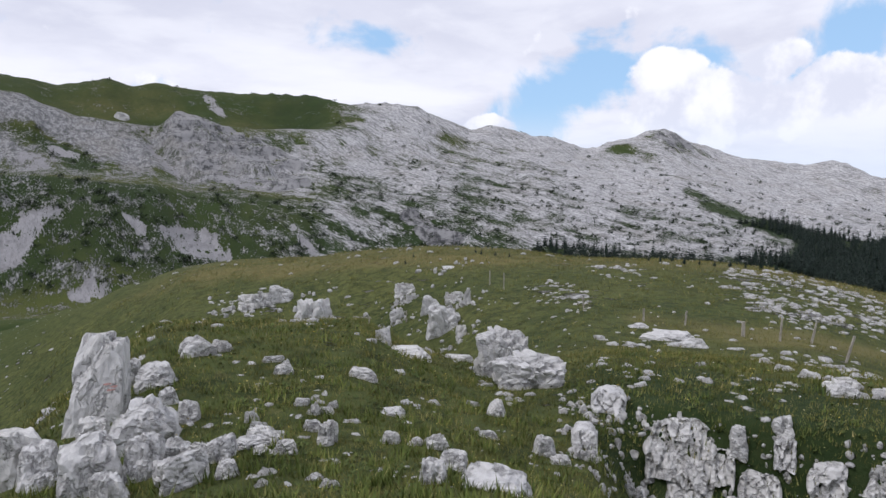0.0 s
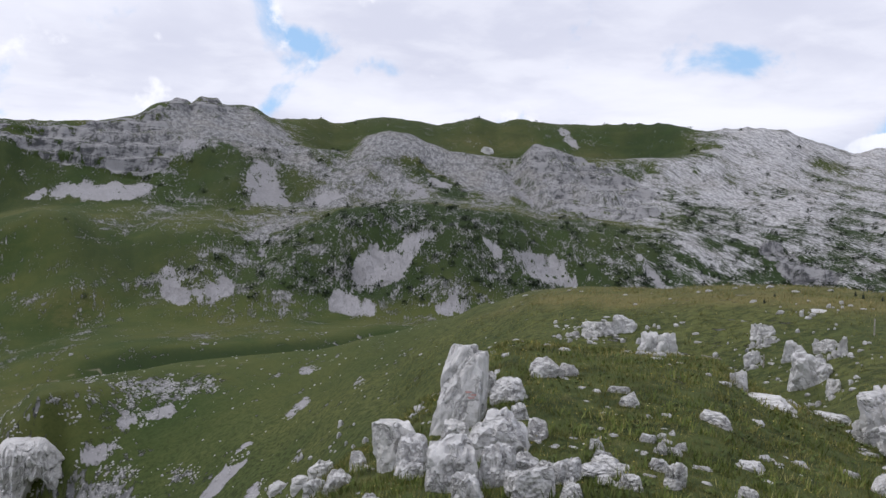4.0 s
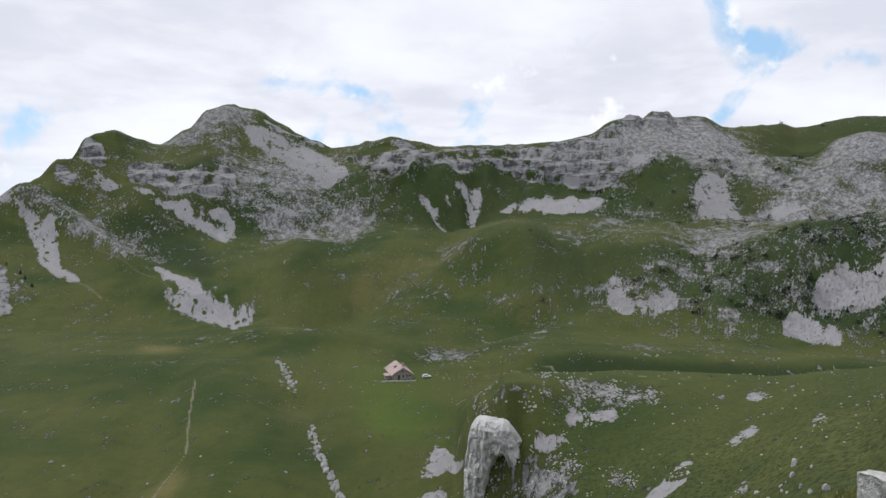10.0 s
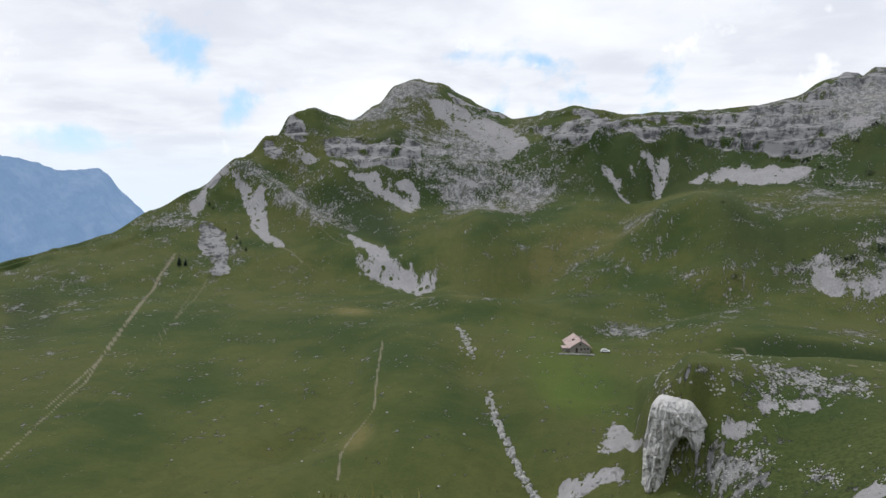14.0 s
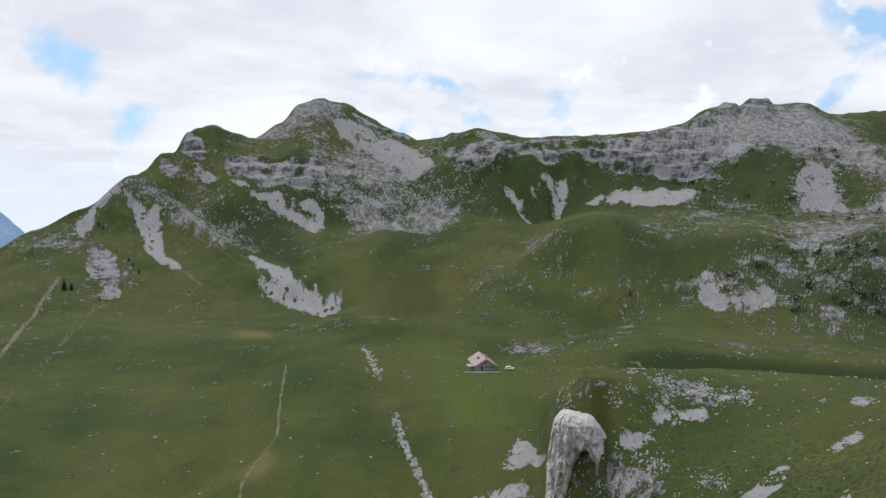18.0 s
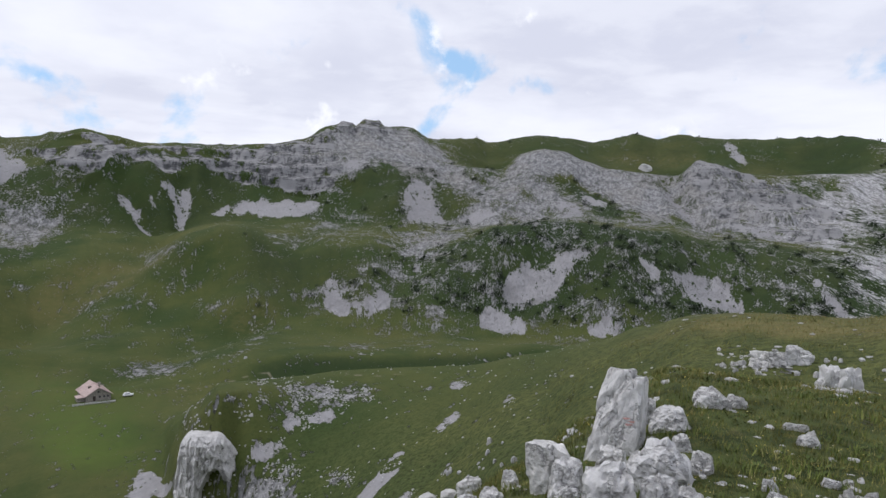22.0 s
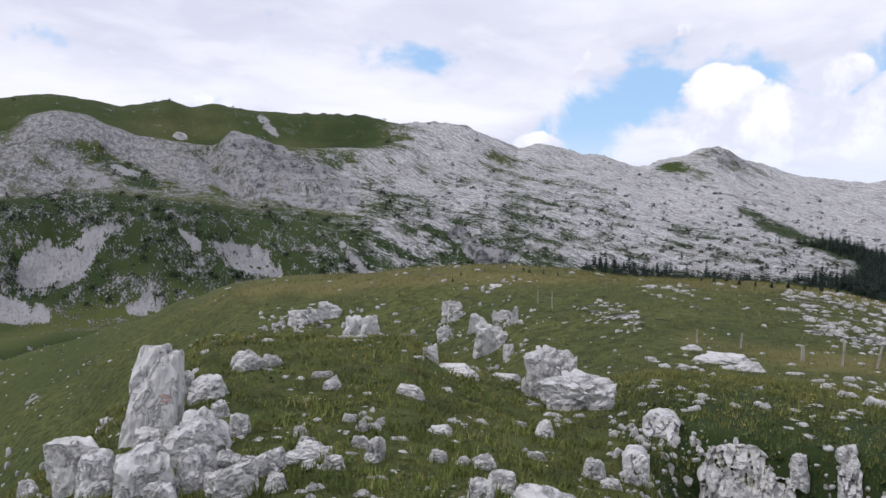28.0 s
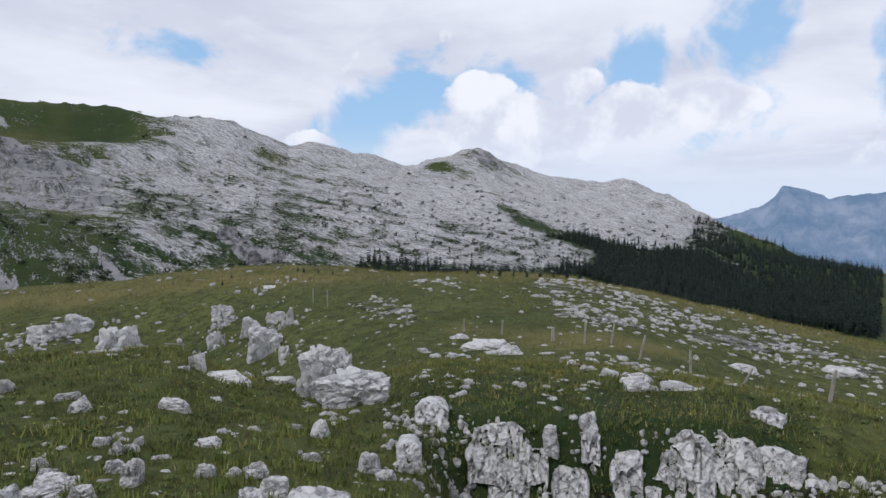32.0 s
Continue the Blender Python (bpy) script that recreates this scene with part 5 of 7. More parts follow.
rise(6, 18, (35.38, 535), (36.31, 488), (35.36, 439))
rise(-5, 14, (41.53, 547), (42.96, 500), (44.86, 477))
rise(-8, 12, (39.63, 805), (40.81, 757), (42.47, 685))
rise(7, 14, (41.75, 819), (43.87, 787), (47.62, 731))
rise(-4, 10, (24.85, 766), (23.95, 722), (23.49, 664))
rise(5, 14, (28.90, 758), (27.07, 718), (26.15, 664))
rise(7, 26, (-27.32, 834), (-25.54, 786), (-25.11, 743))
stony = np.clip(COVER["rock"] * 0.9 + COVER["cliff"], 0, 1.2) * (1 - COVER["scree"] * 0.8)
rough = np.zeros_like(RUN)
for size in (1.5, 5.0, 16.0, 48.0):
    fit = size / np.maximum(RUN, 1)
    keep = ease(fit, 0.004, 0.012) * (1 - ease(fit, 0.06, 0.14))
    bump = fbm(GX, GY, size, 3, int(size)) * 0.35 + stony * fbm(GX, GY, size * 1.3, 3, 40 + int(size), True)
    rough += keep * size * bump * (0.035 + 0.05 * stony)
rough *= ease(RUN, 3, 9) * (1 - 0.4 * np.exp(-((STEP - 14) / 0.10) ** 2))
GZ = HEIGHT + rough
# rolling pasture and slopes
GZ += 2.2 * fbm(GX, GY, 70.0, 3, 24) * ease(STEP, 6.6, 7.4) * (1 - ease(STEP, 8.6, 8.95)) * ease(RUN, 300, 360)
GZ += RUN * 0.0022 * fbm(BEAR, BEAR * 0, 1.3, 4, 66, True) * np.exp(-((STEP - 14) / 0.35) ** 2) * ease(BEAR, -34, -30) * (1 - ease(BEAR, 98, 104))
for height, half, corners in RISES:
    off = beside(GX, GY, corners, 3 * half)
    GZ += height * np.exp(-np.minimum(off / half, 9) ** 2) * (1 - 0.8 * np.exp(-((STEP - 14) / 0.3) ** 2)) * (1 - 0.6 * np.exp(-((STEP - 9) / 0.25) ** 2))
# places on the slope: across it, and along its fall from the summit
SLOPE = np.concatenate([np.zeros((1, RUN.shape[1])), np.cumsum(np.hypot(np.diff(RUN, axis=0), np.diff(HEIGHT, axis=0)), axis=0)])
ACROSS = ANGLE * 700
spur = fbm(ACROSS, SLOPE * 0.35, 46.0, 4, 91, True)
slope_part = ease(STEP, 8.15, 8.5) * (1 - ease(STEP, 8.8, 9.0)) * 0.45 + ease(STEP, 10.1, 10.6) * (1 - ease(STEP, 11.6, 11.95)) + 0.8 * ease(STEP, 12.2, 12.8) * (1 - ease(STEP, 13.3, 13.8))
GZ += slope_part * (5.0 - 2.0 * east) * (spur - 0.1)
# beds that step across the eastern slope
bed = (SLOPE * 0.62 + ACROSS * 0.5) / 21.0 + 0.7 * fbm(ACROSS, SLOPE, 60.0, 3, 58)
GZ += 1.8 * (ease(bed - np.floor(bed), 0.2, 0.95) - (bed - np.floor(bed))) * east * ease(STEP, 8, 9) * (1 - ease(STEP, 13.4, 13.9))
tread = GZ / 15.0 + 0.5 * fbm(GX, GY, 60.0, 3, 55)
part_up = tread - np.floor(tread)
GZ += 15.0 * (ease(part_up, 0.30, 0.70) - part_up) * 0.7 * ease(BEAR, -32, -28) * np.clip(COVER["cliff"], 0, 1) * (1 - ease(STEP, 13.4, 13.9))
GZ -= 0.35 * np.clip(COVER["dark"], 0, 1) * ease(RUN, 150, 170) * (STEP < 6)
FAR_OFF = STEP > 7.99
FALL_X, FALL_Y = np.where(FAR_OFF, ACROSS, GX), np.where(FAR_OFF, SLOPE, GY)


def surface(bearing, run):
    """Height of the ground at a bearing and a distance."""
    col = (bearing - BEARINGS[0]) / GRID
    c = int(np.clip(col, 0, len(BEARINGS) - 2))
    f = float(np.clip(col - c, 0, 1))
    return (1 - f) * float(np.interp(run, RUN[:, c], GZ[:, c])) + f * float(np.interp(run, RUN[:, c + 1], GZ[:, c + 1]))


def spot(bearing, run, lift=0.0):
    a = radians(bearing)
    return Vector((run * math.sin(a), run * math.cos(a), surface(bearing, run) + lift))


def sheet_mesh(name, verts, faces, material, smooth=True, attributes=(), lies=None):
    """A mesh from arrays of places and of faces with the same number of corners."""
    me = bpy.data.meshes.new(name)
    n = faces.shape[1]
    me.vertices.add(len(verts))
    me.vertices.foreach_set("co", np.ascontiguousarray(verts, dtype=np.float32).ravel())
    me.loops.add(faces.size)
    me.loops.foreach_set("vertex_index", np.ascontiguousarray(faces, dtype=np.int32).ravel())
    me.polygons.add(len(faces))
    me.polygons.foreach_set("loop_start", np.arange(0, faces.size, n, dtype=np.int32))
    me.polygons.foreach_set("use_smooth", np.full(len(faces), smooth, dtype=bool))
    for key, values in attributes:
        layer = me.color_attributes.new(key, "FLOAT_COLOR", "POINT")
        layer.data.foreach_set("color", np.ascontiguousarray(values, dtype=np.float32).ravel())
    if lies is not None:
        layer = me.attributes.new("fall_line", "FLOAT_VECTOR", "POINT")
        layer.data.foreach_set("vector", np.ascontiguousarray(lies, dtype=np.float32).ravel())
    me.update(calc_edges=True)
    me.materials.append(material)
    return me


ROWS_N, COLS_N = RUN.shape
first = np.arange(ROWS_N - 1)[:, None] * COLS_N + np.arange(COLS_N)[None, :]
second = np.arange(ROWS_N - 1)[:, None] * COLS_N + (np.arange(COLS_N)[None, :] + 1) % COLS_N
quads = np.stack([first + COLS_N, second + COLS_N, second, first], -1).reshape(-1, 4)
STONY = np.maximum(COVER["rock"], 0.75 * COVER["scree"])
COVER["rock"] = COVER["rock"] * (0.65 + 0.35 * ease(RUN, 110, 190))
pack = lambda *names: np.stack([COVER[n] for n in names], -1).reshape(-1, 4)
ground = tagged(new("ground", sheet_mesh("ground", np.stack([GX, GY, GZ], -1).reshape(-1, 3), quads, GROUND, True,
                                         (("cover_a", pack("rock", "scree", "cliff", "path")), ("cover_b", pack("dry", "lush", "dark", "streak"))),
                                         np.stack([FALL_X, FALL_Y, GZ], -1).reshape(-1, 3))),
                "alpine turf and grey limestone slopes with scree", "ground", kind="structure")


# ---- things ----
def part(name, data, material, parent, label=""):
    """Links a bmesh or a mesh as one object under a thing or a part."""
    if isinstance(data, bmesh.types.BMesh):
        me = bpy.data.meshes.new(name)
        data.to_mesh(me)
        data.free()
        me.materials.append(material)
    else:
        me = data
    ob = new(name, me)
    ob.parent = parent
    if label:
        ob["label"] = label
    return ob


def lattice3(p, seed):
    """Smooth noise from -1 to 1 at places p (n, 3)."""
    i = np.floor(p).astype(np.int64)
    f = p - i
    f = f * f * (3 - 2 * f)
    out = 0
    for cx in (0, 1):
        for cy in (0, 1):
            for cz in (0, 1):
                h = ((i[:, 0] + cx) * 374761393 + (i[:, 1] + cy) * 668265263 + (i[:, 2] + cz) * 2147483647 + seed * 974711) & 0x7FFFFFFF
                h = ((h ^ (h >> 13)) * 1274126177) & 0x7FFFFFFF
                v = ((h ^ (h >> 16)) & 0xFFFF) / 32767.5 - 1
                out = out + v * np.where(cx, f[:, 0], 1 - f[:, 0]) * np.where(cy, f[:, 1], 1 - f[:, 1]) * np.where(cz, f[:, 2], 1 - f[:, 2])
    return out


BALLS = {}


def ball(level):
    """Directions and triangles of an icosphere."""
    if level not in BALLS:
        bm = bmesh.new()
        bmesh.ops.create_icosphere(bm, subdivisions=level, radius=1)
        BALLS[level] = (np.array([v.co[:] for v in bm.verts]), np.array([[v.index for v in f.verts] for f in bm.faces]))
        bm.free()
    return BALLS[level]


def crag_shape(seed, level, facets=14, top=0.6, wear=0.10, blocks=26):
    """Places of a broken rock within about one metre each way, standing on z = 0."""
    rng = np.random.default_rng(seed)
    d, tris = ball(level)
    planes = rng.normal(size=(facets, 3))
    planes /= np.linalg.norm(planes, axis=1)[:, None]
    far = rng.uniform(0.42, 0.62, facets)
    box = np.array([(1, 0, 0), (-1, 0, 0), (0, 1, 0), (0, -1, 0), (0, 0, 1), (0, 0, -1)], float) + rng.normal(0, 0.16, (6, 3))
    box /= np.linalg.norm(box, axis=1)[:, None]
    planes, far = np.vstack([planes, box]), np.concatenate([far, rng.uniform(0.42, 0.52, 6)])
    reach = np.full(len(d), 0.9)
    for n, r in zip(planes, far):
        dot = d @ n
        reach = np.minimum(reach, np.where(dot > 0.05, r / np.maximum(dot, 0.05), 9))
    p = d * reach[:, None]
    p[:, :2] *= (1 - (1 - top) * np.clip(p[:, 2] + 0.3, 0, 1))[:, None]
    bend = lattice3(p * 2.2 + seed, seed)
    split = 1 - np.abs(lattice3(p * np.array([5.0, 5.0, 2.4]) + 7, seed + 3))
    fine = lattice3(p * 9, seed + 5) + 0.5 * lattice3(p * 19, seed + 6)
    cleft = np.clip(split - 0.80, 0, 1) * 5.0
    if level > 3:
        seeds = rng.uniform(-0.6, 0.6, (blocks, 3)) * (1, 1, 0.9)
        far2 = np.linalg.norm((p[:, None, :] - seeds[None]) * (1, 1, 0.62), axis=2)
        two = np.sort(far2, axis=1)
        push = rng.uniform(-1, 1, blocks)[far2.argmin(axis=1)]
        p += d * (0.055 * push - 0.06 * (1 - ease(two[:, 1] - two[:, 0], 0.0, 0.035)))[:, None]
    p += d * (wear * (0.40 * bend - 0.6 * cleft + 0.16 * fine))[:, None]
    p[:, 2] += 0.12
    p[:, 2] /= p[:, 2].max()
    p[:, :2] /= np.ptp(p[:, :2], axis=0).max()
    return p, tris


def crag_mesh(name, material, seed, level, **more):
    p, tris = crag_shape(seed, level, **more)
    return sheet_mesh(name, p, tris, material, level < 4)


BLOCKS = [crag_mesh("boulder", ROCK, 11 + i, 4, facets=8, top=0.70, wear=0.08, blocks=18) for i in range(7)]
SLABS = [crag_mesh("boulder", ROCK, 41 + i, 4, facets=10, top=0.70, wear=0.09, blocks=22) for i in range(4)]
CRAGS = [crag_mesh("boulder", ROCK, 141 + i, 5, facets=10, top=0.7, wear=0.16, blocks=130) for i in range(4)]
TALL = [crag_mesh("boulder", ROCK, 61 + i, 5, facets=6, top=0.60, wear=0.05, blocks=10) for i in range(3)]
PLACED = 0
LABELS = {"u": "upright broken limestone block on the knoll", "b": "broken grey limestone boulder in the turf", "s": "low pale limestone slab lying in grass",
          "t": "tall upright grey limestone rock on the summit"}


def boulder(bearing, run, wide, tall, style="b", sink=0.0):
    """One rock: bearing, distance, width and height in metres."""
    global PLACED
    PLACED += 1
    rng = random.Random(PLACED * 7 + 1)
    if run > 40 and style == "b":
        style = "u"
    kind = {"b": BLOCKS, "u": CRAGS, "s": SLABS, "t": TALL}[style]
    ob = new("boulder", kind[rng.randrange(len(kind))])
    deep = max(wide, tall) * rng.uniform(0.8, 1.15) if style == "b" else wide * rng.uniform(0.6, 0.9)
    tall *= {"b": 0.80, "s": 0.66, "t": 0.97, "u": 1.0}[style]
    wide *= 1.1
    sink += tall * {"b": 0.18, "s": 0.3, "t": 0.02, "u": 0.12}[style]
    turn = -bearing + rng.choice((0, 180)) + rng.uniform(-18, 18)
    place = spot(bearing, run + 0.3 * deep, -sink)
    ob.matrix_world = (Matrix.Translation(place) @ pose(0, 0, 0, rng.uniform(-6, 6), rng.uniform(-6, 6), turn)
                       @ Matrix.Diagonal((wide * 1.05, deep * 1.05, tall, 1)))
    size = "large " if max(wide, tall) > 2.2 else "small " if max(wide, tall) < 0.7 else ""
    return tagged(ob, size + LABELS[style], "rock", "limestone rocks of the summit")


boulder(35.50, 12.8, 1.03, 1.69, "t")
boulder(31.01, 11.2, 0.89, 1.28, "b")
boulder(31.67, 10.5, 0.59, 0.75, "b")
boulder(39.73, 13.5, 0.64, 0.61, "b")
boulder(38.07, 14.4, 0.30, 0.70, "b")
boulder(42.68, 15.5, 0.77, 0.61, "b")
boulder(44.46, 15.9, 0.56, 0.57, "s")
boulder(39.17, 10.6, 0.88, 0.99, "b")
boulder(35.13, 9.4, 0.77, 1.12, "b")
boulder(38.77, 9.5, 0.50, 0.75, "b")
boulder(41.29, 8.9, 0.69, 0.64, "b")
boulder(36.46, 8.7, 0.44, 0.70, "b")
boulder(40.59, 12.3, 0.29, 0.41, "b")
boulder(41.86, 11.3, 0.36, 0.48, "b")
boulder(44.37, 9.5, 0.34, 0.46, "b")
boulder(42.38, 9.8, 0.29, 0.33, "b")
boulder(44.76, 8.9, 0.26, 0.29, "b")
boulder(41.04, 9.9, 0.41, 0.38, "b")
boulder(35.14, 11.9, 0.51, 0.62, "b")
boulder(37.31, 11.0, 0.40, 0.59, "b")
boulder(31.68, 10.1, 0.34, 0.33, "b")
boulder(27.29, 12.8, 0.29, 0.42, "b")
boulder(25.73, 11.1, 0.47, 0.46, "b")
boulder(23.66, 13.2, 0.51, 0.60, "b")
boulder(21.71, 13.1, 0.51, 0.75, "b")
boulder(28.37, 8.5, 0.29, 0.28, "b")
boulder(25.48, 8.2, 0.16, 0.26, "b")
boulder(49.38, 13.8, 0.40, 0.56, "s")
boulder(47.99, 9.9, 0.36, 0.33, "s")
boulder(49.28, 9.5, 0.39, 0.39, "s")
boulder(46.69, 11.0, 0.27, 0.37, "s")
boulder(51.57, 11.3, 0.26, 0.42, "s")
boulder(52.72, 9.9, 0.27, 0.50, "b")
boulder(53.14, 11.7, 0.19, 0.27, "s")
boulder(47.10, 10.7, 0.26, 0.26, "s")
boulder(24.08, 88.6, 3.49, 2.69, "b")
boulder(22.41, 97.0, 4.35, 2.46, "s")
boulder(20.51, 103.5, 4.65, 2.44, "s")
boulder(51.78, 64.0, 4.76, 3.63, "u")
boulder(48.92, 78.4, 2.97, 1.98, "b")
boulder(46.85, 77.5, 3.27, 1.77, "b")
boulder(57.39, 18.9, 0.48, 0.64, "b")
boulder(58.74, 62.3, 1.32, 1.31, "b")
boulder(61.49, 60.3, 1.53, 1.78, "b")
boulder(62.60, 52.5, 2.81, 2.43, "b")
boulder(63.51, 61.6, 1.82, 1.04, "b")
boulder(64.58, 58.4, 0.69, 1.58, "b")
boulder(64.10, 47.8, 1.06, 0.97, "b")
boulder(59.23, 70.4, 2.07, 1.48, "b")
boulder(59.63, 67.5, 0.68, 0.74, "b")
boulder(63.32, 80.0, 2.98, 0.15, "s")
boulder(58.91, 18.3, 1.55, 0.37, "s")
boulder(63.31, 22.3, 1.03, 0.45, "s")
boulder(48.32, 14.8, 0.49, 0.30, "s")
boulder(55.49, 13.7, 0.64, 0.39, "s")
boulder(67.45, 18.9, 1.40, 1.60, "u")
boulder(69.90, 17.0, 1.70, 0.95, "u")
boulder(50.59, 11.8, 0.28, 0.32, "s")
boulder(51.68, 12.1, 0.20, 0.19, "s")
boulder(51.46, 10.5, 0.34, 0.34, "s")
boulder(52.58, 11.4, 0.29, 0.20, "s")
boulder(47.62, 10.2, 0.68, 0.32, "s")
boulder(46.78, 9.9, 0.68, 0.24, "s")
boulder(47.50, 9.6, 0.38, 0.15, "s")
boulder(47.84, 8.7, 0.28, 0.15, "s")
boulder(47.36, 8.2, 0.20, 0.17, "s")
boulder(58.03, 11.7, 0.45, 0.24, "s")
boulder(57.77, 10.1, 0.27, 0.27, "b")
boulder(59.92, 10.0, 0.29, 0.24, "s")
boulder(61.75, 9.9, 0.35, 0.32, "b")
boulder(61.20, 7.4, 0.30, 0.44, "b")
boulder(62.87, 8.4, 0.41, 0.35, "b")
boulder(66.37, 7.3, 0.81, 0.38, "b")
boulder(53.13, 9.1, 0.20, 0.15, "s")
boulder(51.53, 8.3, 0.26, 0.17, "s")
boulder(52.78, 7.9, 0.28, 0.21, "s")
boulder(66.83, 13.7, 0.33, 0.44, "b")
boulder(64.66, 14.2, 0.30, 0.25, "s")
boulder(65.90, 11.6, 0.40, 0.26, "s")
boulder(70.66, 11.3, 0.35, 0.49, "b")
boulder(72.02, 11.0, 0.34, 0.25, "b")
boulder(85.90, 14.3, 0.37, 0.50, "b")
boulder(78.63, 36.8, 1.22, 0.47, "s")
boulder(81.08, 32.6, 2.33, 0.80, "s")
boulder(82.64, 30.8, 1.55, 0.81, "s")
boulder(87.91, 24.3, 0.60, 0.43, "s")
boulder(89.07, 21.5, 0.63, 0.38, "s")
boulder(90.77, 20.0, 0.67, 0.49, "s")
boulder(92.76, 18.6, 1.02, 0.53, "s")
boulder(102.25, 16.7, 0.64, 0.55, "s")
boulder(88.99, 14.6, 0.37, 0.43, "b")
boulder(93.06, 17.6, 1.05, 0.59, "s")
boulder(96.18, 18.0, 1.30, 0.36, "s")
boulder(101.11, 41.9, 1.93, 0.67, "s")
boulder(107.71, 50.2, 2.77, 1.06, "s")
boulder(-52.5, 4.6, 0.55, 0.42, "b")



def fractured(s, v, size, seed):
    """How far a rock face stands out: flat blocks about this size, tilted each its own way and parted by clefts."""
    rng = np.random.default_rng(seed)
    count = int(np.ptp(s) * np.ptp(v) / size ** 2) + 6
    cs, cv = rng.uniform(s.min(), s.max(), count), rng.uniform(v.min(), v.max(), count)
    bs, bv = s + 0.45 * size * fbm(s, v, 1.8 * size, 3, seed), v + 0.45 * size * fbm(s, v, 1.8 * size, 3, seed + 1)
    first, second, own = np.full(s.shape, 99.0), np.full(s.shape, 99.0), np.zeros(s.shape, int)
    for i in range(count):
        away = np.hypot((bs - cs[i]) * 1.7, bv - cv[i])
        closer = away < first
        second = np.where(closer, first, np.minimum(second, away))
        own = np.where(closer, i, own)
        first = np.where(closer, away, first)
    push, tip = rng.uniform(0, 0.7 * size, count), rng.uniform(-0.3, 0.3, (2, count))
    out = push[own] + tip[0][own] * (bs - cs[own]) + tip[1][own] * (bv - cv[own])
    return out - 0.38 * size * (1 - ease(second - first, 0.0, 0.12 * size))


def ledge_shape(wide, tall, seed):
    """Places and faces of a broken rock step: blocks parted by clefts, a ragged top that runs back into the slope."""
    nu, nv = max(24, int(wide / 0.035)), max(30, int((tall + 0.9) / 0.035))
    s, v = np.meshgrid(np.linspace(-wide / 2, wide / 2, nu), np.linspace(-0.35, tall + 0.55, nv))
    out = fractured(s, v, 0.27, seed)
    out += 0.17 + 0.03 * fbm(s, v, 0.25, 4, seed + 3) + 0.035 * fbm(s * 0.4, v * 2, 0.25, 3, seed + 5, True)
    out -= 0.62 * ease(np.abs(2 * s / wide) + 0.22 * fbm(s, v, 0.5, 3, seed + 8), 0.78, 1.02)
    top = tall * (0.78 + 0.30 * fbm(s, s * 0, 0.7, 3, seed + 7)) * (1 - 0.55 * np.abs(2 * s / wide) ** 4)
    over = np.clip(v - top, 0, 9)
    y = 0.70 * np.minimum(v, top) + 1.7 * over - out * (1 - ease(over, 0.15, 0.55)) + 0.1
    z = np.minimum(v, top) - 0.55 * over ** 1.3 + 0.06 * fbm(s, v, 0.3, 3, seed + 9)
    i = np.arange(nv - 1)[:, None] * nu + np.arange(nu - 1)[None, :]
    return np.stack([s, y, z], -1).reshape(-1, 3), np.stack([i, i + 1, i + nu + 1, i + nu], -1).reshape(-1, 4)


def rock_ledge(bearing, run, wide, tall, seed, turn=0.0):
    """A step of bare rock in the slope, facing the summit."""
    ob = new("rock_ledge", sheet_mesh("rock_ledge", *ledge_shape(wide, tall, seed), ROCK, False))
    ob.matrix_world = Matrix.Translation(spot(bearing, run, -0.05)) @ pose(0, 0, 0, 0, 0, -bearing + turn)
    return tagged(ob, ("broad " if wide > 1.8 else "small " if wide < 0.9 else "") + "broken pale limestone ledge in the steep turf", "rock", "limestone rocks of the summit")


rock_ledge(96.62, 14.41, 1.26, 1.05, 700)
rock_ledge(100.09, 14.77, 1.22, 0.86, 720)
rock_ledge(103.16, 15.08, 1.19, 0.55, 740)
rock_ledge(92.04, 14.06, 0.83, 0.92, 760)
rock_ledge(81.56, 14.20, 1.44, 0.80, 780)
rock_ledge(82.46, 13.73, 0.95, 0.52, 800)
rock_ledge(87.51, 13.97, 0.81, 0.60, 820)
rock_ledge(76.16, 14.71, 0.83, 0.45, 840)
rock_ledge(74.02, 12.16, 0.47, 0.42, 860)
rock_ledge(89.14, 14.54, 0.48, 0.22, 880)
rock_ledge(84.81, 14.26, 0.54, 0.25, 900)
rock_ledge(86.60, 13.85, 0.96, 0.16, 920)
rock_ledge(78.22, 13.32, 0.47, 0.16, 940)
rock_ledge(102.39, 16.58, 0.79, 0.33, 960)
rock_ledge(105.75, 14.92, 0.50, 0.16, 980)
rock_ledge(94.11, 14.18, 0.42, 0.18, 1000)



# ---- red trail mark on the tall rock ----
from mathutils.bvhtree import BVHTree


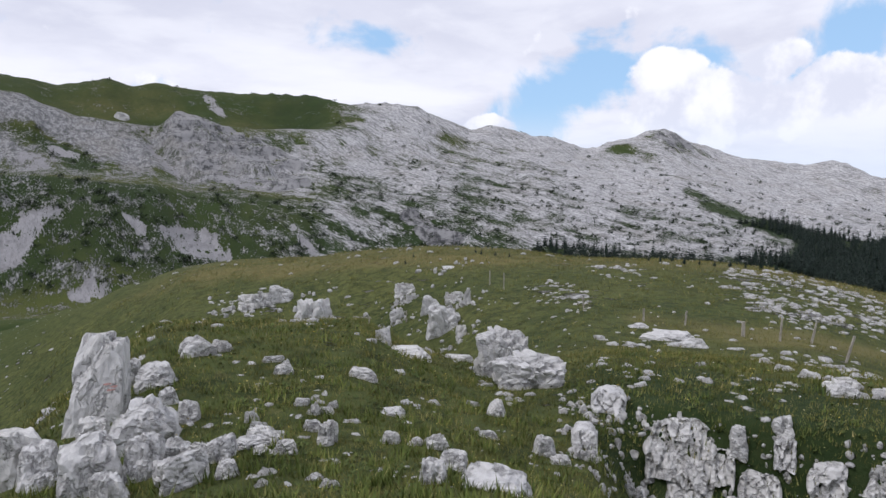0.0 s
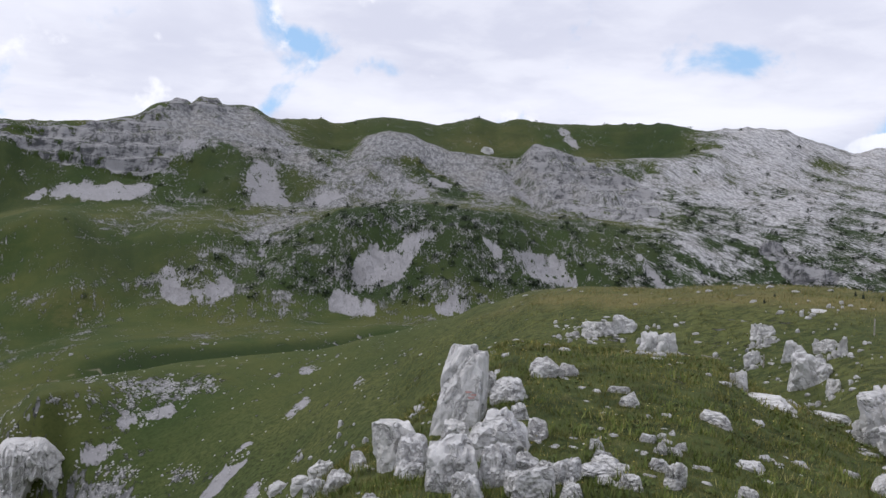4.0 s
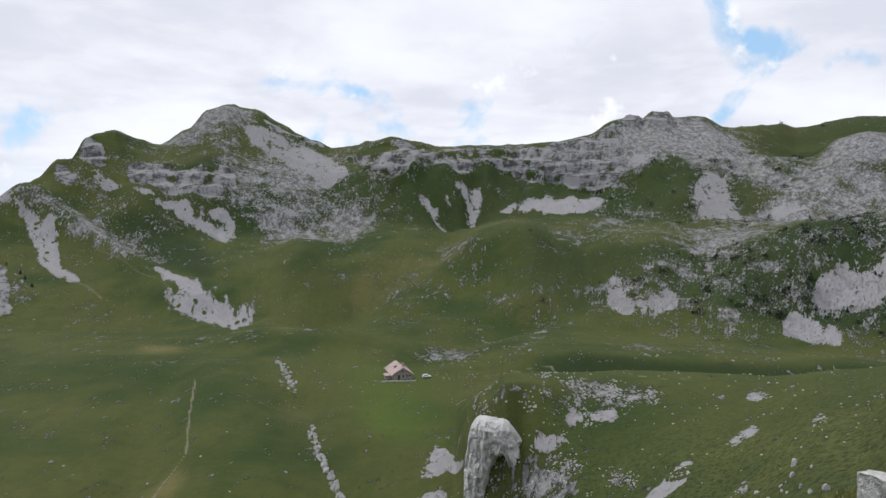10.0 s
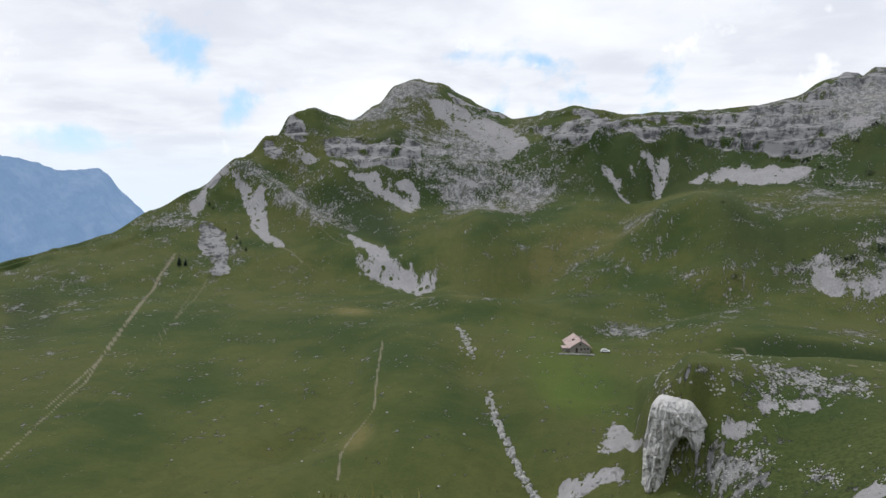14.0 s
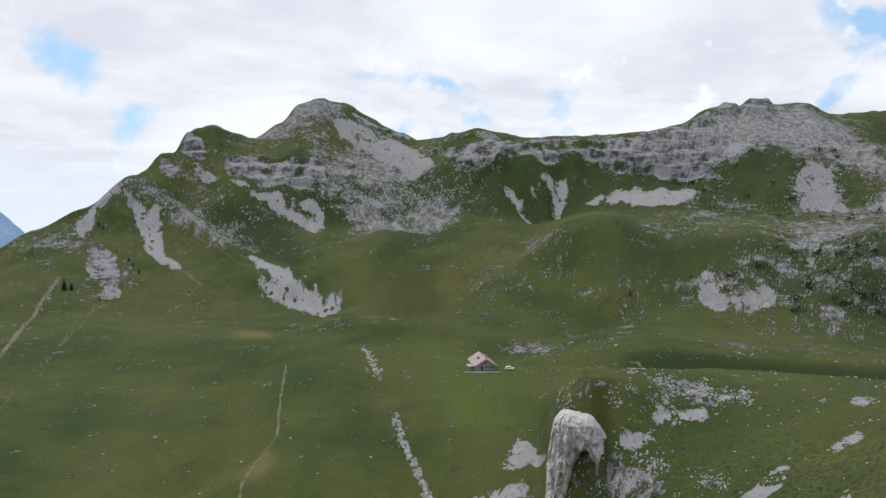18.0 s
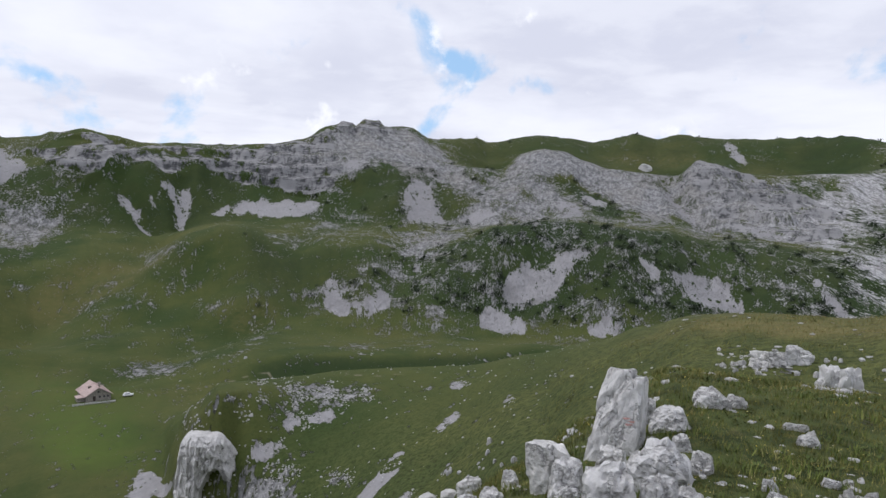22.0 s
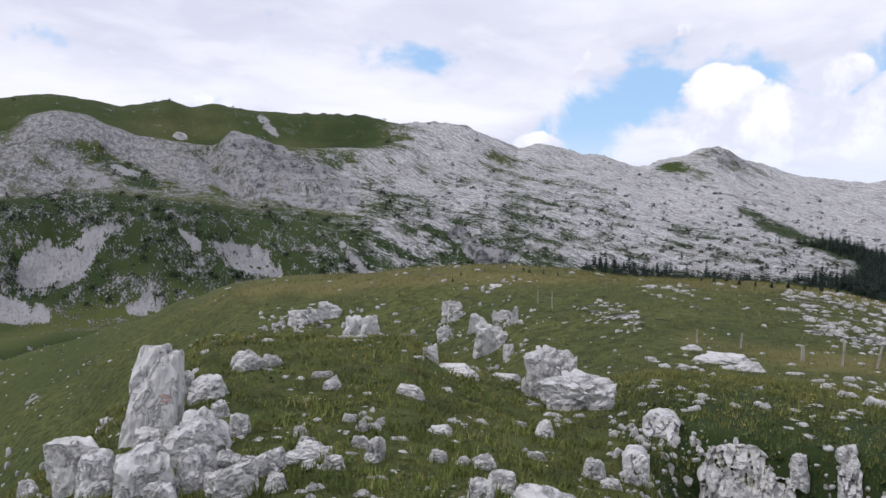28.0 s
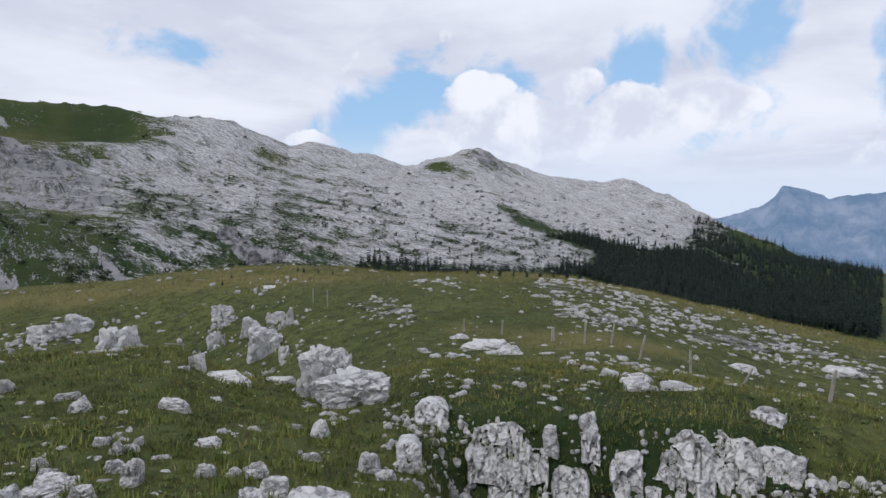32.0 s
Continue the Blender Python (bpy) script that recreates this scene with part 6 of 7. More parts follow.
def paint_mark(rock, eye, aim, wide, tall, seed):
    """A faded daub of paint that follows the rock's face."""
    tree = BVHTree.FromPolygons([rock.matrix_world @ v.co for v in rock.data.vertices], [tuple(f.vertices) for f in rock.data.polygons])
    ahead = (Vector(aim) - Vector(eye)).normalized()
    right = ahead.cross(Vector((0, 0, 1))).normalized()
    over = right.cross(ahead)
    rng = random.Random(seed)
    bm = bmesh.new()
    ring = []
    for k in range(14):
        a = 2 * math.pi * k / 14
        s = rng.uniform(0.55, 1.0)
        hit = tree.ray_cast(Vector(eye), (Vector(aim) + right * (math.cos(a) * wide * s) + over * (math.sin(a) * tall * s) - Vector(eye)).normalized())
        if hit[0] is not None:
            ring.append(bm.verts.new(hit[0] - ahead * 0.015))
    mid = tree.ray_cast(Vector(eye), ahead)
    if mid[0] is not None and len(ring) > 4:
        c = bm.verts.new(mid[0] - ahead * 0.015)
        for a, b in zip(ring, ring[1:] + ring[:1]):
            bm.faces.new((c, a, b))
    for v in bm.verts:
        v.co = rock.matrix_world.inverted() @ v.co
    return part("paint_mark", bm, RED_PAINT, rock, "faded red paint mark")


pillar = [ob for ob in bpy.data.objects if ob.name == "boulder"][0]
for k, (b, h) in enumerate(((36.3, -0.62), (36.75, -0.66), (36.5, -0.74))):
    a = radians(b)
    paint_mark(pillar, (0.3, 0.3, 1.6), (13.2 * math.sin(a), 13.2 * math.cos(a), 1.65 + 13.2 * math.tan(radians(-15.2 + k * 0.1)) - 0.08 * k), 0.08, 0.025, k)


def box(bm, x0, x1, y0, y1, z0, z1, bevel=0.0):
    """Adds a box to a bmesh, its edges rounded off."""
    made = bmesh.ops.create_cube(bm, size=1)["verts"]
    bmesh.ops.transform(bm, verts=made, matrix=Matrix.Translation(((x0 + x1) / 2, (y0 + y1) / 2, (z0 + z1) / 2)) @ Matrix.Diagonal((x1 - x0, y1 - y0, z1 - z0, 1)))
    if bevel:
        edges = list({e for v in made for e in v.link_edges})
        bmesh.ops.bevel(bm, geom=edges, offset=bevel, segments=1, affect="EDGES")
    return bm


def one_box(*sizes):
    return box(bmesh.new(), *sizes)


# the rock with a cave at the end of the shoulder
def cave_cliff(wide, tall):
    """Places and faces of a rock face with a cave: it curves back at its sides and over its top."""
    n = 190
    u, v = np.meshgrid(np.linspace(-1, 1, n), np.linspace(-0.25, 1.25, n))
    over = np.clip(v - 0.80, 0, 1)
    up = np.clip(v, 0, 1.2)
    x = u * wide / 2 * (1 - 0.25 * up ** 2)
    z = tall * (v - 1.05 * over ** 1.3)
    z = z * (1 - 0.32 * np.clip(u - 0.1, 0, 1) ** 1.4 - 0.05 * np.clip(-u, 0, 1) ** 3 + 0.04 * fbm(x, x * 0, 3.5, 3, 8))
    y = 6.0 * np.clip(u, 0, 1) ** 1.8 + 4.0 * np.clip(-u, 0, 1) ** 4 + 14 * over ** 1.2 + 2.6 * np.clip(v, 0, 2)
    hall = np.clip(1.12 - np.hypot((u - 0.12) / 0.42, (v - 0.06) / 0.46), 0, 1)
    den = np.clip(1.2 - np.hypot((u - 0.12) / 0.17, (v - 0.20) / 0.16), 0, 1)
    y = y + 3.6 * ease(hall, 0, 0.25) + 5.0 * ease(den, 0, 0.35)
    y -= 0.8 * fractured(x, tall * v, 1.6, 33) + 0.7 * fractured(x, tall * v, 0.7, 34)
    y += 1.0 * fbm(x, z * 0.3, 4.0, 5, 3) - 1.2 * fbm(x, z * 0.22, 1.9, 4, 12, True) + 0.5 * fbm(x * 0.4, z, 2.0, 4, 13)
    p = np.stack([x, y, z], -1).reshape(-1, 3)
    i = np.arange(n - 1)[:, None] * n + np.arange(n - 1)[None, :]
    return p, np.stack([i, i + 1, i + n + 1, i + n], -1).reshape(-1, 4)


cave_rock = tagged(new("rock_outcrop", sheet_mesh("rock_outcrop", *cave_cliff(16.0, 20.5), CAVE_ROCK, False)), "grey limestone cliff with a small dark cave", "rock")
cave_rock.matrix_world = Matrix.Translation(spot(2.4, 156.0, -1.5)) @ pose(0, 0, 0, 0, 0, -10)
ledge_rock = tagged(new("rock_outcrop", crag_mesh("rock_outcrop", CAVE_ROCK, 87, 4, facets=12, top=0.7, wear=0.13)), "small pale crag on the high meadow", "rock")
ledge_rock.matrix_world = Matrix.Translation(spot(37.75, 965, -1.5)) @ pose(0, 0, 0, 0, 0, -38) @ Matrix.Diagonal((20.0, 9.0, 10.0, 1))


# ---- the chalet and what stands beside it ----
def chalet(bearing, run, turn):
    """A stone alpine hut with a low gable roof; its gable end stands at y = 0, the ridge runs along y."""
    thing = tagged(new("mountain_hut"), "stone alpine hut with a faded reddish gable roof", "hut")
    thing.matrix_world = Matrix.Translation(spot(bearing, run, 0.15)) @ pose(0, 0, 0, 0, 0, turn)
    w, l, eave, top, t = 4.5, 14.5, 2.3, 5.1, 0.5
    for name, sizes in (("side_wall", (-w, -w + t, 0, l, -1.2, eave)), ("side_wall", (w - t, w, 0, l, -1.2, eave))):
        part(name, one_box(*sizes), MASONRY, thing)
    for y in (0.003, l - t - 0.003):
        bm = bmesh.new()
        ring = [bm.verts.new((x, y, z)) for x, z in ((-w + 0.003, -1.2), (w - 0.003, -1.2), (w - 0.003, eave), (0, top - 0.1), (-w + 0.003, eave))]
        back = [bm.verts.new((v.co.x, y + t, v.co.z)) for v in ring]
        bm.faces.new(ring)
        bm.faces.new(back[::-1])
        for i in range(5):
            bm.faces.new((ring[i], back[i], back[(i + 1) % 5], ring[(i + 1) % 5]))
        bmesh.ops.recalc_face_normals(bm, faces=bm.faces)
        wall = part("gable_wall", bm, MASONRY, thing)
        if y < 1:
            front = wall
    for side in (-1, 1):
        bm = bmesh.new()
        over = 0.7
        fall = (top - eave) / w
        xs = (0.0, side * (w + over))
        zs = (top, eave - over * fall)
        low = [bm.verts.new((xs[i], y, zs[i])) for i, y in ((0, -over), (1, -over), (1, l + over), (0, l + over))]
        high = [bm.verts.new((v.co.x, v.co.y, v.co.z + 0.16)) for v in low]
        bm.faces.new(low)
        bm.faces.new(high[::-1])
        for i in range(4):
            bm.faces.new((low[i], high[i], high[(i + 1) % 4], low[(i + 1) % 4]))
        bmesh.ops.recalc_face_normals(bm, faces=bm.faces)
        slope = part("roof_slope", bm, ROOFING, thing, "faded reddish roof sheeting")
        for j in range(12):
            y = -over + (l + 2 * over) * (j + 0.5) / 12
            seam = bmesh.new()
            ends = [bm_v for bm_v in ((xs[0], zs[0]), (xs[1], zs[1]))]
            rows = [seam.verts.new((x, y + dy, z + dz)) for x, z in ends for dy, dz in ((-0.05, 0.165), (0.05, 0.165), (0.05, 0.21), (-0.05, 0.21))]
            for a in range(4):
                b = (a + 1) % 4
                seam.faces.new((rows[a], rows[b], rows[4 + b], rows[4 + a]))
            part("roof_seam", seam, ROOFING, slope)
    part("ridge_cap", one_box(-0.18, 0.18, -0.7, l + 0.7, top + 0.12, top + 0.26), ROOFING, thing)
    stack = part("chimney", one_box(0.9, 1.6, 4.0, 4.7, top - 0.8, top + 1.1), MASONRY, thing)
    part("chimney_cap", one_box(0.8, 1.7, 3.9, 4.8, top + 1.1, top + 1.22), MASONRY, stack)
    part("roof_hatch", one_box(-2.3, -1.2, 5.6, 6.8, top - 1.25, top - 0.55), DARK_WOOD, thing)
    # a solid dark board fills the open doorway, standing for the shade inside
    door = part("door", one_box(-2.1, -1.1, -0.08, 0.06, -0.05, 1.95), DARK_WOOD, thing, "dark open doorway")
    part("door_frame", one_box(-2.25, -0.95, -0.05, 0.03, 1.95, 2.1), GREY_WOOD, door)
    for x, z in ((0.4, 1.0), (2.0, 1.0), (3.3, 1.0), (0.0, 3.0)):
        pane = part("window", one_box(x - 0.35, x + 0.35, -0.06, 0.05, z, z + 0.8), GLASSY, thing)
        part("window_frame", one_box(x - 0.42, x + 0.42, -0.09, 0.02, z - 0.1, z - 0.02), GREY_WOOD, pane)
        part("window_frame", one_box(x - 0.42, x + 0.42, -0.09, 0.02, z + 0.82, z + 0.9), GREY_WOOD, pane)
    shed = part("lean_to", one_box(-w - 2.6, -w - 0.01, 2.0, 6.5, -1.2, 1.4), MASONRY, thing)
    part("lean_to_roof", box(bmesh.new(), -w - 2.9, -w - 0.02, 1.7, 6.8, 1.4, 1.56), ROOFING, shed)
    return thing


chalet(-5.45, 298.5, 18)
terrace = new("terrace_wall", None)
tagged(terrace, "low dry stone terrace wall before the hut", "wall")
terrace.matrix_world = Matrix.Translation(spot(-5.6, 294.5, -0.1)) @ pose(0, 0, 0, 0, 0, 8)
rng = random.Random(5)
x = -8.0
TERRACE_STONES = [crag_mesh("stone", STONES, 300 + i, 2, facets=10, top=0.9, wear=0.1) for i in range(4)]
while x < 6.5:
    for z in (0.0, 0.42):
        s = rng.uniform(0.55, 0.95)
        ob = part("stone", TERRACE_STONES[rng.randrange(4)], STONES, terrace)
        ob.matrix_local = Matrix.Translation((x, rng.uniform(-0.1, 0.1), z - 0.1)) @ pose(0, 0, 0, 0, 0, rng.uniform(0, 360)) @ Matrix.Diagonal((s, s * 0.8, 0.55, 1))
    x += rng.uniform(0.5, 0.7)


def parked_car(bearing, run, turn):
    thing = tagged(new("parked_car"), "small white car parked on the track by the hut", "car")
    thing.matrix_world = Matrix.Translation(spot(bearing, run, 0.02)) @ pose(0, 0, 0, 0, 0, turn)
    part("body", box(bmesh.new(), -2.0, 2.0, -0.85, 0.85, 0.32, 0.95, 0.14), WHITE_PAINT, thing)
    bm = box(bmesh.new(), -1.7, 0.9, -0.78, 0.78, 0.95, 1.55, 0.1)
    for v in bm.verts:
        if v.co.z > 1.3:
            v.co.x = v.co.x * 0.78 - 0.1
            v.co.y *= 0.86
    cabin = part("cabin", bm, WHITE_PAINT, thing)
    for y in (-0.77, 0.75):
        part("side_window", one_box(-1.3, 0.55, y, y + 0.03, 1.02, 1.38), GLASSY, cabin)
    part("windscreen", one_box(0.78, 0.84, -0.6, 0.6, 1.02, 1.35), GLASSY, cabin)
    for x in (-1.25, 1.25):
        for y in (-0.78, 0.78):
            bm = bmesh.new()
            bmesh.ops.create_cone(bm, cap_ends=True, segments=18, radius1=0.32, radius2=0.32, depth=0.2, matrix=Matrix.Translation((x, y, 0.32)) @ pose(0, 0, 0, 90, 0, 0))
            wheel = part("wheel", bm, RUBBER, thing)
            bm = bmesh.new()
            bmesh.ops.create_cone(bm, cap_ends=True, segments=12, radius1=0.18, radius2=0.16, depth=0.24, matrix=Matrix.Translation((x, y, 0.32)) @ pose(0, 0, 0, 90, 0, 0))
            part("rim", bm, GREY_WOOD, wheel)
    return thing


parked_car(-3.42, 302.5, 8)


# ---- the old pasture fence ----
def fence_post(bearing, run, tall, lean=0.0, thick=0.055, rail=0.0):
    rng = random.Random(int(bearing * 100))
    bm = bmesh.new()
    rings = []
    for k in range(6):
        z = -0.3 + (tall + 0.3) * k / 5
        r = thick * (1.08 - 0.05 * k) * rng.uniform(0.92, 1.08)
        rings.append([bm.verts.new((r * math.cos(a * math.pi / 4) + rng.uniform(-0.004, 0.004), r * math.sin(a * math.pi / 4), z)) for a in range(8)])
    for a, b in zip(rings, rings[1:]):
        for i in range(8):
            bm.faces.new((a[i], a[(i + 1) % 8], b[(i + 1) % 8], b[i]))
    bm.faces.new(rings[-1])
    me = bpy.data.meshes.new("fence_post")
    bm.to_mesh(me)
    bm.free()
    me.materials.append(GREY_WOOD)
    ob = tagged(new("fence_post", me), ("leaning " if abs(lean) > 6 else "") + "weathered grey wooden fence post in the turf" + (" with rail" if rail else ""), "fence post", "pasture fence posts")
    ob.matrix_world = Matrix.Translation(spot(bearing, run)) @ pose(0, 0, 0, 0, 0, -bearing) @ pose(0, 0, 0, 0, lean, 0)
    if rail:
        bar = part("rail", box(bmesh.new(), -abs(rail), 0.1, -0.1, -0.05, tall * 0.86, tall * 0.86 + 0.09, 0.01), GREY_WOOD, ob)
        bar.matrix_local = pose(0, 0, 0, 0, 5, 0)
    return ob


fence_post(66.47, 64.7, 1.35)
fence_post(67.64, 61.0, 1.5)
fence_post(52.59, 71.0, 1.5)
fence_post(86.37, 36.4, 0.75, 0, 0.09)
fence_post(88.93, 36.0, 1.1, 3)
fence_post(91.06, 37.4, 1.1, 9)
fence_post(93.29, 33.2, 1.2, 12)
fence_post(78.96, 39.7, 0.75)
fence_post(82.14, 38.9, 0.8, 4)
fence_post(55.07, 64.1, 1.0, -8, 0.06, 2.2)
fence_post(56.25, 62.7, 1.3, 2, 0.06, 1.6)
fence_post(53.32, 59.5, 1.1)
fence_post(54.21, 59.5, 1.0, 3)
fence_post(55.30, 59.2, 1.0)
fence_post(97.18, 29.5, 1.15, -2)
fence_post(100.85, 30.7, 1.05, 24)
fence_post(106.65, 21.8, 0.95, 7)
fence_post(59.4, 60.5, 1.1, 2)
fence_post(74.2, 44.0, 0.85, -3)


# ---- plants ----
def needle_tree(seed, tall, whorls, per, level=1.0):
    """Places and triangles of a spruce crown: drooping fans of needles in whorls round the stem."""
    rng = np.random.default_rng(seed)
    v, f = [], []
    for k in range(whorls):
        u = k / whorls
        z = tall * (0.10 + 0.88 * u)
        reach = tall * 0.21 * (1 - u) ** 0.85 * rng.uniform(0.8, 1.15) + 0.05 * tall * (1 - u)
        for j in range(per):
            a = 2 * math.pi * (j + rng.uniform(-0.3, 0.3)) / per + k
            r = reach * rng.uniform(0.75, 1.1)
            droop = r * rng.uniform(0.25, 0.5)
            wide = r * rng.uniform(0.32, 0.5)
            c, s = math.cos(a), math.sin(a)
            n = len(v)
            v += [(0, 0, z + 0.06 * tall * (1 - u)), (c * r * 0.6 - s * wide, s * r * 0.6 + c * wide, z - droop * 0.5), (c * r, s * r, z - droop), (c * r * 0.6 + s * wide, s * r * 0.6 - c * wide, z - droop * 0.5)]
            f += [(n, n + 1, n + 2), (n, n + 2, n + 3)]
    n = len(v)
    v += [(0.02 * tall, 0, tall * 0.93), (-0.01 * tall, 0.02 * tall, tall * 0.93), (0, 0, tall * 1.02)]
    f.append((n, n + 1, n + 2))
    return np.array(v), np.array(f)


def spruce(seed):
    thing = tagged(new("spruce"), "dark green spruce tree on the mountain slope", "tree", "single spruces")
    bm = bmesh.new()
    bmesh.ops.create_cone(bm, cap_ends=True, segments=8, radius1=0.02, radius2=0.003, depth=1.0, matrix=Matrix.Translation((0, 0, 0.45)))
    part("trunk", bm, BARK, thing)
    v, f = needle_tree(seed, 1.0, 13, 7)
    part("crown", sheet_mesh("crown", v, f, NEEDLES, False), NEEDLES, thing)
    return thing


SPRUCES = [spruce(i) for i in range(3)]
spruce_count = 0


def stand(bearing, run, tall):
    """One more spruce; the first three are the trees that the others repeat."""
    global spruce_count
    m = Matrix.Translation(spot(bearing, run, -0.2)) @ pose(0, 0, 0, 0, 0, bearing * 77 % 360)
    if spruce_count < 3:
        ob = SPRUCES[spruce_count]
    else:
        ob = copy_thing(SPRUCES[spruce_count % 3], m)
    spruce_count += 1
    ob.matrix_world = m @ Matrix.Diagonal((tall, tall, tall, 1))


stand(-52.17, 514, 10.2)
stand(-51.68, 525, 7.8)
stand(-51.13, 526, 6.1)
stand(-52.45, 502, 10.8)
stand(-52.52, 489, 12.1)
stand(-51.62, 527, 7.8)
stand(-51.09, 528, 7.0)
stand(-52.91, 507, 9.2)
stand(-38.20, 569, 10.4)
stand(-37.73, 566, 7.5)
stand(-33.82, 624, 5.2)
stand(-33.54, 610, 5.0)
stand(-35.81, 698, 5.8)
stand(-35.54, 693, 4.6)
stand(-34.64, 645, 4.2)
stand(-33.13, 593, 4.9)
stand(87.74, 829, 11.0)
stand(88.43, 803, 12.0)
stand(89.12, 787, 13.0)
stand(90.34, 788, 11.7)
stand(91.38, 808, 9.3)
stand(92.27, 810, 8.1)
stand(93.37, 828, 8.3)
stand(94.68, 857, 8.5)
stand(79.33, 94, 1.1)
stand(80.25, 92, 1.4)
stand(81.16, 97, 1.3)
stand(82.07, 89, 1.5)
stand(83.20, 89, 1.2)
stand(84.32, 88, 1.3)
stand(85.43, 92, 1.5)
stand(86.53, 94, 1.2)
stand(87.61, 95, 1.7)
stand(88.68, 97, 1.6)
stand(89.75, 103, 1.9)
stand(77.94, 97, 1.0)
stand(76.78, 556, 5.5)
stand(75.13, 558, 4.7)
stand(70.86, 570, 5.6)
stand(72.04, 621, 4.6)
stand(73.70, 650, 4.8)
stand(75.10, 695, 5.2)
stand(76.52, 654, 4.9)
stand(77.93, 649, 5.4)
stand(79.79, 629, 5.2)
stand(81.16, 661, 5.4)
stand(82.49, 765, 5.7)
stand(83.87, 677, 5.6)
stand(85.58, 876, 5.8)
stand(86.50, 741, 5.5)
stand(74.15, 756, 5.0)
stand(72.73, 843, 4.9)
stand(50.69, 508, 5.0)
stand(59.36, 86, 1.0)
stand(60.07, 90, 0.9)
stand(65.29, 96, 1.1)
stand(65.76, 92, 1.2)
stand(66.94, 90, 1.0)
stand(63.87, 100, 0.8)
stand(68.11, 88, 1.0)
stand(41.71, 526, 4.4)
stand(28.72, 447, 4.5)
stand(30.37, 476, 3.5)
stand(40.54, 498, 3.7)
stand(54.94, 535, 5.3)
stand(56.24, 537, 5.3)


CONIFER = [needle_tree(50 + i, 1.0, 7, 5) for i in range(4)]
SHRUBBY = []
for i in range(4):
    g = np.random.default_rng(90 + i)
    n = 46
    c = g.normal(size=(n, 3)) * np.array([0.34, 0.34, 0.2]) + np.array([0, 0, 0.26])
    a = g.normal(size=(n, 3, 3)) * 0.13
    SHRUBBY.append(((c[:, None, :] + a).reshape(-1, 3), np.arange(3 * n).reshape(-1, 3)))


def gather(shapes, places, sizes, turns, tall=1.0, uneven=False):
    """Many small shapes, each at its place, as arrays of one mesh."""
    vs, fs, n = [], [], 0
    for i, (p, s, a) in enumerate(zip(places, sizes, turns)):
        v, f = shapes[i % len(shapes)]
        c, sn = math.cos(a), math.sin(a)
        k1, k2 = 0.75 + 0.8 * ((i * 7919) % 101) / 101, 0.6 + 0.9 * ((i * 104729) % 97) / 97
        q = v * ((s * k1, s / k1, s * tall * k2) if uneven else (s, s, s * tall))
        q = np.stack([q[:, 0] * c - q[:, 1] * sn, q[:, 0] * sn + q[:, 1] * c, q[:, 2]], -1) + p
        vs.append(q)
        fs.append(f + n)
        n += len(v)
    return np.concatenate(vs), np.concatenate(fs)


def heights(bearing, run):
    """Ground heights at many places at once."""
    col = np.clip((bearing - BEARINGS[0]) / GRID, 0, len(BEARINGS) - 2)
    c = col.astype(int)
    out = np.empty_like(run)
    for k in np.unique(c):
        m = c == k
        f = (col[m] - k)
        out[m] = (1 - f) * np.interp(run[m], RUN[:, k], GZ[:, k]) + f * np.interp(run[m], RUN[:, k + 1], GZ[:, k + 1])
    return out


def look_up(field, bearing, run):
    """The value of a field of the land at many places."""
    c = np.clip(np.round((bearing - BEARINGS[0]) / GRID), 0, len(BEARINGS) - 1).astype(int)
    r = np.array([np.searchsorted(RUN[:, k], d) for k, d in zip(c, run)])
    return field[np.clip(r, 0, RUN.shape[0] - 1), c]


def polar(bearing, run, lift=0.0):
    a = np.radians(bearing)
    return np.stack([run * np.sin(a), run * np.cos(a), heights(bearing, run) + lift], -1)


GEN = np.random.default_rng(2024)


def sow(count, b0, b1, r0, r1, chance=None):
    """Places strewn over a part of the land, thinned by a chance from 0 to 1."""
    b = GEN.uniform(b0, b1, count)
    r = np.exp(GEN.uniform(math.log(r0), math.log(r1), count))
    if chance is not None:
        keep = GEN.random(count) < chance(b, r)
        b, r = b[keep], r[keep]
    return b, r


def stuff(name, arrays, material, label, category, smooth=False):
    return tagged(new(name, sheet_mesh(name, *arrays, material, smooth)), label, category, kind="stuff")


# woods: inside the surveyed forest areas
WOODS = [(s, c) for kind, s, c in SURVEY if kind == "forest"]
tb, tr = [], []
for share, c in WOODS:
    b, r = sow(int(5600 * share ** 2), c[:, 0].min(), c[:, 0].max(), c[:, 1].min(), c[:, 1].max(), None)
    keep = inside(b, np.log(r), c) & (r > 430)
    tb.append(b[keep])
    tr.append(r[keep])
tb, tr = np.concatenate(tb), np.concatenate(tr)
stuff("spruce_wood", gather(CONIFER, polar(tb, tr, -0.3), GEN.uniform(7, 15, len(tb)), GEN.uniform(0, 6.28, len(tb))), NEEDLES, "dense dark spruce wood on the valley side", "wood")
# dwarf pines on the stony slopes
def piny(b, r):
    return ease(b, 2, 24) * np.clip(look_up(COVER["dark"], b, r) * 1.1 - 0.12, 0, 1) * np.clip((look_up(STONY, b, r) - 0.2) * 5, 0, 1) * (look_up(COVER["scree"], b, r) < 0.5)


sb, sr = sow(9000, -40, 98, 400, 1250, piny)
stuff("dwarf_pine_scrub", gather(SHRUBBY, polar(sb, sr, -0.2), GEN.uniform(2.0, 7.0, len(sb)) * GEN.uniform(0.5, 1, len(sb)), GEN.uniform(0, 6.28, len(sb))), SHRUB, "dark green dwarf pine scrub among the rocks", "scrub")

# ---- loose stones ----
PEBBLES = [crag_shape(500 + i, 2, facets=7, top=0.9, wear=0.16) for i in range(6)]
CHIPS = [crag_shape(520 + i, 2, facets=5, top=0.95, wear=0.10) for i in range(6)]


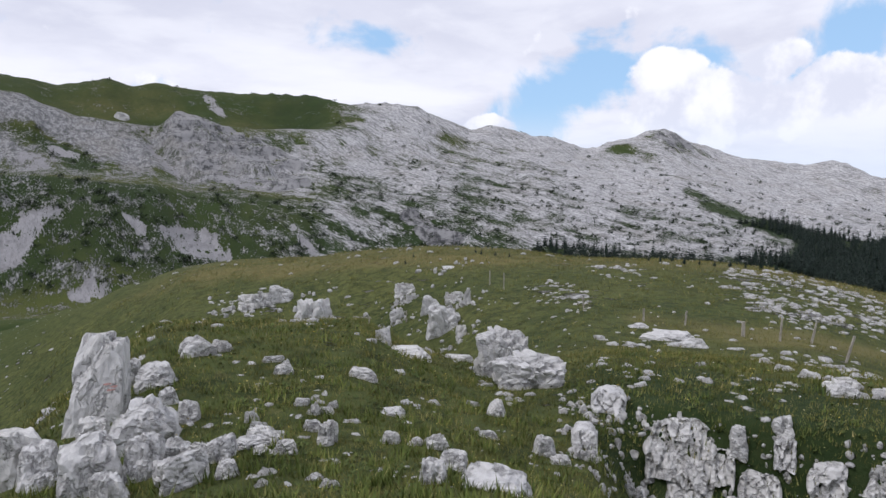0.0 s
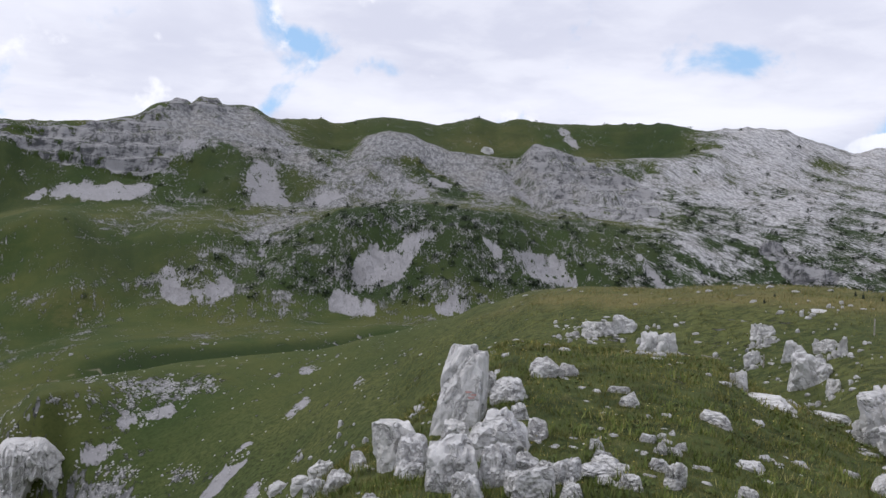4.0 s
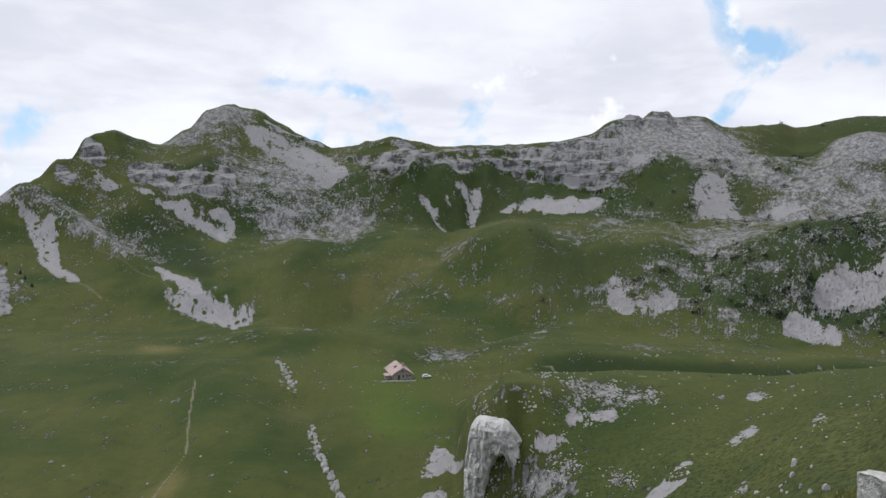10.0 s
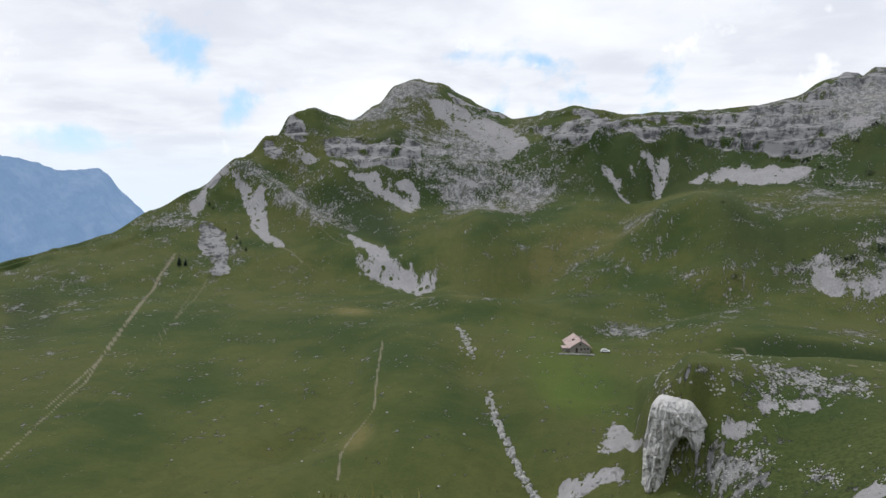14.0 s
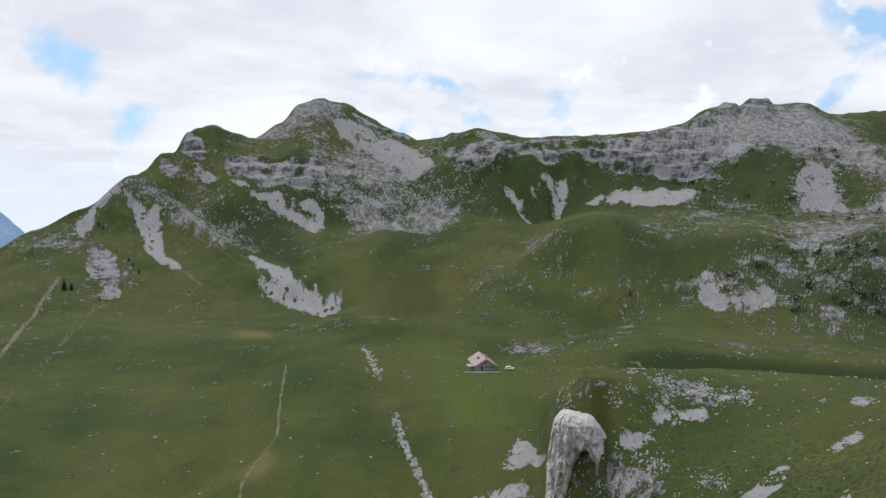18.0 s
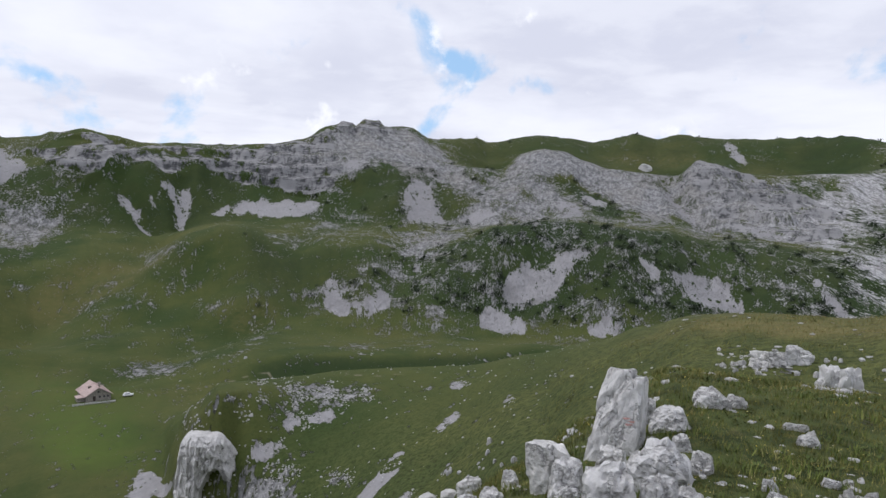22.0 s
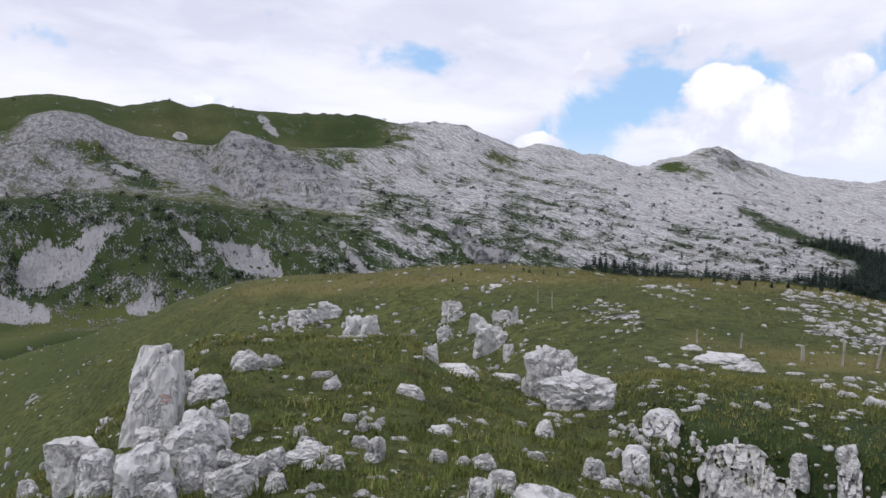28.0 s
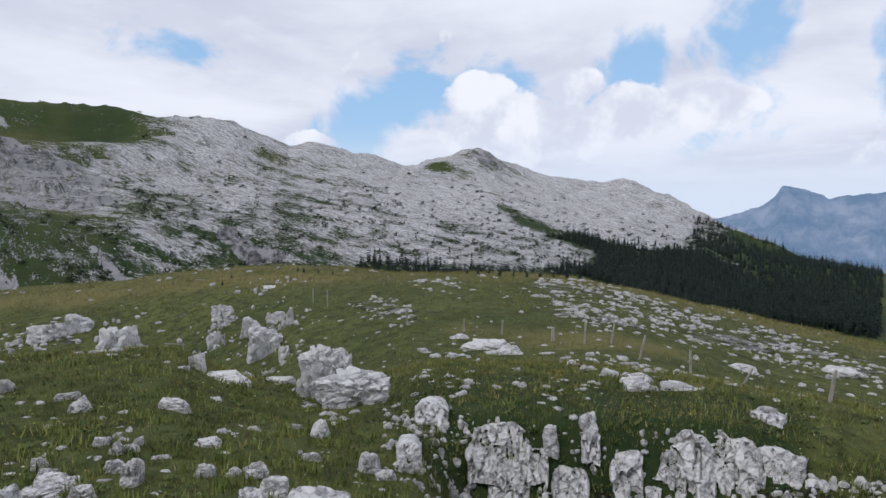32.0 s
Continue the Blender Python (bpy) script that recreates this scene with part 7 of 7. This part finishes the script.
def stony_chance(power, gain, strays=0.006):
    return lambda b, r: np.clip((look_up(STONY, b, r) - 0.24) * gain * (0.05 + 1.6 * (fbm(b, np.log(r) * 50, 1.3, 3, 31) > 0.06)), 0, 1) + strays ** power


b, r = sow(4600, 22, 116, 6, 32, lambda b, r: 0.025 + 0.9 * (fbm((b + np.log(r) * 20) * 1.0, (b - np.log(r) * 20) * 0.3, 3.0, 3, 61) > 0.17))
stuff("stones", gather(PEBBLES, polar(b, r, -0.03), r * 0.0095 * GEN.uniform(0.35, 1.5, len(b)) ** 1.6, GEN.uniform(0, 6.28, len(b)), 0.32, True), STONES, "pale limestone stones strewn in the turf", "stones", True)
b, r = sow(42000, 30, 116, 28, 125, stony_chance(1.0, 2.2, 0.016))
stuff("stones", gather(CHIPS, polar(b, r, -0.0006 * r), r * 0.0036 * GEN.uniform(0.3, 1.8, len(b)) ** 1.7, GEN.uniform(0, 6.28, len(b)), 0.32, True), STONES, "white limestone blocks scattered over the knoll", "stones")
b, r = sow(11000, -50, 42, 105, 330, stony_chance(1.0, 1.2))
stuff("stones", gather(CHIPS, polar(b, r, -0.1), r * 0.0026 * GEN.uniform(0.4, 1.9, len(b)), GEN.uniform(0, 6.28, len(b)), 0.5, True), STONES, "white stones scattered over the lower pasture", "stones")
b, r = sow(26000, 0.5, 34, 105, 215, stony_chance(1.0, 3.6, 0.012))
stuff("stones", gather(CHIPS, polar(b, r, -0.06), r * 0.0019 * GEN.uniform(0.4, 2.0, len(b)), GEN.uniform(0, 6.28, len(b)), 0.42, True), STONES, "white stones strewn over the shoulder above the cave", "stones")
# rubble in the steep step below the summit, and round the rocks of the knoll
b, r = sow(5200, 72, 112, 11.0, 15.2, lambda b, r: (r < profile(RIM, b, 1) - 0.25) * (0.06 + 0.6 * (fbm(b * 1.2, np.log(r) * 60, 2.2, 3, 63) > 0.08)))
stuff("stones", gather(CHIPS, polar(b, r, -0.03), GEN.uniform(0.04, 0.17, len(b)) * GEN.uniform(0.4, 1.2, len(b)), GEN.uniform(0, 6.28, len(b)), 0.8, True), STONES, "pale limestone rubble on the steep bank", "stones")
rb, rr = [], []
for ob in [o for o in bpy.data.objects if o.name.startswith("boulder") and o.location.length > 42]:
    c = ob.location
    away, n = math.hypot(c.x, c.y), 22
    wide = ob.matrix_world.to_scale()[0]
    rb.append(math.degrees(math.atan2(c.x, c.y)) + np.degrees(GEN.normal(0, 0.8 * wide, n) / away))
    rr.append(away + GEN.normal(-0.25, 0.8, n) * wide)
rb, rr = np.concatenate(rb), np.concatenate(rr)
stuff("stones", gather(CHIPS, polar(rb, rr, -0.02), 0.0042 * rr * GEN.uniform(0.25, 1.6, len(rb)) ** 1.6, GEN.uniform(0, 6.28, len(rb)), 0.75, True), STONES, "broken limestone blocks round the rocks of the knoll", "stones")
# lines of rock that run down the pasture
lb, lr = [], []
for kind, s, c in SURVEY:
    if kind == "wall":
        for p, q in zip(c[:-1], c[1:]):
            n = int(520 * abs(math.log(q[1] / p[1]))) + 12
            f = GEN.random(n)
            lb.append(p[0] + (q[0] - p[0]) * f + GEN.normal(0, 0.16, n))
            lr.append(p[1] + (q[1] - p[1]) * f + GEN.normal(0, 1.0, n))
lb, lr = np.concatenate(lb), np.concatenate(lr)
stuff("rock_rib", gather(CHIPS, polar(lb, lr, -0.2), GEN.uniform(0.4, 1.5, len(lb)), GEN.uniform(0, 6.28, len(lb)), 0.7, True), STONES, "low broken rib of rock across the pasture", "rocks")


# ---- grass ----
def blades(b, r, tall, per, spread):
    """Tufts of single blades as arrays."""
    base = polar(b, r, -0.02)
    n = len(b)
    root = np.repeat(base, per, 0) + GEN.normal(0, 1, (n * per, 3)) * np.repeat(spread, per)[:, None] * (1, 1, 0)
    h = np.repeat(tall, per) * GEN.uniform(0.5, 1.2, n * per)
    way = GEN.uniform(0, 6.28, n * per)
    lean = h * GEN.uniform(0.15, 0.75, n * per)
    w = h * GEN.uniform(0.05, 0.10, n * per)
    side = np.stack([-np.sin(way), np.cos(way), 0 * way], -1) * w[:, None]
    tip = root + np.stack([np.cos(way) * lean, np.sin(way) * lean, h], -1)
    v = np.stack([root - side, root + side, tip], 1).reshape(-1, 3)
    return v, np.arange(len(v)).reshape(-1, 3)


b, r = sow(78000, 14, 118, 5.0, 26)
stuff("grass", blades(b, r, 0.02 + 0.0052 * r ** 0.9 * GEN.uniform(0.3, 1.5, len(b)) * (1 + 0.8 * fbm(b, np.log(r) * 57, 1.6, 3, 44)), 6, 0.02 + 0.006 * r), GRASS, "rough summer turf of green and dry blades", "grass")
b, r = sow(48000, 30, 118, 24, 118)
stuff("grass", blades(b, r, 0.04 + 0.0022 * r * GEN.uniform(0.4, 1.4, len(b)) * (1 + 1.2 * fbm(b, np.log(r) * 57, 1.0, 3, 45)), 5, 0.05 + 0.004 * r), GRASS, "tufted grass over the knoll", "grass")
b, r = sow(16000, 30, 110, 60, 118, lambda b, r: np.clip(look_up(COVER["dry"], b, r) * 1.5 - 0.2, 0, 1))
stuff("grass", blades(b, r, 0.05 + 0.0026 * r * GEN.uniform(0.5, 1.3, len(b)), 5, 0.05 + 0.004 * r), STRAW, "dry straw-coloured grass along the knoll's crest", "grass")
b, r = sow(15000, 18, 117, 5.5, 24, lambda b, r: 0.9 * (fbm(b, np.log(r) * 57, 2.6, 3, 46) > 0.05))
stuff("grass", blades(b, r, GEN.uniform(0.08, 0.20, len(b)), 8, 0.025 + 0.003 * r), LONG_GRASS, "tufts of longer fresh green grass", "grass")
b, r = sow(3500, -62, 14, 2.6, 4.8)
stuff("grass", blades(b, r, 0.10 * GEN.uniform(0.6, 1.7, len(b)), 7, 0.03 + 0 * r), GRASS, "grass at the brink of the summit", "grass")
def leaves(b, r, size, per):
    """Low herbs: clumps of small pointed leaves as arrays."""
    base = polar(b, r, 0.01)
    n = len(b)
    s = np.repeat(size, per) * GEN.uniform(0.6, 1.2, n * per)
    way = GEN.uniform(0, 6.28, n * per)
    out = np.stack([np.cos(way), np.sin(way), GEN.uniform(0.25, 0.9, n * per)], -1) * s[:, None]
    side = np.stack([-np.sin(way), np.cos(way), 0 * way], -1) * (0.3 * s)[:, None]
    root = np.repeat(base, per, 0)
    v = np.stack([root, root + 0.55 * out - side, root + out, root + 0.55 * out + side], 1).reshape(-1, 3)
    return v, np.arange(len(v)).reshape(-1, 4)


b, r = sow(9000, 20, 117, 6, 24, lambda b, r: 0.08 + 0.85 * (fbm(b, np.log(r) * 25, 2.5, 3, 71) > 0.10))
stuff("herbs", leaves(b, r, 0.015 + 0.0035 * r * GEN.uniform(0.6, 1.4, len(b)), 7), HERB, "low green herbs among the grass", "plants")
FLOWERS = [(v * (1, 1, 0.5), f) for v, f in (ball(1),)]
b, r = sow(1500, 24, 116, 6, 24, lambda b, r: 0.15 + 0.8 * (fbm(b, np.log(r) * 25, 4.0, 2, 88) > 0.1))
stuff("flowers", gather(FLOWERS, polar(b, r, 0.08), 0.0009 * r * GEN.uniform(0.6, 1.3, len(b)), GEN.uniform(0, 6.28, len(b))), BLOSSOM, "small yellow and white meadow flowers", "flowers")


# ---- far ranges ----
def far_range(name, crest, run, material, label, seed):
    """A distant range as a slope that rises to its crest: bearing and height angle of the crest."""
    b = np.arange(crest[0][0], crest[-1][0], 0.12)
    cb, ce = [c[0] for c in crest], [c[1] for c in crest]
    top = np.interp(b, cb, ce)
    rows = []
    for k in range(41):
        u = k / 40
        d = run - 900 * (1 - u)
        el = -9 + (top + 9) * u ** 0.8
        z = EYE + d * np.tan(np.radians(el))
        z = z + 55 * (u * (1 - u) * 4) * fbm(b * 60, np.full_like(b, u * 300.0), 110, 4, seed, True) + 9 * fbm(b * 60, np.full_like(b, u * 300.0), 25, 3, seed + 1)
        a = np.radians(b)
        d = d + 60 * fbm(b * 60, np.full_like(b, 0.0), 90, 3, seed + 4) * (1 - u)
        rows.append(np.stack([d * np.sin(a), d * np.cos(a), z], -1))
    v = np.array(rows)
    n, m = v.shape[:2]
    i = np.arange(n - 1)[:, None] * m + np.arange(m - 1)[None, :]
    f = np.stack([i + m, i + m + 1, i + 1, i], -1).reshape(-1, 4)
    return tagged(new(name, sheet_mesh(name, v.reshape(-1, 3), f, material)), label, "mountains", kind="structure")


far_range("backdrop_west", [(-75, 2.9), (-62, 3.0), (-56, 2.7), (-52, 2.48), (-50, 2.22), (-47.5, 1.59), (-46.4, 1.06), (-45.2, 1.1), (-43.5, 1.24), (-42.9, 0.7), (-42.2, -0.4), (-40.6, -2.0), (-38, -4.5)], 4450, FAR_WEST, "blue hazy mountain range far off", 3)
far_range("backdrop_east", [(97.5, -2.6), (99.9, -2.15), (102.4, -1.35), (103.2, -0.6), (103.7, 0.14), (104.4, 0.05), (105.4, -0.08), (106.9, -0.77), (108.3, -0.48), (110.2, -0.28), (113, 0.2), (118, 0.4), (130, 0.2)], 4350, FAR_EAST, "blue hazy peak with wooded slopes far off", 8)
